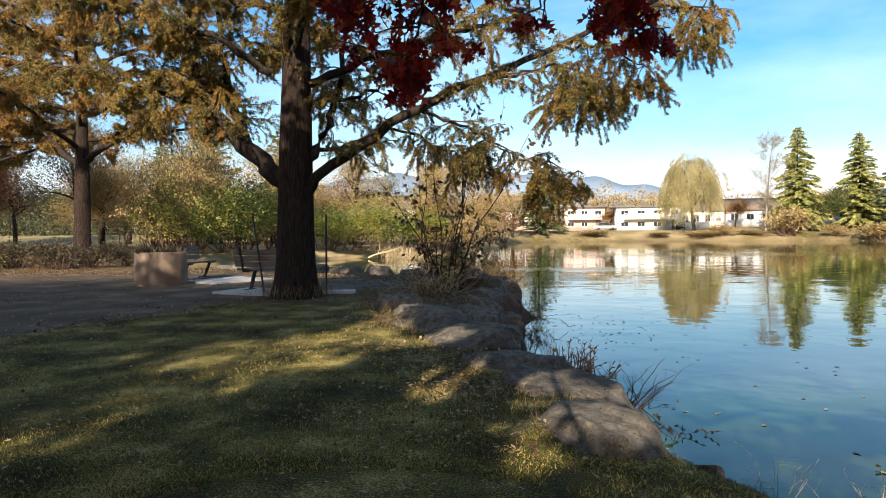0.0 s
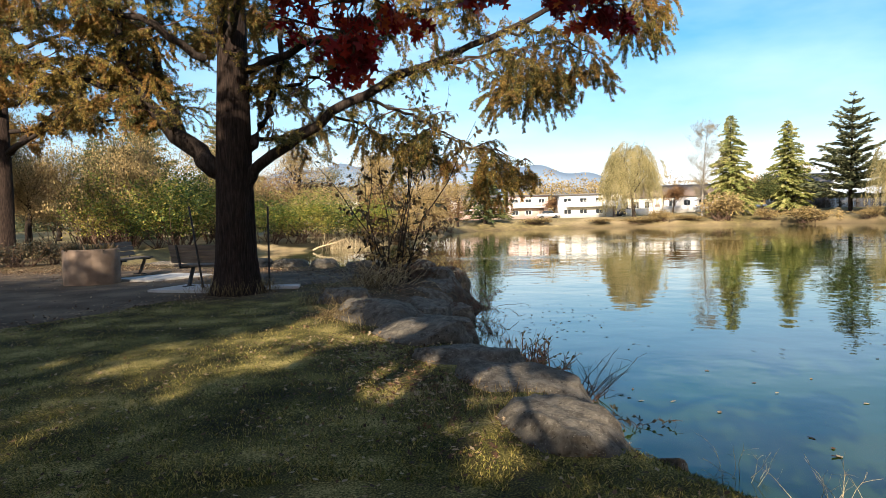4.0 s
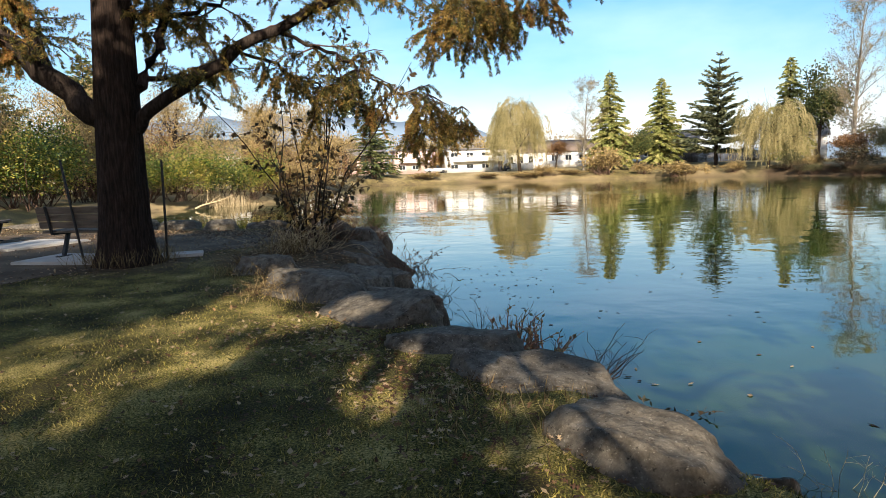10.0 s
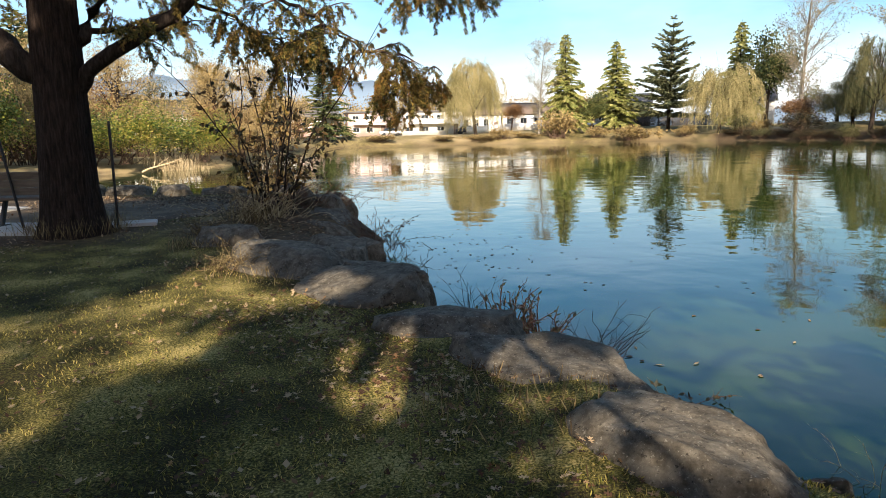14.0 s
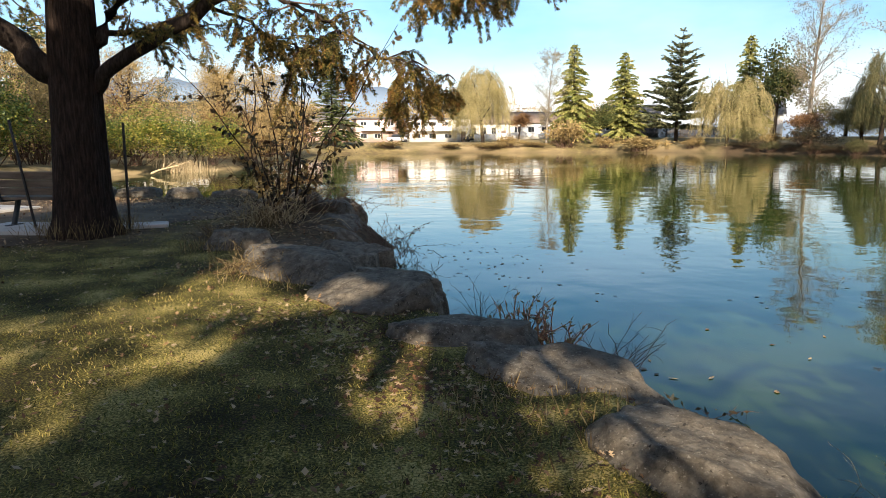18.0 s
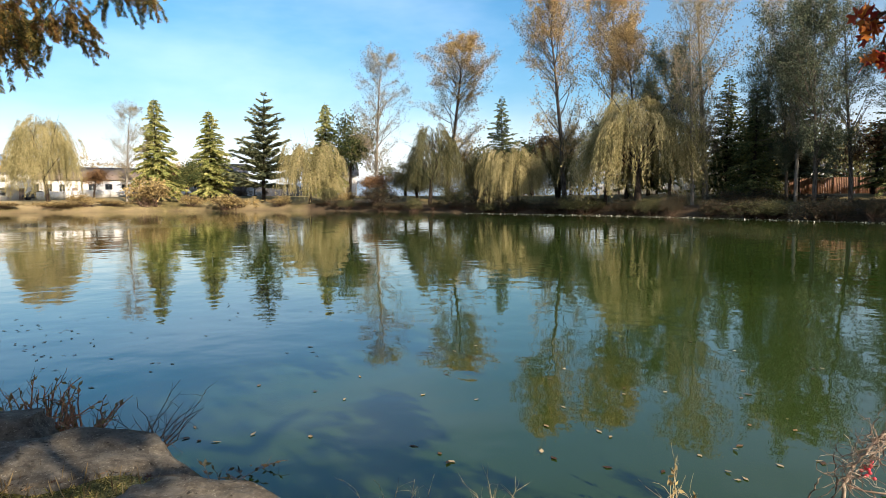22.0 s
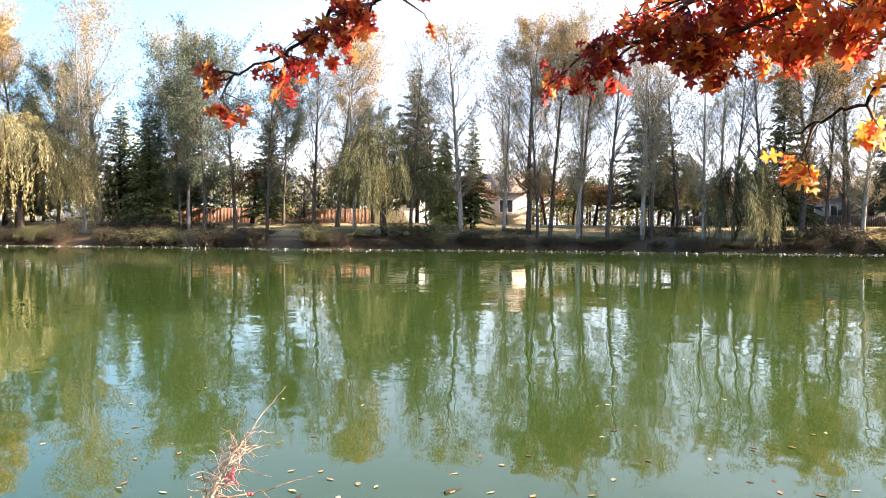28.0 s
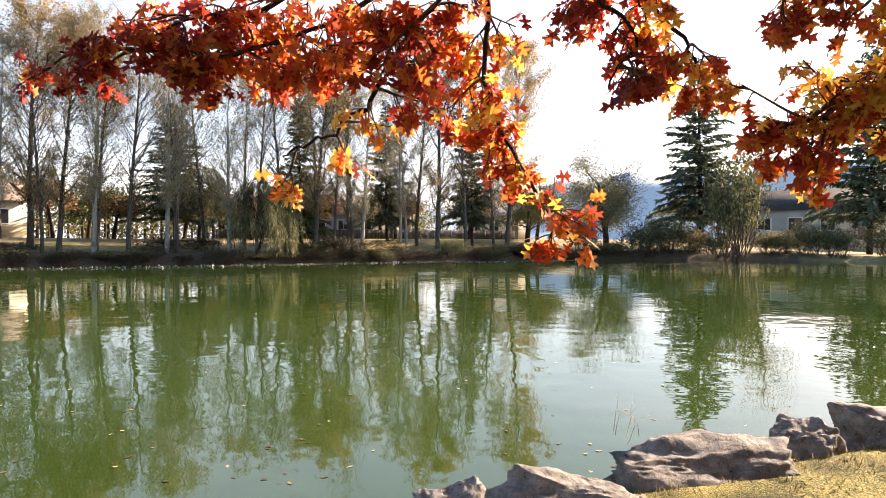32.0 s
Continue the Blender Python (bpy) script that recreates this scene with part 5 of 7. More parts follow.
def oak_leaves(geo, pos, way, size, r):
    """Deeply lobed pointed leaves."""
    half = np.concatenate([OAK, (OAK * [-1, 1])[-2:0:-1]])
    n = len(half)
    k = len(pos)
    way = unit(way)
    side = unit(np.cross(way, r.normal(size=(k, 3))))
    nrm = np.cross(side, way)
    s = size * r.uniform(0.7, 1.2, (k, 1, 1))
    curl = r.uniform(-0.25, 0.35, (k, 1, 1))
    hx, hy = half[None, :, 0:1], half[None, :, 1:2]
    v = pos[:, None] + s * (hx * side[:, None] + hy * way[:, None] + curl * (hx ** 2 * 2 + (hy - 0.5) ** 2 - 0.25) * nrm[:, None])
    c = pos[:, None] + s * (0.5 * way[:, None] - 0.25 * curl * nrm[:, None])
    v = np.concatenate([v, c], 1)
    tri = np.array([(a, (a + 1) % n, n) for a in range(n)])
    geo.add(v.reshape(-1, 3), (tri[None] + (np.arange(k) * (n + 1))[:, None, None]).reshape(-1, 3))


# sun pools wanted on ground and stones; the crowns are cut open for them
POOLS = [(-1.9, 8.5, 1.3, 0.95), (-1.2, 9.3, 0.7, 0.9), (-0.65, 10.6, 0.42, 0.85), (0.56, 7.45, 0.2, 0.45), (0.95, 6.65, 0.17, 0.25), (-2.1, 5.8, 0.45, 0.7), (2.1, 6.35, 0.35, 0.3), (0.6, 9.9, 0.22, 0.25), (1.6, 7.7, 0.22, 0.2), (1.45, 5.55, 0.15, 0.1), (0.1, 9.75, 0.22, 0.25),
         (-8.5, 12.0, 1.6, 0.5), (-7.0, 14.2, 1.4, 0.4), (-9.0, 16.0, 1.8, 0.4), (-7.6, 9.6, 1.2, 0.4),
         (1.15, 8.25, 0.3, 0.3), (-0.35, 12.6, 0.4, 0.35), (2.2, 6.5, 0.25, 0.1), (1.8, 6.55, 0.25, 0.12), (2.25, 7.3, 0.3, 0.12), (0.55, 10.0, 0.2, 0.25)]


def canopy(r, count, mid, radii, base):
    """Leaves of a high unseen crown, left out where sun is wanted (POOLS, shrub, low boughs), none low over the walk.
    """
    s, g = np.array(TO_SUN), Geo()
    for _ in range(count):
        c = mid + unit(r.normal(size=3)) * radii * r.uniform(0.2, 1.0) ** 0.5
        f = c - s * (c[2] + 0.1) / s[2]
        far = np.hypot(c[0] - 0.8, c[1] - 2.8)
        if c[2] < 3.2 or (c[2] < 2.6 + far * 0.42 and (c[1] > -2.5 or c[0] > 1.5)):
            continue
        # leaves dropped to let sun reach the crown over the path and the shrub on the spit
        side = c[0] + (15 - c[1]) * s[0] / s[1]
        if c[2] - (14 - c[1]) * s[2] / -s[1] > 2.2 and abs(c[0]) < 9 and r.random() < (0.72 if side > -1.8 else 0.5):
            continue
        if -1.6 < side < 3.0 and c[2] - (15 - c[1]) * s[2] / -s[1] > 0.9 and r.random() < 0.9:
            continue
        lo = c - s * (c[2] - 2.5) / s[2]
        if (1.9 if lo[1] > -0.6 else 1.0) < lo[0] < 5 and -1.8 < lo[1] < 4.4 and r.random() < 0.94:
            continue
        if any(((f[0] - px) / (rx + min(0.45, 0.12 + rx * 0.6))) ** 2 + ((f[1] - py) / (ry + min(0.85, 0.3 + ry * 0.7))) ** 2 < 1 for px, py, rx, ry in POOLS) and r.random() < 0.99:
            continue
        q = c + r.normal(size=(10, 3)) * [0.30, 0.30, 0.20]
        fall = q - s * ((q[:, 2] + 0.1) / s[2])[:, None]
        lit = np.zeros(10, bool)
        for px, py, rx, ry in POOLS:
            lit |= ((fall[:, 0] - px) / (rx + 0.1)) ** 2 + ((fall[:, 1] - py) / (ry + 0.25)) ** 2 < 1
        q = q[~lit | (r.random(10) < 0.03)]
        leaves(g, q - base, r.normal(size=(len(q), 3)) + [0, 0, -0.5], 0.21, 0.15, r)
    return g


def oak():
    r = np.random.default_rng(90)
    tx, ty = -0.5, -0.9
    t = thing("oak_tree", pose(tx, ty, at(tx, ty)), "large oak in red and orange autumn leaf", "tree")
    g = Geo()
    stem = bend((0, 0, -0.3), (0.03, 0, 1), 10.5, 9, r, 0.04, 0.05)
    tube(g, stem, [0.42, 0.36, 0.33, 0.30, 0.26, 0.22, 0.17, 0.12, 0.07, 0.02], 14)
    part("trunk", g, M_BARK, t, smooth=True)
    base = np.array([tx, ty, at(tx, ty)])
    # boughs that sweep low over the lawn and the water: way points in the place
    # way points, how many twigs, how far they spread, which leaves
    sweeps = [
        ([(2.83, 0.9, 2.88), (3.19, 1.12, 2.66), (3.44, 1.3, 2.48), (3.62, 1.47, 2.36), (3.79, 1.68, 2.29), (3.92, 1.93, 2.3), (4.03, 2.12, 2.26), (4.09, 2.24, 2.24)], 150, 0.13, "low"),
        ([(3.1, 1.19, 2.82), (3.42, 1.41, 2.66), (3.68, 1.65, 2.52), (3.85, 1.87, 2.51), (3.95, 2.0, 2.49)], 90, 0.12, "low"),
        ([(2.76, 0.96, 2.84), (2.94, 1.0, 2.57), (3.09, 1.08, 2.39), (3.22, 1.17, 2.2), (3.27, 1.22, 2.12)], 110, 0.17, "low"),
        ([(3.22, 1.17, 2.2), (3.3, 1.24, 2.09), (3.38, 1.34, 1.97), (3.43, 1.4, 1.86)], 16, 0.05, "gold"),
        ([(2.78, 0.98, 2.84), (2.87, 0.89, 2.45), (2.89, 0.87, 2.23), (2.85, 0.81, 2.03), (2.78, 0.72, 1.8), (2.7, 0.67, 1.65), (2.62, 0.64, 1.54), (2.58, 0.62, 1.48)], 85, 0.065, "gold"),
        ([(2.47, 0.8, 2.78), (2.45, 0.64, 2.51), (2.39, 0.53, 2.36), (2.37, 0.48, 2.25), (2.5, 0.54, 2.17)], 48, 0.09, "low"),
        ([(2.46, 0.63, 2.75), (2.33, 0.42, 2.51), (2.22, 0.28, 2.32), (2.17, 0.21, 2.18), (2.17, 0.19, 2.1)], 50, 0.05, "gold"),
        ([(2.13, 0.31, 2.8), (1.98, 0.12, 2.6), (1.85, 0.01, 2.47), (1.65, -0.07, 2.42), (1.48, -0.12, 2.4)], 55, 0.07, "low"),
        ([(1.32, -0.3, 2.35), (1.51, -0.24, 2.2), (1.64, -0.18, 2.07), (1.8, -0.1, 1.96), (1.92, -0.01, 1.92)], 190, 0.13, "gold"),
        ([(4.05, 3.2, 2.86), (4.14, 3.43, 2.65), (4.18, 3.64, 2.48), (4.21, 3.81, 2.37), (4.2, 4.0, 2.30), (4.17, 4.14, 2.28)], 40, 0.03, "low"),
        ([(4.05, 3.2, 2.86), (4.14, 3.23, 2.65), (4.17, 3.32, 2.54), (4.19, 3.43, 2.47), (4.19, 3.52, 2.43)], 36, 0.06, "low"),
        ([(0.94, 5.11, 2.97), (0.86, 5.2, 2.69), (0.76, 5.26, 2.48), (0.69, 5.29, 2.35)], 120, 0.16, "red"),
        ([(0.56, 5.06, 2.91), (0.54, 5.14, 2.74), (0.49, 5.18, 2.6)], 50, 0.11, "red"),
        ([(1.69, 5.15, 2.97), (1.88, 5.22, 2.77), (2.04, 5.27, 2.58), (2.08, 5.3, 2.48)], 55, 0.09, "red"),
        ([(1.69, 5.15, 2.97), (1.57, 5.25, 2.76), (1.54, 5.31, 2.62)], 26, 0.06, "red"),
    ]
    # heavy boughs from the trunk to where the sweeps hang
    for way in ([(tx, ty, 3.2), (0.6, -0.3, 3.9), (1.5, 0.2, 3.7), (2.13, 0.31, 3.0), (2.47, 0.8, 2.92), (2.8, 0.98, 2.95), (3.1, 1.19, 2.9)], [(tx, ty, 3.8), (0.3, 1.2, 4.9), (1.0, 3.4, 4.6), (0.94, 4.6, 3.6), (0.94, 5.11, 2.97), (0.56, 5.06, 2.91)],
                [(1.0, 3.4, 4.6), (1.6, 4.6, 3.7), (1.69, 5.15, 2.97)], [(1.5, 0.2, 3.7), (2.9, 1.6, 3.9), (3.8, 2.6, 3.4), (4.05, 3.2, 2.86)], [(0.6, -0.3, 3.9), (0.95, -0.5, 3.1), (1.32, -0.3, 2.35)]):
        lg = Geo()
        fine, _ = along(np.array(way, float) - base, np.linspace(0, 1, 20))
        fine[1:-1] = (fine[:-2] + fine[1:-1] * 2 + fine[2:]) / 4
        tube(lg, fine, np.linspace(0.09 if len(way) > 5 else 0.04, 0.022, 20), 8)
        part("limb", lg, M_BARK, t, smooth=True)
    r = np.random.default_rng(91)
    tw, lf, red, gold = Geo(), Geo(), Geo(), Geo()
    kinds = {"low": (lf, 0.094), "gold": (gold, 0.094), "red": (red, 0.108)}
    for way, count, reach, kind in sweeps:
        lg = Geo()
        pts = np.array(way) - base
        fine, _ = along(pts, np.linspace(0, 1, 22))
        fine[1:-1] = (fine[:-2] + fine[1:-1] * 2 + fine[2:]) / 4
        fine[2:] += np.cumsum(r.normal(size=(20, 3)) * 0.012, 0)
        tube(lg, fine, np.linspace(0.013, 0.004, 22), 7)
        part("limb", lg, M_BARK, t, smooth=True)
        spur = None
        target, leaf_size = kinds[kind]
        for _ in range(count):
            u = r.uniform(0.12, 0.95)
            p, d = along(fine, [u])
            if _ % 5 == 0 or spur is None:
                spur = bend(p[0], d[0] * 0.2 + r.normal(size=3) * [0.8, 0.8, 0.45] + [0, 0, -0.12], (reach + 0.06) * r.uniform(0.6, 1.9), 5, r, 0.16, -0.06)
                tube(tw, spur, np.linspace(0.008, 0.003, 6), 4)
            p, d = along(spur, [r.uniform(0.3, 1.0)])
            s = bend(p[0], d[0] * 0.6 + r.normal(size=3) * [0.7, 0.7, 0.5] + [0, 0, -0.1], r.uniform(0.06, 0.15), 3, r, 0.2, -0.10)
            tube(tw, s, np.linspace(0.004, 0.002, 4), 3)
            k = r.integers(3, 7)
            q, dd = along(s, r.uniform(0.4, 1, k))
            oak_leaves(target, q, dd * 0.5 + r.normal(size=(k, 3)) * [0.7, 0.7, 0.4] + [0, 0, -0.75], leaf_size, r)
    r = np.random.default_rng(92)
    # high crown out of view, shaped to cast the shade on the lawn
    up = canopy(r, 7600, np.array([-0.4, -0.6, 7.0]), np.array([6.6, 6.2, 4.4]), base)
    for _ in range(26):
        p, _ = along(stem, [r.uniform(0.3, 0.95)])
        a = r.uniform(0, 6.28)
        b = bend(p[0], (np.cos(a), np.sin(a), 0.6), r.uniform(2.5, 5.5), 6, r, 0.12, 0.0)
        tube(tw, b, np.linspace(0.04, 0.01, 7), 5)
    part("twig_work", tw, M_TWIG, t)
    part("low_leaves", lf, L_OAK, t, "red and orange lobed leaves")
    part("turning_leaves", gold, L_OAK_GOLD, t, "orange and yellow lobed leaves")
    part("shaded_leaves", red, L_OAK_RED, t, "crimson lobed leaves")
    part("crown", up, L_OAK, t)
    # a second oak farther back, out of view, added to shade lawn and path
    bx, by = -5.2, -8.0
    base = np.array([bx, by, at(bx, by)])
    t = thing("oak_tree", pose(bx, by, at(bx, by)), "tall russet oak farther back, unseen, added to shade the lawn", "tree")
    g = Geo()
    stem = bend((0, 0, -0.3), (0.03, 0, 1), 11.5, 9, r, 0.04, 0.05)
    tube(g, stem, [0.42, 0.36, 0.33, 0.30, 0.26, 0.22, 0.17, 0.12, 0.07, 0.02], 14)
    for _ in range(22):
        p, _ = along(stem, [r.uniform(0.3, 0.95)])
        a = r.uniform(0, 6.28)
        tube(g, bend(p[0], (np.cos(a), np.sin(a), 0.6), r.uniform(2.5, 5), 6, r, 0.12, 0.0), np.linspace(0.045, 0.01, 7), 5)
    part("trunk", g, M_BARK, t, smooth=True)
    part("crown", canopy(r, 9800, np.array([-4.0, -7.2, 7.0]), np.array([6.0, 6.0, 5.6]), base), L_OAK, t)


oak()

# ---- shrub on the spit, bank plants ----


def spit_shrub():
    r = np.random.default_rng(70)
    x, y = -0.45, 15.9
    t = thing("shrub", on(x, y), "tall half-bare shrub with withered dark leaves on the spit", "shrub")
    st, lf, dry = Geo(), Geo(), Geo()
    for k in range(14):
        a = r.uniform(0, 6.28)
        tall = r.uniform(3.4, 4.3) if k < 7 else r.uniform(1.4, 3.2)
        out = 0.10 if k < 4 else r.uniform(0.15, 0.6)
        s = bend((r.normal() * 0.2, r.normal() * 0.2, -0.1), (np.cos(a) * out, np.sin(a) * out, 1), tall, 8, r, 0.13, 0.0)
        tube(st, s, np.linspace(0.020, 0.004, 9), 5)
        for q in range(13):
            p, d = along(s, [r.uniform(0.15, 1)])
            b = bend(p[0], d[0] * 0.7 + r.normal(size=3) * [0.8, 0.8, 0.5], r.uniform(0.25, 0.8), 4, r, 0.22, -0.03)
            tube(st, b, np.linspace(0.007, 0.002, 5), 3)
            for _ in range(3):
                p2, d2 = along(b, [r.uniform(0.3, 1)])
                tube(st, bend(p2[0], d2[0] + r.normal(size=3) * 0.7, r.uniform(0.1, 0.3), 3, r, 0.2), np.linspace(0.003, 0.0012, 4), 3)
            n = r.integers(3, 9)
            pp, dd = along(b, r.uniform(0.15, 1, n))
            leaves(dry if p[0][2] < 2.4 and r.random() < 0.5 else lf, pp, dd * 0.4 + r.normal(size=(n, 3)) * 0.6 + [0, 0, -0.7], 0.12, 0.07, r)
    part("stem_mass", st, M_BARK, t)
    part("foliage", lf, L_SHRUB, t)
    part("dry_foliage", dry, L_SHRUB_DRY, t, "rusty withered leaves")
    # tangle of low stems round its foot
    for k, (bx, by, lab) in enumerate([(0.0, 16.4, "brown tangle of dead stems below the shrub"), (1.1, 14.4, "brown tangle of dead stems over the water"), (0.5, 17.4, "brown tangle of dead stems below the shrub"), (-0.6, 14.9, "tuft of tall dry grass"), (-0.62, 11.0, "low tuft of dry grass beside a boulder"), (-1.25, 13.35, "low tuft of dry grass beside a boulder")]):
        g = Geo()
        for _ in range(95):
            a = r.uniform(0, 6.28)
            s = bend((r.normal() * 0.3, r.normal() * 0.3, 0), (np.cos(a) * 0.8, np.sin(a) * 0.8, 1), r.uniform(0.3, 0.9), 5, r, 0.25, -0.1)
            tube(g, s, np.linspace(0.006, 0.002, 6), 3)
            n = 5
            pp, dd = along(s, r.uniform(0.3, 1, n))
            leaves(g, pp, dd + r.normal(size=(n, 3)) * 0.7, 0.05, 0.02, r)
        w = thing("weed_tangle", pose(bx, by, max(at(bx, by), WATER_Z) + 0.05), lab, "plant", "dry bank plants", "stuff")
        part("stem_mass", g, M_TUFT if "low" in lab.split() else M_DRY if "grass" in lab else M_TWIG, w)
        if "low" in lab.split():
            w.scale = (0.55, 0.55, 0.5)


spit_shrub()


def bank_plants():
    r = np.random.default_rng(71)

    def clump(x, y, z, n, tall, spread, material, lab, leafm=None, w=0.005, name="bank_plant"):
        t = thing(name, pose(x, y, z), lab, "plant", "plants at the water's edge")
        g, lf = Geo(), Geo()
        for _ in range(n):
            a = r.uniform(0, 6.28)
            s = bend((r.normal() * 0.09, r.normal() * 0.09, -0.05), (np.cos(a) * spread, np.sin(a) * spread, 1), tall * r.uniform(0.45, 1.1), 6, r, 0.2, -0.03)
            tube(g, s, np.linspace(w * 1.4, w * 0.4, 7), 4)
            for _ in range(2):
                p, d = along(s, [r.uniform(0.4, 0.95)])
                b = bend(p[0], d[0] + r.normal(size=3) * 0.7, tall * 0.3, 3, r, 0.2)
                tube(g, b, np.linspace(w * 0.6, w * 0.25, 4), 3)
            if leafm:
                k = 5
                p, d = along(s, r.uniform(0.4, 1, k))
                leaves(lf, p, d + r.normal(size=(k, 3)) * 0.8, 0.05, 0.026, r)
        tagged(part("stem_mass", g, material, t), kind="stuff")
        if leafm:
            part("leaves", lf, leafm, t)
        return t

    clump(1.95, 9.0, -0.35, 26, 0.45, 0.45, M_STEM_RED, "cut reddish stems with a few pale leaves between the rocks", L_TAN, 0.007)
    clump(2.1, 8.75, -0.4, 24, 0.42, 0.5, M_STEM_RED, "cut reddish stems with a few pale leaves between the rocks", L_TAN, 0.007)
    clump(2.5, 8.4, -0.5, 34, 0.6, 1.1, M_TWIG, "dark tangled twigs leaning over the water", None, 0.004)
    clump(1.75, 9.9, -0.5, 16, 0.55, 0.5, M_TWIG, "thin dark weeds between the rocks", None, 0.003)
    clump(2.8, 7.5, -0.55, 9, 0.28, 0.7, M_TWIG, "thin dark weeds beside a rock", L_SHRUB, 0.003)
    clump(3.2, 6.3, -0.55, 12, 0.35, 0.7, M_DRY, "thin dry weeds at the water's edge", None, 0.002)
    clump(3.6, 5.9, -0.55, 10, 0.35, 0.8, M_DRY, "thin dry weeds at the water's edge", None, 0.002)
    clump(1.6, 12.6, -0.55, 24, 0.45, 0.9, M_TWIG, "dark tangled twigs leaning over the water", None, 0.004)
    # dead branch with berries that stands up from the bank
    t = thing("dead_branch", pose(4.58, 4.24, -0.5), "grey-brown dead branch with tangled fibres and red berries", "branch")
    g = Geo()
    # each stem: (sideways, up) along the bank, first and last radius
    stems = [([(-0.001, -0.055), (-0.009, 0.226), (-0.016, 0.403), (0.028, 0.521), (0.102, 0.639), (0.146, 0.698)], 0.013, 0.006),
             ([(0.102, 0.654), (0.176, 0.742), (0.264, 0.86), (0.39, 1.001)], 0.006, 0.002),
             ([(0.087, 0.683), (0.109, 0.787), (0.166, 0.897)], 0.004, 0.0015),
             ([(0.176, 0.757), (0.264, 0.757), (0.331, 0.742)], 0.003, 0.001),
             ([(0.102, 0.602), (0.205, 0.654), (0.294, 0.676), (0.397, 0.688)], 0.005, 0.0015),
             ([(0.117, 0.573), (0.205, 0.521), (0.309, 0.472)], 0.004, 0.0015),
             ([(-0.001, 0.403), (0.176, 0.385), (0.323, 0.41), (0.441, 0.44), (0.56, 0.452)], 0.006, 0.002),
             ([(0.264, 0.403), (0.309, 0.351)], 0.003, 0.001),
             ([(-0.06, 0.654), (-0.071, 0.55), (-0.057, 0.447), (-0.053, 0.344), (-0.134, 0.226), (-0.193, -0.01)], 0.002, 0.006),
             ([(-0.119, 0.432), (-0.171, 0.329), (-0.237, 0.152), (-0.267, -0.01)], 0.004, 0.007),
             ([(-0.208, 0.226), (-0.282, 0.218), (-0.355, 0.182)], 0.006, 0.003),
             ([(-0.06, 0.314), (-0.178, 0.167), (-0.208, -0.01)], 0.004, 0.006),
             ([(0.102, 0.403), (0.146, 0.314), (0.168, 0.167), (0.161, -0.01)], 0.003, 0.005),
             ([(-0.193, 0.226), (-0.001, 0.218), (0.176, 0.215), (0.353, 0.215)], 0.003, 0.0012),
             ([(-0.016, 0.314), (0.102, 0.322)], 0.003, 0.001),
             ([(-0.119, 0.44), (-0.016, 0.418)], 0.005, 0.003)]
    for q, (way, ra, rb) in enumerate(stems):
        pts = np.array([(0.336 * a + r.normal() * 0.02, -0.942 * a, z) for a, z in way])
        fine, _ = along(pts, np.linspace(0, 1, 4 * len(pts)))
        fine[1:-1] = (fine[:-2] + fine[1:-1] * 2 + fine[2:]) / 4 + r.normal(size=(len(fine) - 2, 3)) * 0.004
        tube(g, fine, np.linspace(ra, rb, len(fine)), 5)
        if q == 0:
            s = fine
    part("stem_mass", g, M_DEAD, t)
    g = Geo()
    for _ in range(120):
        p, d = along(s, [r.uniform(0.42, 1)])
        b = bend(p[0] + r.normal(size=3) * 0.022, d[0] * 0.5 + r.normal(size=3) * 0.8 + [0, 0, -0.4], r.uniform(0.08, 0.24), 5, r, 0.45)
        tube(g, b, np.linspace(0.003, 0.001, 6), 3)
    part("fibre_tangle", g, M_DEAD, t, "tangled pinkish-grey fibres")
    for k, (a, z) in enumerate([(0.073, 0.462), (0.099, 0.503), (0.191, 0.406), (-0.053, 0.285)] * 6):
        if k % 4 > 1 and k > 9:
            continue
        bm = bmesh.new()
        bmesh.ops.create_icosphere(bm, subdivisions=2, radius=0.010)
        b = bm_part("berry", bm, M_BERRY, t, "", True)
        b.location = Vector((0.336 * a, -0.942 * a, z)) + Vector(r.normal(size=3) * [0.012, 0.018, 0.024])
    clump(4.2, 5.0, -0.5, 9, 0.55, 0.4, M_DRY, "tall thin dry stalks at the water's edge", L_TAN, 0.0025)
    clump(4.75, 3.7, -0.55, 12, 0.35, 0.8, M_TWIG, "low leafy weeds at the water's edge", L_SHRUB, 0.003)
    clump(4.1, -1.9, -0.15, 5, 0.45, 0.3, M_DRY, "a few thin green stalks behind the stones", None, 0.0025)
    # twig that floats
    g = Geo()
    tube(g, bend((0, 0, 0), (1, 0.1, 0.0), 0.65, 8, r, 0.12), np.linspace(0.012, 0.004, 9), 5)
    ob = part("floating_stick", g, M_BARK)
    ob.matrix_basis = pose(5.75, 2.9, WATER_Z + 0.008, 0, 0, -62)
    tagged(ob, "dark stick floating on the pond", "stick")


bank_plants()


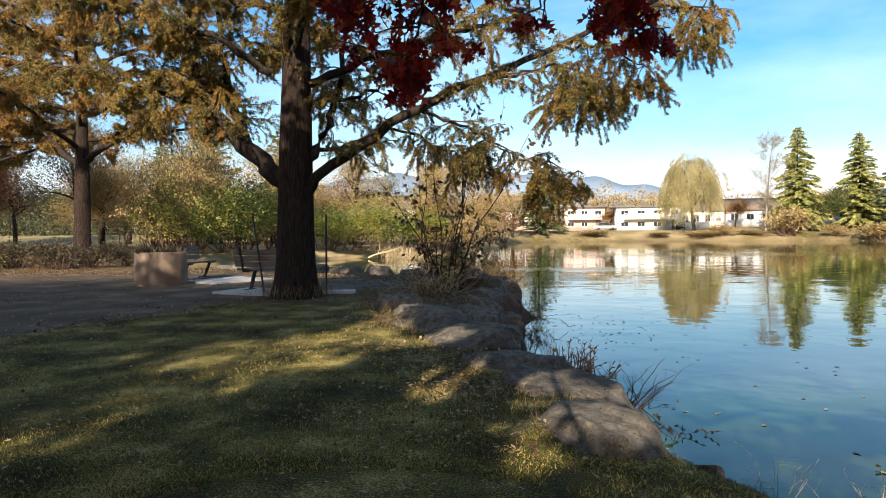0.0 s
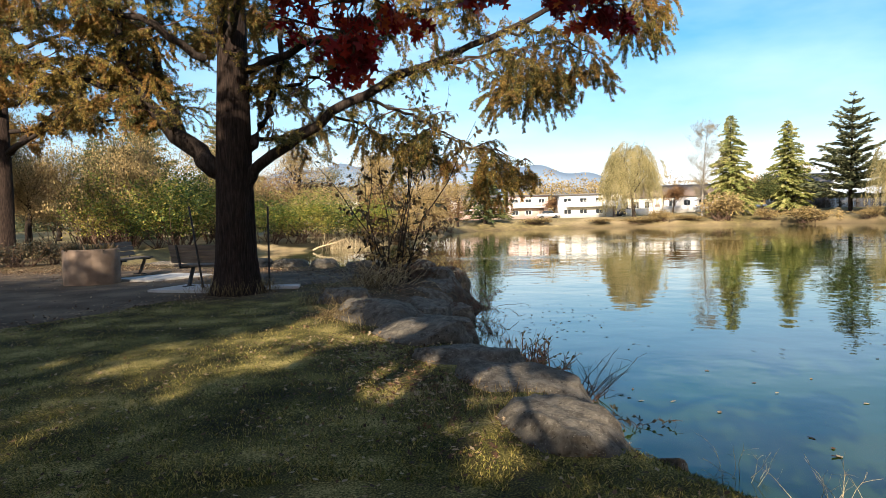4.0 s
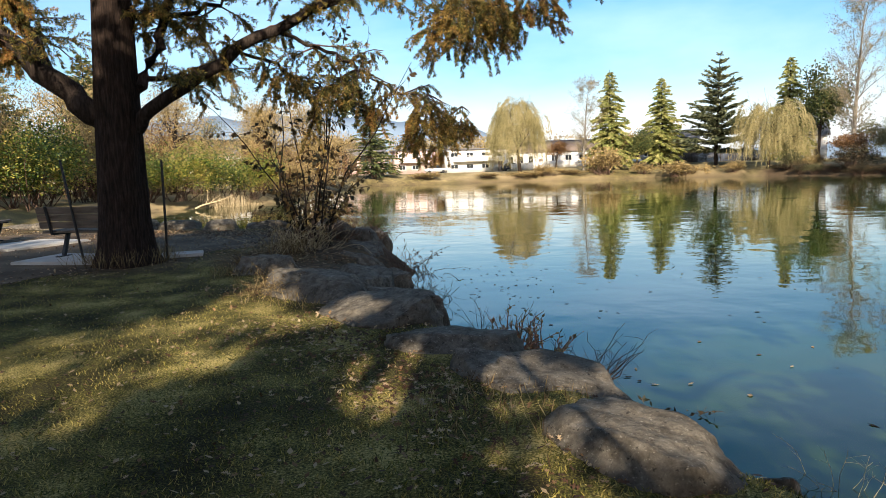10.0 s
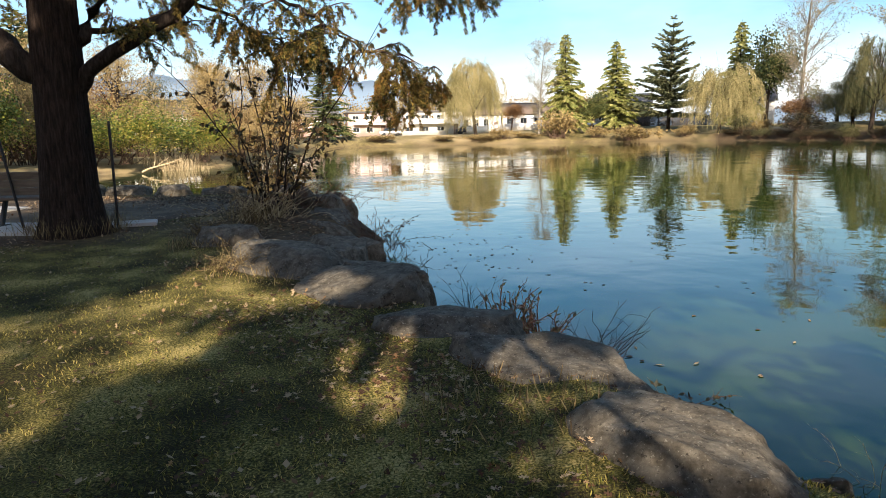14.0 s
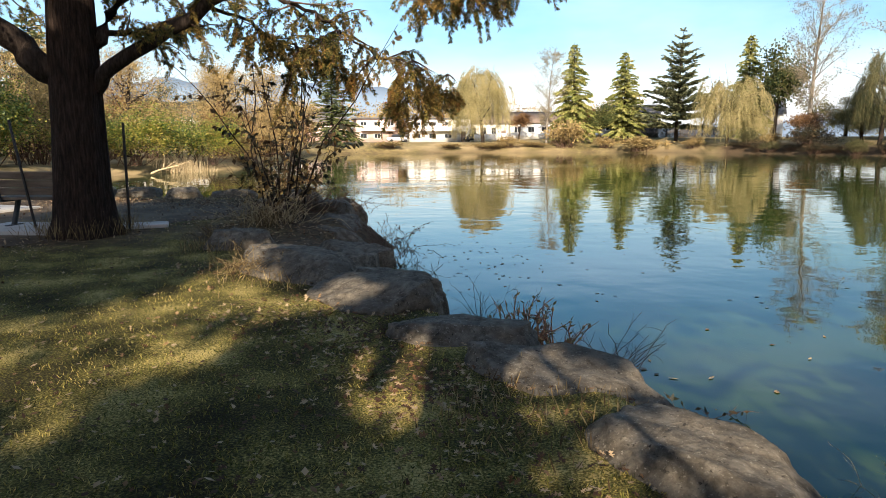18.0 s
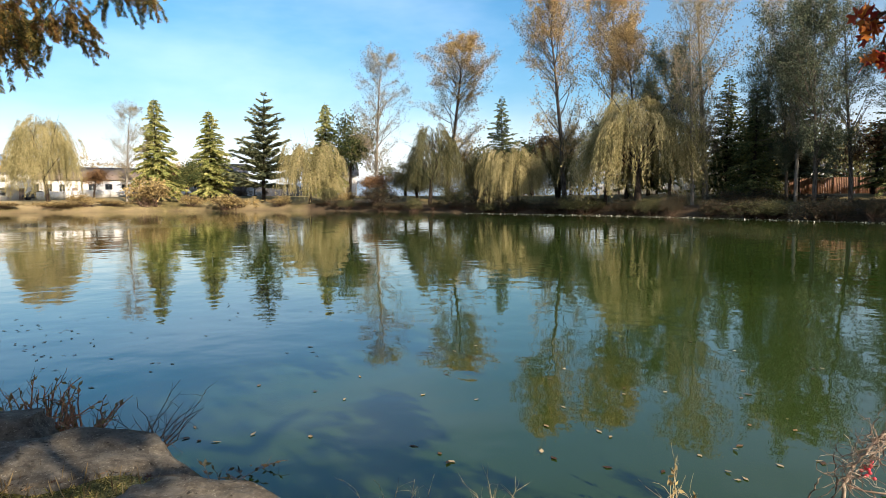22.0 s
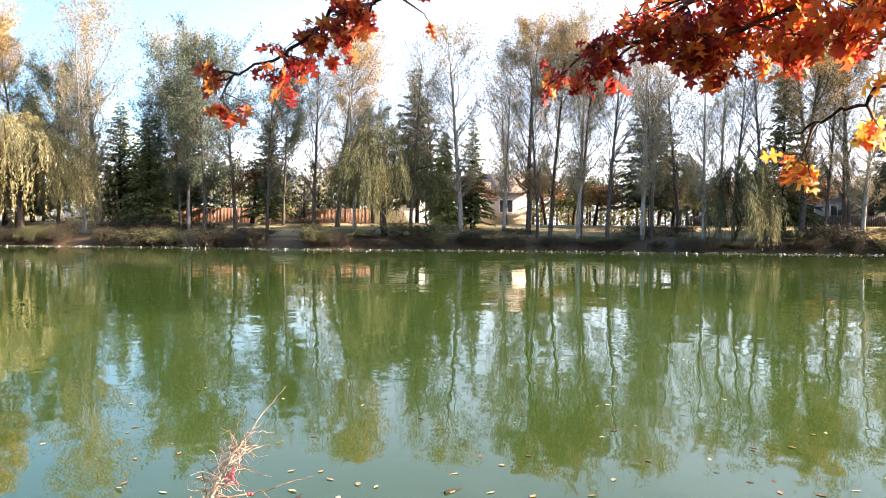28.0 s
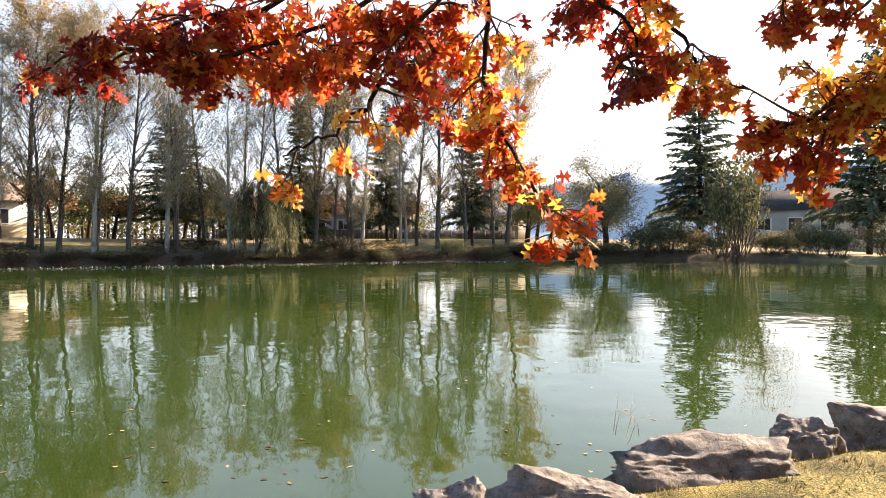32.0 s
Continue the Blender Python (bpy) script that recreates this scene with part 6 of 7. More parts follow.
def inlet_bank():
    """Bushes, reeds and a fallen log on the bank of the inlet."""
    r = np.random.default_rng(73)
    a = bush(4, 7, 81, L_IVY, "ivy-green bush mass on the inlet's bank", n=16000, size=0.12)
    put(a, True, [(-17.5, 40.5, 4.1, 8.5), (-12.5, 47.5, 3.0, 8), (-23, 46, 4.4, 8), (-8.5, 51.5, 2.7, 6.5)], 4, 7, r)
    b = bush(4, 6, 82, L_TAN, "tan autumn thicket on the inlet's bank", n=13000, size=0.10)
    put(b, True, [(-21.8, 42.5, 7.2, 6.5), (-16.2, 46.5, 6.0, 6), (-5.8, 56.5, 2.6, 6), (-13, 56, 4.5, 8), (-20, 55, 6, 8), (-6, 66, 5, 8), (-9, 75, 5.5, 8), (-28, 50, 5.5, 8)], 4, 6, r)
    c = bush(3.4, 5, 83, L_BROWN, "russet thicket behind the inlet", n=9000, size=0.1)
    put(c, True, [(-7, 60, 3.6, 6), (-16, 62, 6, 7), (-5, 82, 5, 7), (-3.5, 92, 4, 7)], 3.4, 5, r)
    d = round_tree(9, 6, 84, L_TAN, "slim half-bare tan tree behind the inlet", clumps=110, per=70, size=0.11)
    put(d, True, [(-14.5, 60, 11, 7), (-8, 64, 10, 6), (-22, 60, 12, 8), (-5.5, 76, 12, 7), (-30, 58, 11, 8), (-11, 84, 13, 8), (-2, 104, 9, 6)], 9, 6, r)
    e = Geo()
    for _ in range(420):
        x, y = -8.4 + r.normal() * 0.9, 49.2 + r.normal() * 0.5
        s = bend((x, y, at(x, y) - 0.1), (r.normal() * 0.15, r.normal() * 0.15, 1), r.uniform(0.6, 1.2), 3, r, 0.08)
        tube(e, s, np.linspace(0.02, 0.006, 4), 3)
    tagged(part("reeds", e, M_DRY), "pale dry reeds at the inlet", "reeds", kind="stuff")
    t = thing("fallen_branch", pose(-9.6, 45.6, -0.45), "bleached fallen branch at the inlet's edge", "branch")
    g = Geo()
    s = bend((0, 0, 0), (0.8, -0.2, 0.45), 2.4, 6, r, 0.12)
    tube(g, s, np.linspace(0.07, 0.02, 7), 6)
    for _ in range(4):
        p, d = along(s, [r.uniform(0.3, 0.9)])
        tube(g, bend(p[0], d[0] + r.normal(size=3) * 0.6, 0.9, 4, r, 0.15), np.linspace(0.03, 0.01, 5), 4)
    part("wood", g, M_DRY, t)
    for k in range(2):
        g = Geo()
        x, y = -5.7 + k * 0.8, 57.3
        tube(g, [(0, 0, -0.3), (0, 0, 1.4)], [0.10, 0.09], 7)
        ob = part("post", g, M_DRY)
        ob.matrix_basis = on(x, y)
        tagged(ob, "pale wooden post on the inlet's bank", "post", "posts at the inlet")


inlet_bank()


def left_side():
    """Hedge bed, far lawn trees and hedges on the land side."""
    r = np.random.default_rng(74)
    a = bush(1.3, 3.4, 85, L_SHRUB, "low dark hedge shrub in the leaf-covered bed", n=3600, size=0.1, group="shrubs in the bed")
    put(a, True, [(-15.4, 24.4, 0.95, 2.8), (-17.6, 24.6, 1.0, 2.8), (-14.2, 26.0, 0.8, 1.8), (-19.4, 25.4, 0.95, 2.4)], 1.3, 3.4, r)
    b = bush(1.5, 3, 86, L_IVY, "yellow-green shrub in the bed", n=3000, size=0.1, group="shrubs in the bed")
    put(b, True, [(-20.6, 22.9, 1.15, 2.6), (-19.2, 23.6, 1.0, 2.2)], 1.5, 3, r)
    c = round_tree(10, 8, 87, L_BROWN, "reddish-brown autumn park tree", clumps=210, per=90, size=0.11)
    put(c, True, [(-34, 40, 11, 7), (-36, 56, 9, 6), (-52, 60, 11, 8)], 10, 8, r)
    c2 = round_tree(9, 6, 187, L_RED, "thin maroon park tree losing its leaves", clumps=90, per=70, size=0.12)
    put(c2, True, [(-43, 52, 9, 6), (-30, 66, 8, 6), (-60, 66, 10, 7)], 9, 6, r)
    c3 = round_tree(9, 7, 188, L_POP_GOLD, "yellow-green park tree half turned", clumps=260, per=90, size=0.13)
    put(c3, True, [(-62, 53, 22, 15), (-46, 44, 10, 8), (-39, 60, 8, 7), (-30, 47, 7, 5), (-70, 52, 11, 9)], 9, 7, r)
    d = round_tree(10, 8, 88, L_OLIVE, "olive-brown half-bare park tree", clumps=160, per=80, size=0.13)
    put(d, True, [(-40, 66, 11, 9), (-58, 72, 12, 9), (-26, 82, 9, 8), (-20, 92, 10, 9), (-66, 58, 11, 9), (-14, 100, 10, 9), (-42, 38, 14, 9), (-50, 50, 15, 10), (-31, 46, 12, 7), (-27, 55, 12, 8), (-57, 42, 16, 11)], 10, 8, r)
    e = willow(7, 8, 89, L_WILLOW, "yellow weeping willow beyond the lawn", low=0.3)
    put(e, True, [(-38, 76, 7.5, 9), (-44, 84, 7, 8)], 7, 8, r)
    f = conifer(12, 7, 90, L_CON, "dark green conifer beyond the lawn")
    put(f, True, [(-29, 62, 12, 8), (-24.5, 70, 13, 8), (-50, 90, 14, 8), (-42, 30, 12, 9)], 12, 7, r)
    g = Geo()
    for _ in range(26000):
        x = r.uniform(-95, -18)
        y = 96 + 0.12 * (x + 40) + r.normal() * 0.5
        z = r.uniform(0, 3.0)
        leaves(g, [(x, y, at(-40, 96) + z)], [r.normal(size=3)], 0.35, 0.25, r) if _ % 4 == 0 else None
    tagged(part("hedge", g, L_CON_DK), "long dark clipped hedge beyond the lawn", "hedge", kind="stuff")
    # behind the camera, unseen; the russet trees are added to shade path and planter
    k = round_tree(13, 10, 96, L_BROWN, "big russet park tree, unseen, added to shade the path", clumps=170, per=60, size=0.3)
    put(k, True, [(-11.5, -3, 13, 9), (-15, -4, 13, 10), (-22, -2, 12, 10), (-9, -15, 14, 11)], 13, 10, r)
    h = conifer(14, 8, 92, L_CON, "dark green conifer across the park")
    put(h, True, [(-22, -18, 13, 8), (-32, -6, 14, 8), (-14, -34, 15, 9), (-40, 8, 13, 8)], 14, 8, r)


left_side()

# ---- park furniture ----


def bench(x, y, turn, label):
    """A park bench: plank seat and back on bent black legs."""
    t = thing("bench", on(x, y, turn, 0.05), label, "bench", "park benches")
    for k in range(4):
        box_part("seat_plank", (0, -0.20 + k * 0.125, 0.44), (1.75, 0.11, 0.045), M_WOOD, t, bevel=0.008)
    for k in range(3):
        box_part("back_plank", (0, 0.27 + 0.03 * k, 0.56 + k * 0.125), (1.75, 0.04, 0.115), M_WOOD, t, bevel=0.008, turn=(-14, 0, 0))
    for sx in (-0.66, 0.66):
        box_part("leg", (sx, -0.05, 0.20), (0.06, 0.07, 0.44), M_IRON, t, bevel=0.008, turn=(22, 0, 0))
        box_part("seat_bar", (sx, 0.0, 0.405), (0.05, 0.56, 0.04), M_IRON, t, bevel=0.006)
        box_part("back_bar", (sx, 0.325, 0.64), (0.05, 0.03, 0.5), M_IRON, t, bevel=0.006, turn=(-14, 0, 0))
        box_part("foot", (sx, 0.03, 0.0), (0.08, 0.34, 0.03), M_IRON, t, bevel=0.006)
    return t


def slab(x, y, w, d, turn, label):
    ob = box_part("concrete_slab", (0, 0, 0.0), (w, d, 0.10), M_SLAB, None, "", 0.01)
    ob.matrix_basis = on(x, y, turn, 0.0)
    return tagged(ob, label, "slab", "bench slabs")


def planter(x, y):
    t = thing("planter", on(x, y), "round exposed-aggregate concrete planter with low dark plants", "planter")
    g = Geo()
    prof = [(0.58, -0.05), (0.61, 0.02), (0.615, 0.80), (0.605, 0.825), (0.54, 0.825), (0.53, 0.72), (0.0, 0.70)]
    n = 32
    ang = np.linspace(0, 2 * np.pi, n, endpoint=False)
    v = np.array([[(q * np.cos(a), q * np.sin(a), z) for a in ang] for q, z in prof]).reshape(-1, 3)
    i, j = np.meshgrid(np.arange(len(prof) - 1), np.arange(n), indexing="ij")
    k = (j + 1) % n
    g.add(v, np.stack([i * n + j, i * n + k, (i + 1) * n + k, (i + 1) * n + j], -1).reshape(-1, 4))
    part("tub", g, M_CONC, t, smooth=False)
    r = np.random.default_rng(75)
    g = Geo()
    for _ in range(600):
        a, q = r.uniform(0, 6.28), 0.52 * r.uniform(0, 1) ** 0.5
        s = np.array([[q * np.cos(a), q * np.sin(a), 0.72]])
        leaves(g, s, r.normal(size=(1, 3)) * [0.6, 0.6, 0.2] + [[0, 0, 0.7]], 0.24, 0.05, r)
    part("plants", g, L_SHRUB, t)
    part("soil", Geo().add([(0.5 * np.cos(a), 0.5 * np.sin(a), 0.735) for a in ang[::4]] + [(0, 0, 0.75)], [(q, (q + 1) % 8, 8) for q in range(8)]), M_SOIL, t)


def sign_post(x, y):
    t = thing("sign_post", on(x, y, 100), "galvanised post with two plain grey sign backs", "sign")
    g = Geo()
    tube(g, [(0, 0, -0.2), (0, 0, 3.32)], [0.03, 0.03], 12)
    part("post", g, M_GALV, t, smooth=True)
    tube2 = Geo()
    tube(tube2, [(0, 0, 0), (0, 0, 0.04)], [0.07, 0.06], 12)
    part("base_plate", tube2, M_GALV, t)
    for z, h, w in ((2.95, 0.76, 0.6), (1.98, 0.52, 0.46)):
        s = box_part("sign_panel", (0.0, 0.045, z), (w, 0.012, h), M_SIGN, t, "plain grey aluminium back", 0.003)
        for dz in (-0.28 * h, 0.28 * h):
            box_part("bracket", (0, 0.015, z + dz), (0.12, 0.05, 0.035), M_GALV, t, "", 0.004)


def stake(x, y, lean, tall, lab):
    g = Geo()
    tube(g, [(0, 0, -0.25), (0, 0, tall * 0.5), (0, 0, tall - 0.02), (0, 0, tall)], [0.022, 0.021, 0.020, 0.012], 8)
    ob = part("stake", g, M_IRON, smooth=True)
    ob.matrix_basis = on(x, y) @ pose(0, 0, 0, 0, lean, 0)
    return tagged(ob, lab, "stake", "stakes by the big tree")


slab(-4.05, 15.0, 2.1, 1.2, 165, "pale concrete slab under a bench")
bench(-4.0, 15.2, 165, "weathered wooden bench with black legs beside the big tree")
slab(-6.6, 18.3, 1.9, 1.5, 60, "pale concrete slab under a bench near the planter")
bench(-7.75, 18.75, 92, "weathered wooden bench on a slab near the planter")
slab(-2.6, 15.1, 0.7, 0.5, 10, "small pale concrete slab beside a stake")
planter(-7.7, 17.0)
sign_post(-4.48, 6.6)
stake(-2.72, 14.66, 0.5, 1.66, "thin black upright stake beside the trunk")
stake(-4.15, 14.9, -8, 1.72, "thin black leaning stake beside the trunk")

# ---- houses on the far banks ----


def house(x, y, turn, w, d, h, roof, wall_m, roof_m, label, storeys=1, chimney=False, wins=4, balcony=False, z=None):
    """A house: walls, pitched or low roof, windows with frames, a door. Its front faces its own -y."""
    t = thing("house", pose(x, y, (at(x, y) if z is None else z) - 0.05, 0, 0, turn), label, "house", "houses beyond the pond")
    g = Geo()
    box(g, (0, 0, h / 2), (w, d, h))
    if roof == "gable":
        rise = d * 0.28
        g.add([(-w / 2, -d / 2, h), (-w / 2, d / 2, h), (-w / 2, 0, h + rise)], [[0, 2, 1]])
        g.add([(w / 2, -d / 2, h), (w / 2, d / 2, h), (w / 2, 0, h + rise)], [[0, 1, 2]])
    elif roof == "front":
        rise = w * 0.26
        g.add([(-w / 2, -d / 2, h), (w / 2, -d / 2, h), (0, -d / 2, h + rise)], [[0, 1, 2]])
        g.add([(-w / 2, d / 2, h), (w / 2, d / 2, h), (0, d / 2, h + rise)], [[0, 2, 1]])
    part("wall", g, wall_m, t)
    g = Geo()
    o, th = 0.45, 0.16
    if roof == "gable":
        for s in (-1, 1):
            k = rise / (d / 2)
            ey = s * (d / 2 + o)
            ez = h - o * k
            v = [(-w / 2 - o, ey, ez), (w / 2 + o, ey, ez), (w / 2 + o, 0, h + rise), (-w / 2 - o, 0, h + rise)]
            v = np.array(v)
            g.add(np.concatenate([v, v + [0, 0, th]]), [[0, 1, 2, 3], [4, 5, 6, 7], [0, 1, 5, 4], [1, 2, 6, 5], [2, 3, 7, 6], [3, 0, 4, 7]])
    elif roof == "front":
        for s in (-1, 1):
            k = rise / (w / 2)
            v = np.array([(s * (w / 2 + o), -d / 2 - o, h - o * k), (s * (w / 2 + o), d / 2 + o, h - o * k), (0, d / 2 + o, h + rise), (0, -d / 2 - o, h + rise)])
            g.add(np.concatenate([v, v + [0, 0, th]]), [[0, 1, 2, 3], [4, 5, 6, 7], [0, 1, 5, 4], [1, 2, 6, 5], [2, 3, 7, 6], [3, 0, 4, 7]])
    else:
        box(g, (0, 0, h + 0.10), (w + 2 * o, d + 2 * o, 0.25))
    rf = part("roof", g, roof_m, t)
    if chimney:
        box_part("chimney", (-w * 0.42, -d / 2 + 0.5, h * 0.62), (0.8, 0.6, h * 1.24), wall_m, t, "", 0.02)
    sh = h / storeys
    for s in range(storeys):
        for k in range(wins):
            wx = -w / 2 + w * (k + 0.5) / wins
            ww, wh = min(1.6, w / wins * 0.45), sh * 0.34
            if s == 0 and k == wins - 1 and wins > 2:
                box_part("door", (wx, -d / 2 - 0.03, 1.02), (0.9, 0.08, 2.04), M_ROOF_BR, t, "", 0.01)
                continue
            wd = box_part("window", (wx, -d / 2 - 0.03, s * sh + sh * 0.55), (ww + 0.2, 0.08, wh + 0.2), M_WHITE, t, "", 0.01)
            for q in (-1, 1):
                box_part("pane", (wx + q * ww / 4, -d / 2 - 0.07, s * sh + sh * 0.55), (ww / 2 - 0.05, 0.03, wh), M_GLASS, wd)
    if balcony:
        b = box_part("balcony", (0, -d / 2 - 0.7, h * 0.5), (w * 0.8, 1.4, 0.15), M_WHITE, t, "", 0.02)
        for k in range(10):
            box_part("baluster", (-w * 0.4 + w * 0.8 * k / 9, -d / 2 - 1.36, h * 0.5 + 0.5), (0.06, 0.06, 0.9), M_WHITE, b)
        box_part("rail", (0, -d / 2 - 1.36, h * 0.5 + 0.98), (w * 0.8, 0.08, 0.06), M_WHITE, b)
    return t


house(11, 143, 2, 8, 8, 4.6, "flat", M_PINK, M_ROOF, "two-storey pinkish house with white trim and flat roof", 2, wins=3, balcony=True)
house(22.7, 137, 0, 12, 8, 4.4, "flat", M_WHITE, M_ROOF, "white two-storey house with flat roof and balcony", 2, wins=4, balcony=True)
house(33, 139, -3, 8, 7, 3.6, "gable", M_WHITE, M_ROOF_BR, "low white house behind the willow", 1, wins=4)
house(43, 138, -6, 11, 7, 3.4, "gable", M_WHITE, M_ROOF_BR, "long low white house with brown roof", 1, wins=4)
house(-9, 153, 6, 10, 8, 4.2, "flat", M_WHITE, M_ROOF, "low white house partly behind the shrubs", 1, wins=4)
house(1, 150, 4, 8, 8, 4.4, "gable", M_PINK, M_ROOF, "low pinkish house with grey roof", 1, wins=3)
house(58, 126, -24, 10, 8, 3.8, "gable", M_GREYWALL, M_ROOF, "grey bungalow behind the cedar", 1, wins=4)
house(74, 112, -30, 9, 8, 4.0, "gable", M_WHITE, M_ROOF, "white house behind green trees", 1, wins=3)
house(88, -6.5, -90, 5.5, 8, 4.2, "gable", M_CREAM, M_ROOF_BR, "cream house with chimney and a big front window", 1, True, 1)
house(86, 6.5, -90, 6, 8, 5.0, "gable", M_WHITE, M_ROOF, "white house with tall window behind the willow", 1, wins=2)
house(83, -35, -104, 9, 9, 3.6, "front", M_GREYWALL, M_ROOF_BR, "grey bungalow with broad gabled roof", 1, wins=3)
house(80, -46, -110, 12, 9, 3.4, "gable", M_GREYWALL, M_ROOF_BR, "long grey bungalow with low brown roof", 1, wins=4)
house(73, -66, -125, 9, 8, 3.4, "gable", M_CREAM, M_ROOF, "low cream house behind the trees", 1, wins=3)
house(38, -93, -170, 15, 9, 4.6, "gable", M_GREYWALL, M_ROOF_DK, "big grey house with steep dark roof", 1, wins=4)
house(106, 40, -75, 7, 8, 4.0, "gable", M_WHITE, M_ROOF, "white house glimpsed between the trees", 1, wins=3)
house(112, 54, -70, 11, 8, 3.4, "gable", M_WHITE, M_ROOF, "long white house glimpsed between the trees", 1, wins=4)
house(102, 22, -85, 8, 8, 4.6, "gable", M_GREYWALL, M_ROOF, "grey house with steep roof among trees", 2, wins=3)
house(-24, 118, 14, 12, 8, 4.2, "gable", M_WHITE, M_ROOF, "white house beyond the lawn", 1, wins=4)
house(-48, 112, 22, 12, 8, 4.0, "gable", M_CREAM, M_ROOF, "cream house beyond the lawn", 1, wins=4)


def fence(x0, y0, x1, y1, h, material, label, step=0.16):
    """Boards between posts."""
    n = int(math.hypot(x1 - x0, y1 - y0) / step)
    turn = math.atan2(y1 - y0, x1 - x0)
    t = thing("fence", pose(x0, y0, at(x0, y0)), label, "fence", "garden fences")
    g = Geo()
    for k in range(n):
        u = (k + 0.5) / n
        x, y = x0 + (x1 - x0) * u, y0 + (y1 - y0) * u
        box(g, (x - x0, y - y0, at(x, y) - at(x0, y0) + h / 2), (step * 0.88, 0.025, h + 0.02 * (k % 3)), turn)
    part("board_wall", g, material, t)
    for k in range(int(n * step / 2.4) + 1):
        u = min(1, k * 2.4 / (n * step))
        x, y = x0 + (x1 - x0) * u, y0 + (y1 - y0) * u
        g = Geo()
        box(g, (x - x0, y - y0, at(x, y) - at(x0, y0) + h / 2), (0.1, 0.1, h + 0.12), turn)
        part("post", g, material, t)


fence(80, 32, 82, 10, 1.7, M_FENCE, "reddish cedar board fence behind the trees")
fence(28, 127, 48, 126, 1.3, M_WHITE, "long white board fence in front of the houses")
fence(52, 121, 70, 114, 1.8, M_DKFENCE, "dark board fence behind the cedar")
fence(76, -26, 64, -62, 1.1, M_DKFENCE, "low dark hedge-like fence by the bungalows")
fence(42, -84, 16, -88, 1.4, M_CREAM, "pale low wall by the grey house")
fence(86, 60, 84, 34, 1.5, M_WHITE, "pale fence glimpsed between the trees")


def car(x, y, turn, paint, label):
    t = thing("car", on(x, y, turn), label, "car", "parked cars")
    bm = bmesh.new()
    bmesh.ops.create_cube(bm, size=1)
    bmesh.ops.scale(bm, vec=(4.3, 1.75, 0.65), verts=bm.verts)
    bmesh.ops.bevel(bm, geom=bm.edges[:], offset=0.18, segments=3, affect="EDGES")
    bmesh.ops.translate(bm, vec=(0, 0, 0.62), verts=bm.verts)
    bm_part("body", bm, paint, t, "", True)
    bm = bmesh.new()
    bmesh.ops.create_cube(bm, size=1)
    for v in bm.verts:
        k = 0.62 if v.co.z > 0 else 1.0
        v.co = Vector((v.co.x * 2.5 * k - 0.15, v.co.y * 1.55 * (0.86 if k < 1 else 1), v.co.z * 0.6 + 1.2))
    bmesh.ops.bevel(bm, geom=bm.edges[:], offset=0.08, segments=2, affect="EDGES")
    bm_part("cabin_glass", bm, M_GLASS, t, "", True)
    for sx in (-1.35, 1.35):
        for sy in (-0.82, 0.82):
            g = Geo()
            tube(g, [(sx, sy - 0.1, 0.32), (sx, sy - 0.099, 0.32), (sx, sy + 0.099, 0.32), (sx, sy + 0.1, 0.32)], [0.02, 0.32, 0.32, 0.02], 16)
            part("wheel", g, M_IRON, t)


car(28.5, 129, 2, M_CAR_D, "dark parked car in front of the white house")
car(14.5, 133, 4, M_CAR_W, "white parked car by the pinkish house")
car(50, 125, -10, M_CAR_W, "white parked van by the fence")


def boat_shed():
    x, y = 22.0, -76.5
    t = thing("garden_shed", on(x, y, -165), "small green metal shed with a dark opening on the bank", "shed")
    g = Geo()
    box(g, (0, 0, 1.0), (3.2, 2.4, 2.0))
    part("wall", g, M_GREEN, t)
    g = Geo()
    box(g, (0, 0, 2.07), (3.6, 2.8, 0.14))
    part("roof", g, M_GREEN, t)
    box_part("door", (0.8, -1.22, 0.9), (0.9, 0.06, 1.8), M_DKFENCE, t)
    for k in range(4):
        box_part("frame_bar", (1.8 + 0.25 * k, -1.3, 0.7), (0.06, 0.06, 1.4), M_WHITE, t)


boat_shed()


def mountains():
    """Far ridges, with the blue of distance haze painted into their colour."""
    r = np.random.default_rng(79)
    rows = ((-8, 2900, 60, 250, 3, "forested mountain ridge painted haze-blue beyond the houses"), (98, 3100, 70, 380, 9, "mountain ridge painted pale haze-blue behind the trees"), (150, 3000, 80, 300, 14, "hazy mountain ridge beyond the far bank"), (40, 3200, 60, 130, 17, "low hazy ridge behind the conifers"))
    for az, far, half, top, seed, lab in rows:
        a = np.radians(np.linspace(az - half / 2, az + half / 2, 160))
        u = np.linspace(0, 1, 160)
        hh = 0
        for o in range(1, 6):
            hh = hh + np.sin(u * 4.1 * 2 ** o / 2 + seed * o * 1.7) * 0.2 / 2.6 ** (o - 1)
        hh = top * (0.8 + hh) * np.sin(np.pi * u) ** 0.6
        g = Geo()
        v = []
        for k, (f, s) in enumerate(((far - 500, 0.0), (far - 250, 0.35), (far - 100, 0.72), (far, 1.0), (far + 300, 0.0))):
            rough = 1 + 0.05 * np.sin(u * 90 + k * 2) * (0 < k < 4)
            v.append(np.stack([np.sin(a) * f, np.cos(a) * f, hh * s * rough - (10 if s == 0 else 0)], 1))
        v = np.array(v)
        i, j = np.meshgrid(np.arange(4), np.arange(159), indexing="ij")
        g.add(v.reshape(-1, 3), np.stack([i * 160 + j, i * 160 + j + 1, (i + 1) * 160 + j + 1, (i + 1) * 160 + j], -1).reshape(-1, 4))
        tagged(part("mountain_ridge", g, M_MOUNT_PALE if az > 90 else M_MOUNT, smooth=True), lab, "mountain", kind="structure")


mountains()

# ---- fallen leaves and grass ----


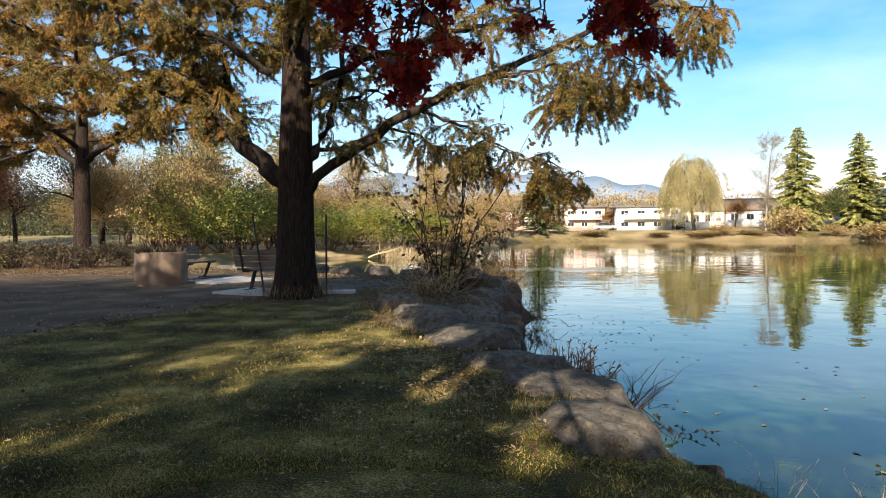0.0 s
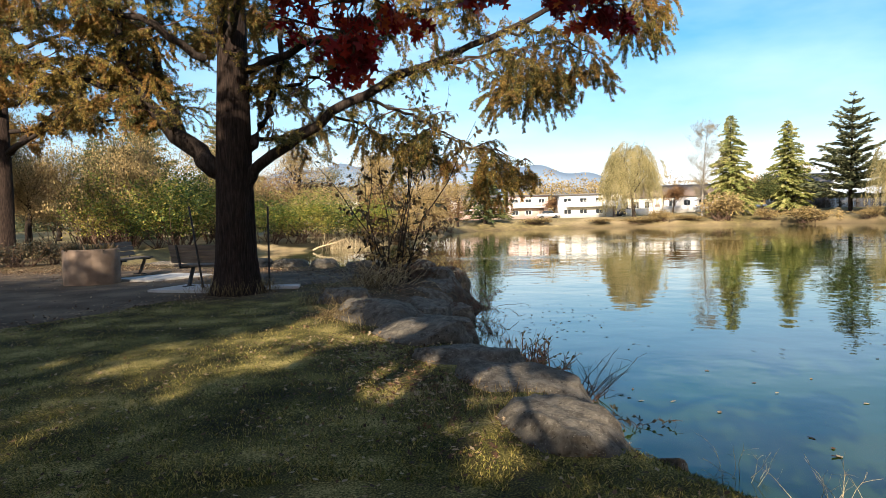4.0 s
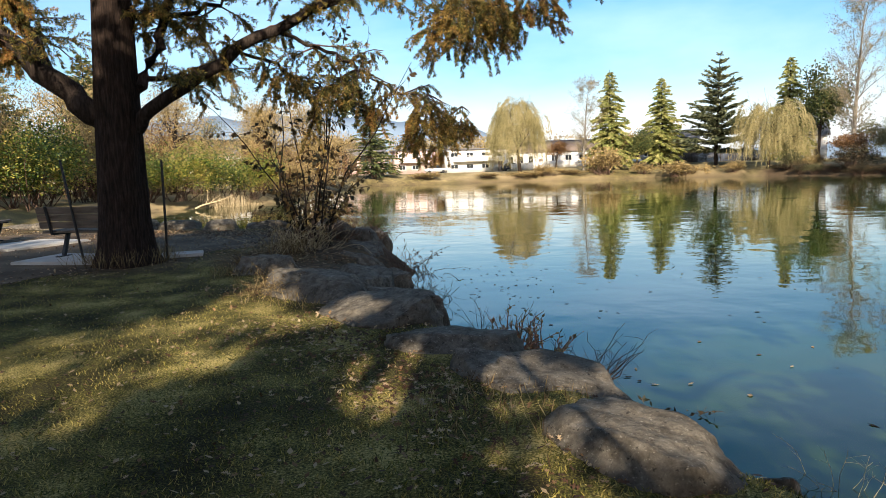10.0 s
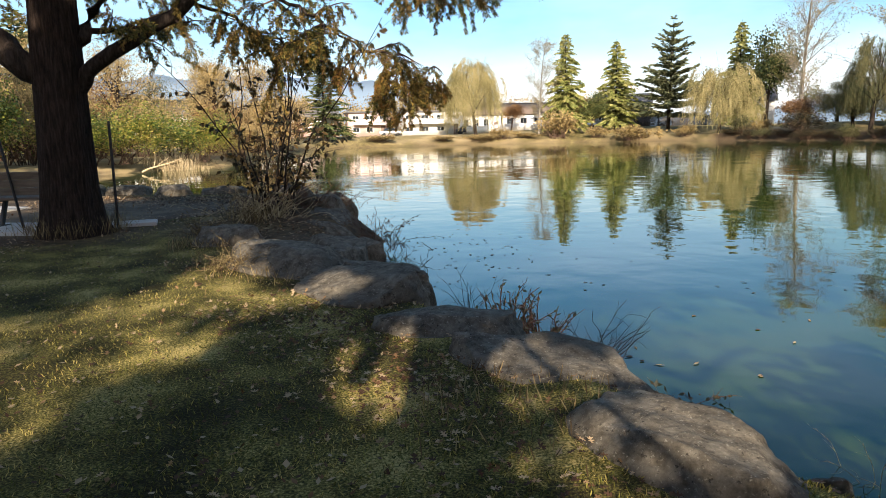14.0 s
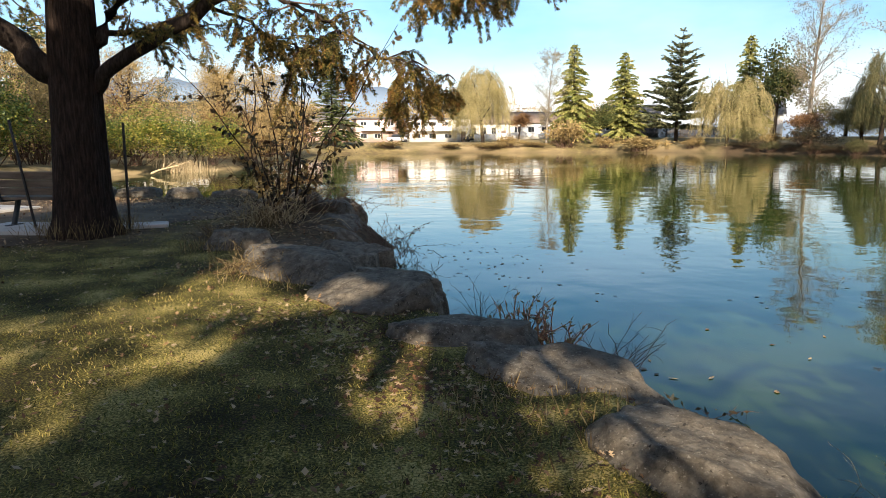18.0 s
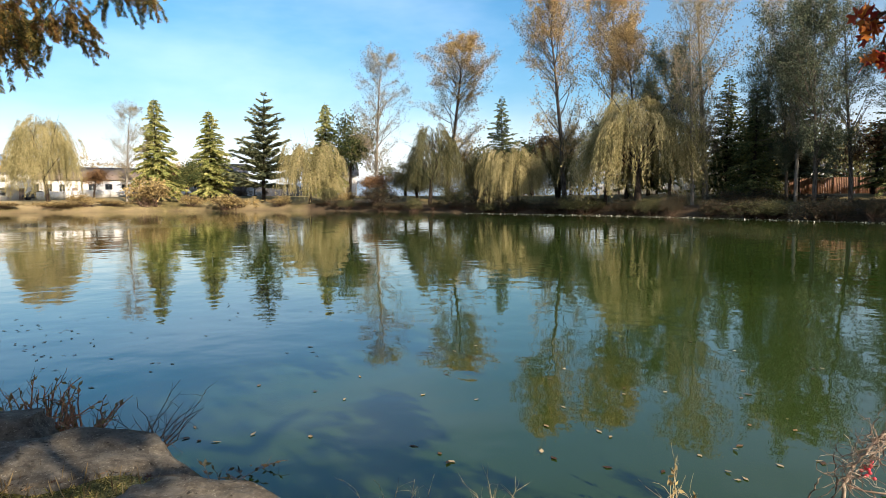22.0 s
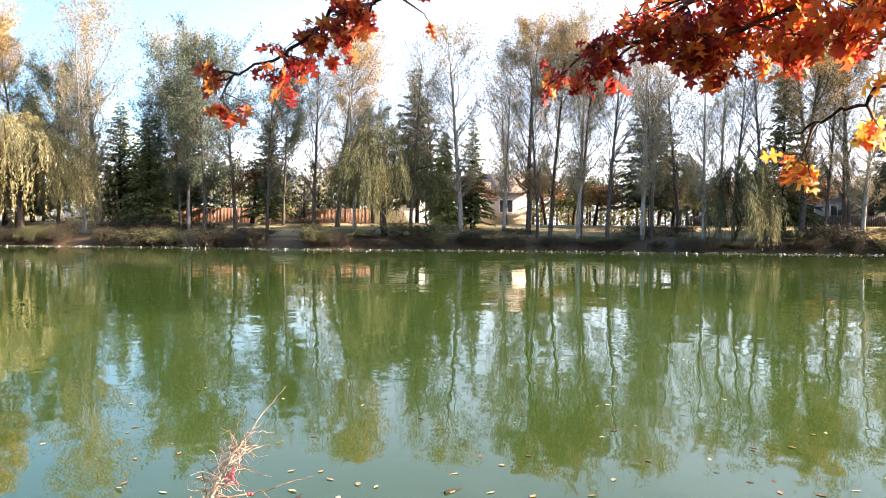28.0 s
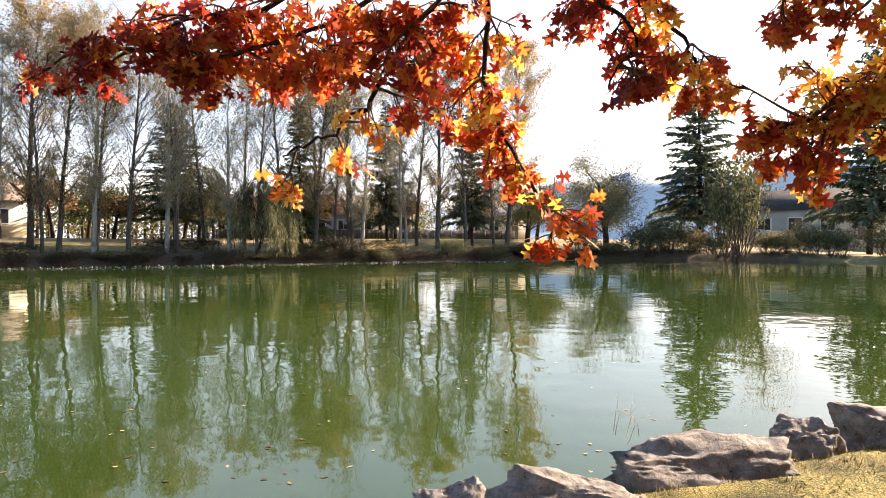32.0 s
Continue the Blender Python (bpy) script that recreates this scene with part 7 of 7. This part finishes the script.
def flat_oak(g, pos, way, size, r):
    """Lobed leaves that lie on the ground, each a little tilted and curled."""
    half = np.concatenate([OAK, (OAK * [-1, 1])[-2:0:-1]])
    n, k = len(half), len(pos)
    way = unit(way)
    side = unit(np.cross(way, np.array([0, 0, 1.0]) + r.normal(size=(k, 3)) * 0.25))
    nrm = np.cross(side, way)
    s = size * r.uniform(0.55, 1.25, (k, 1, 1))
    curl = r.uniform(-0.1, 0.5, (k, 1, 1))
    hx, hy = half[None, :, 0:1], half[None, :, 1:2]
    v = pos[:, None] + s * (hx * side[:, None] + hy * way[:, None] + curl * (hx ** 2 * 2 + (hy - 0.5) ** 2) * nrm[:, None])
    v = np.concatenate([v, pos[:, None] + s * 0.5 * way[:, None]], 1)
    tri = np.array([(a, (a + 1) % n, n) for a in range(n)])
    g.add(v.reshape(-1, 3), (tri[None] + (np.arange(k) * (n + 1))[:, None, None]).reshape(-1, 3))


def scatter():
    r = np.random.default_rng(95)
    # grass blades on the near lawn
    g = Geo()
    n = 260000
    q = 2.0 + 12 * r.uniform(0, 1, n) ** 1.3
    a = r.uniform(0, 6.28, n)
    x, y = 0.7 + q * np.cos(a), 3.4 + q * np.sin(a)
    z, sd = land(x, y)
    tuft = wave(x, y, 2.6, 31) + wave(x, y, 9, 32)
    ok = (sd > 0.55) & ~inside(PAVED, np.stack([x, y], 1)) & (np.hypot(x + 3.25, y - 14.3) > 0.9) & (tuft > -0.55) & (y > -6) & (np.hypot(x - 0.2, y - 14.6) > 2.3) & (np.hypot(x - 0.1, (y - 12.6) * 0.6) > 1.0)
    x, y, z = x[ok], y[ok], z[ok]
    m = len(x)
    leaves(g, np.stack([x, y, z - 0.004], 1), np.stack([r.normal(size=m) * 0.75, r.normal(size=m) * 0.75, np.ones(m)], 1), 0.034, 0.006, r)
    tagged(part("grass", g, M_BLADE), "short green and straw-coloured grass blades", "grass", kind="stuff")
    # dry tufts round the big trunk and against the boulders
    g = Geo()
    for cx, cy, rad, cnt, ln in ((-3.25, 14.3, 0.58, 900, 0.34), (-1.2, 12.6, 0.4, 160, 0.2), (1.4, 6.9, 0.5, 240, 0.12), (3.2, -1.2, 0.9, 220, 0.09), (2.9, -3.2, 0.9, 220, 0.09), (2.5, -4.6, 0.9, 160, 0.09), (-0.2, 10.7, 0.5, 160, 0.14), (-0.7, 14.6, 0.35, 220, 0.4)):
        a, q = r.uniform(0, 6.28, cnt), rad * (0.75 + 0.35 * r.normal(size=cnt))
        x, y = cx + q * np.cos(a), cy + q * np.sin(a)
        leaves(g, np.stack([x, y, land(x, y)[0] - 0.01], 1), np.stack([r.normal(size=cnt) * 0.4, r.normal(size=cnt) * 0.4, np.ones(cnt)], 1), ln, 0.008, r)
    tagged(part("dry_grass_tufts", g, M_TUFT), "longer dry grass round the trunk and stones", "grass", kind="stuff")
    # leaves that lie on lawn, path and bed
    g = Geo()
    n = 37700
    x = np.concatenate([r.normal(0.4, 3.2, 3000), r.uniform(-14, 1, 6500), r.uniform(-26, -9, 26600), r.uniform(-8, 0, 1600)])
    y = np.concatenate([r.normal(5.5, 3.6, 3000), r.uniform(4, 19, 6500), r.normal(22.3, 1.5, 26600), r.uniform(18.3, 20.9, 1600)])
    z, sd = land(x, y)
    paved = inside(PAVED, np.stack([x, y], 1))
    ok = (sd > 0.35) & (~paved | (r.random(n) < 0.6) | (y > 18.5))
    p = np.stack([x, y, z + 0.022], 1)[ok]
    m = len(p)
    way = np.stack([r.normal(size=m), r.normal(size=m), r.normal(size=m) * 0.25], 1)
    close = (np.hypot(p[:, 0] - 0.7, p[:, 1] - 4) < 7) & (r.random(m) < 0.6)
    leaves(g, p[~close], way[~close], 0.048, 0.030, r, flat=(0.1, 0.1, 1))
    flat_oak(g, p[close], way[close], 0.044, r)
    tagged(part("fallen_leaves", g, L_FALL), "brown and pale fallen leaves on lawn and path", "leaves", kind="stuff")
    # litter along the path's borders
    g = Geo()
    a = r.integers(len(PAVED), size=9000)
    u = r.random((9000, 1))
    p = PAVED[a] * (1 - u) + PAVED[(a + 1) % len(PAVED)] * u + r.normal(size=(9000, 2)) * 0.45
    p = p[(p[:, 0] > -20) & (land(p[:, 0], p[:, 1])[1] > 0.4)]
    m = len(p)
    leaves(g, np.stack([p[:, 0], p[:, 1], land(p[:, 0], p[:, 1])[0] + 0.018], 1), np.stack([r.normal(size=m), r.normal(size=m), r.normal(size=m) * 0.25], 1), 0.06, 0.036, r, flat=(0.1, 0.1, 1))
    tagged(part("leaf_litter", g, L_FALL), "orange and brown leaf litter along the path", "leaves", kind="stuff")
    # leaves heaped against the boulders
    g = Geo()
    for cx, cy, rad, cnt in ((0.0, 9.3, 0.7, 300), (0.5, 8.3, 0.7, 300), (1.0, 7.2, 0.6, 260), (-0.85, 11.2, 0.6, 240), (1.35, 6.2, 0.6, 160), (2.7, -2.6, 1.0, 120), (-3.0, 19.6, 2.2, 1500), (-1.2, 19.0, 1.5, 1500), (-4.6, 20.3, 1.4, 1000), (0.1, 14.0, 1.0, 700), (0.35, 8.75, 0.5, 200), (0.85, 7.5, 0.5, 220)):
        x, y = r.normal(cx, rad * 0.6, cnt), r.normal(cy, rad * 0.6, cnt)
        way = np.stack([r.normal(size=cnt), r.normal(size=cnt), r.normal(size=cnt) * 0.4], 1)
        flat_oak(g, np.stack([x, y, land(x, y)[0] + r.uniform(0.012, 0.035, cnt)], 1), way, 0.05, r)
    tagged(part("leaf_drift", g, L_FALL), "drift of russet and pale leaves against the stones", "leaves", kind="stuff")
    # leaves and bits that float
    g = Geo()
    n = 700
    q = 5.0 + 38 * r.uniform(0, 1, n) ** 1.7
    a = r.uniform(-1.3, 1.5, n)
    x, y = 0.7 + q * np.cos(a), 3 + q * np.sin(a)
    x, y = np.r_[x, r.normal(2.6, 0.8, 70)], np.r_[y, r.normal(13.8, 1.6, 70)]
    z, sd = land(x, y)
    ok = sd < -0.15
    p = np.stack([x, y, np.full(len(x), WATER_Z + 0.006)], 1)[ok]
    m = len(p)
    leaves(g, p, np.stack([r.normal(size=m), r.normal(size=m), r.normal(size=m) * 0.06], 1), 0.075, 0.040, r, flat=(0.05, 0, 1))
    far = Geo()
    y = r.uniform(-52, 60, 3600)
    edge = np.interp(y, POND[24:34, 1][::-1], POND[24:34, 0][::-1])
    x = edge - 0.4 - np.abs(r.normal(size=3600)) * (2.0 + 1.2 * wave(y, y, 0.25, 51))
    z, sd = land(x, y)
    p = np.stack([x, y, np.full(3600, WATER_Z + 0.01)], 1)[sd < -0.2]
    m = len(p)
    leaves(far, p, np.stack([r.normal(size=m), r.normal(size=m), r.normal(size=m) * 0.35], 1), 0.17, 0.11, r, flat=(0.3, 0, 1))
    tagged(part("floating_litter", far, L_PALE), "pale leaves drifted together along the far waterline", "leaves", kind="stuff")
    tagged(part("floating_leaves", g, L_FALL), "scattered yellow and brown leaves floating on the pond", "leaves", kind="stuff")


scatter()
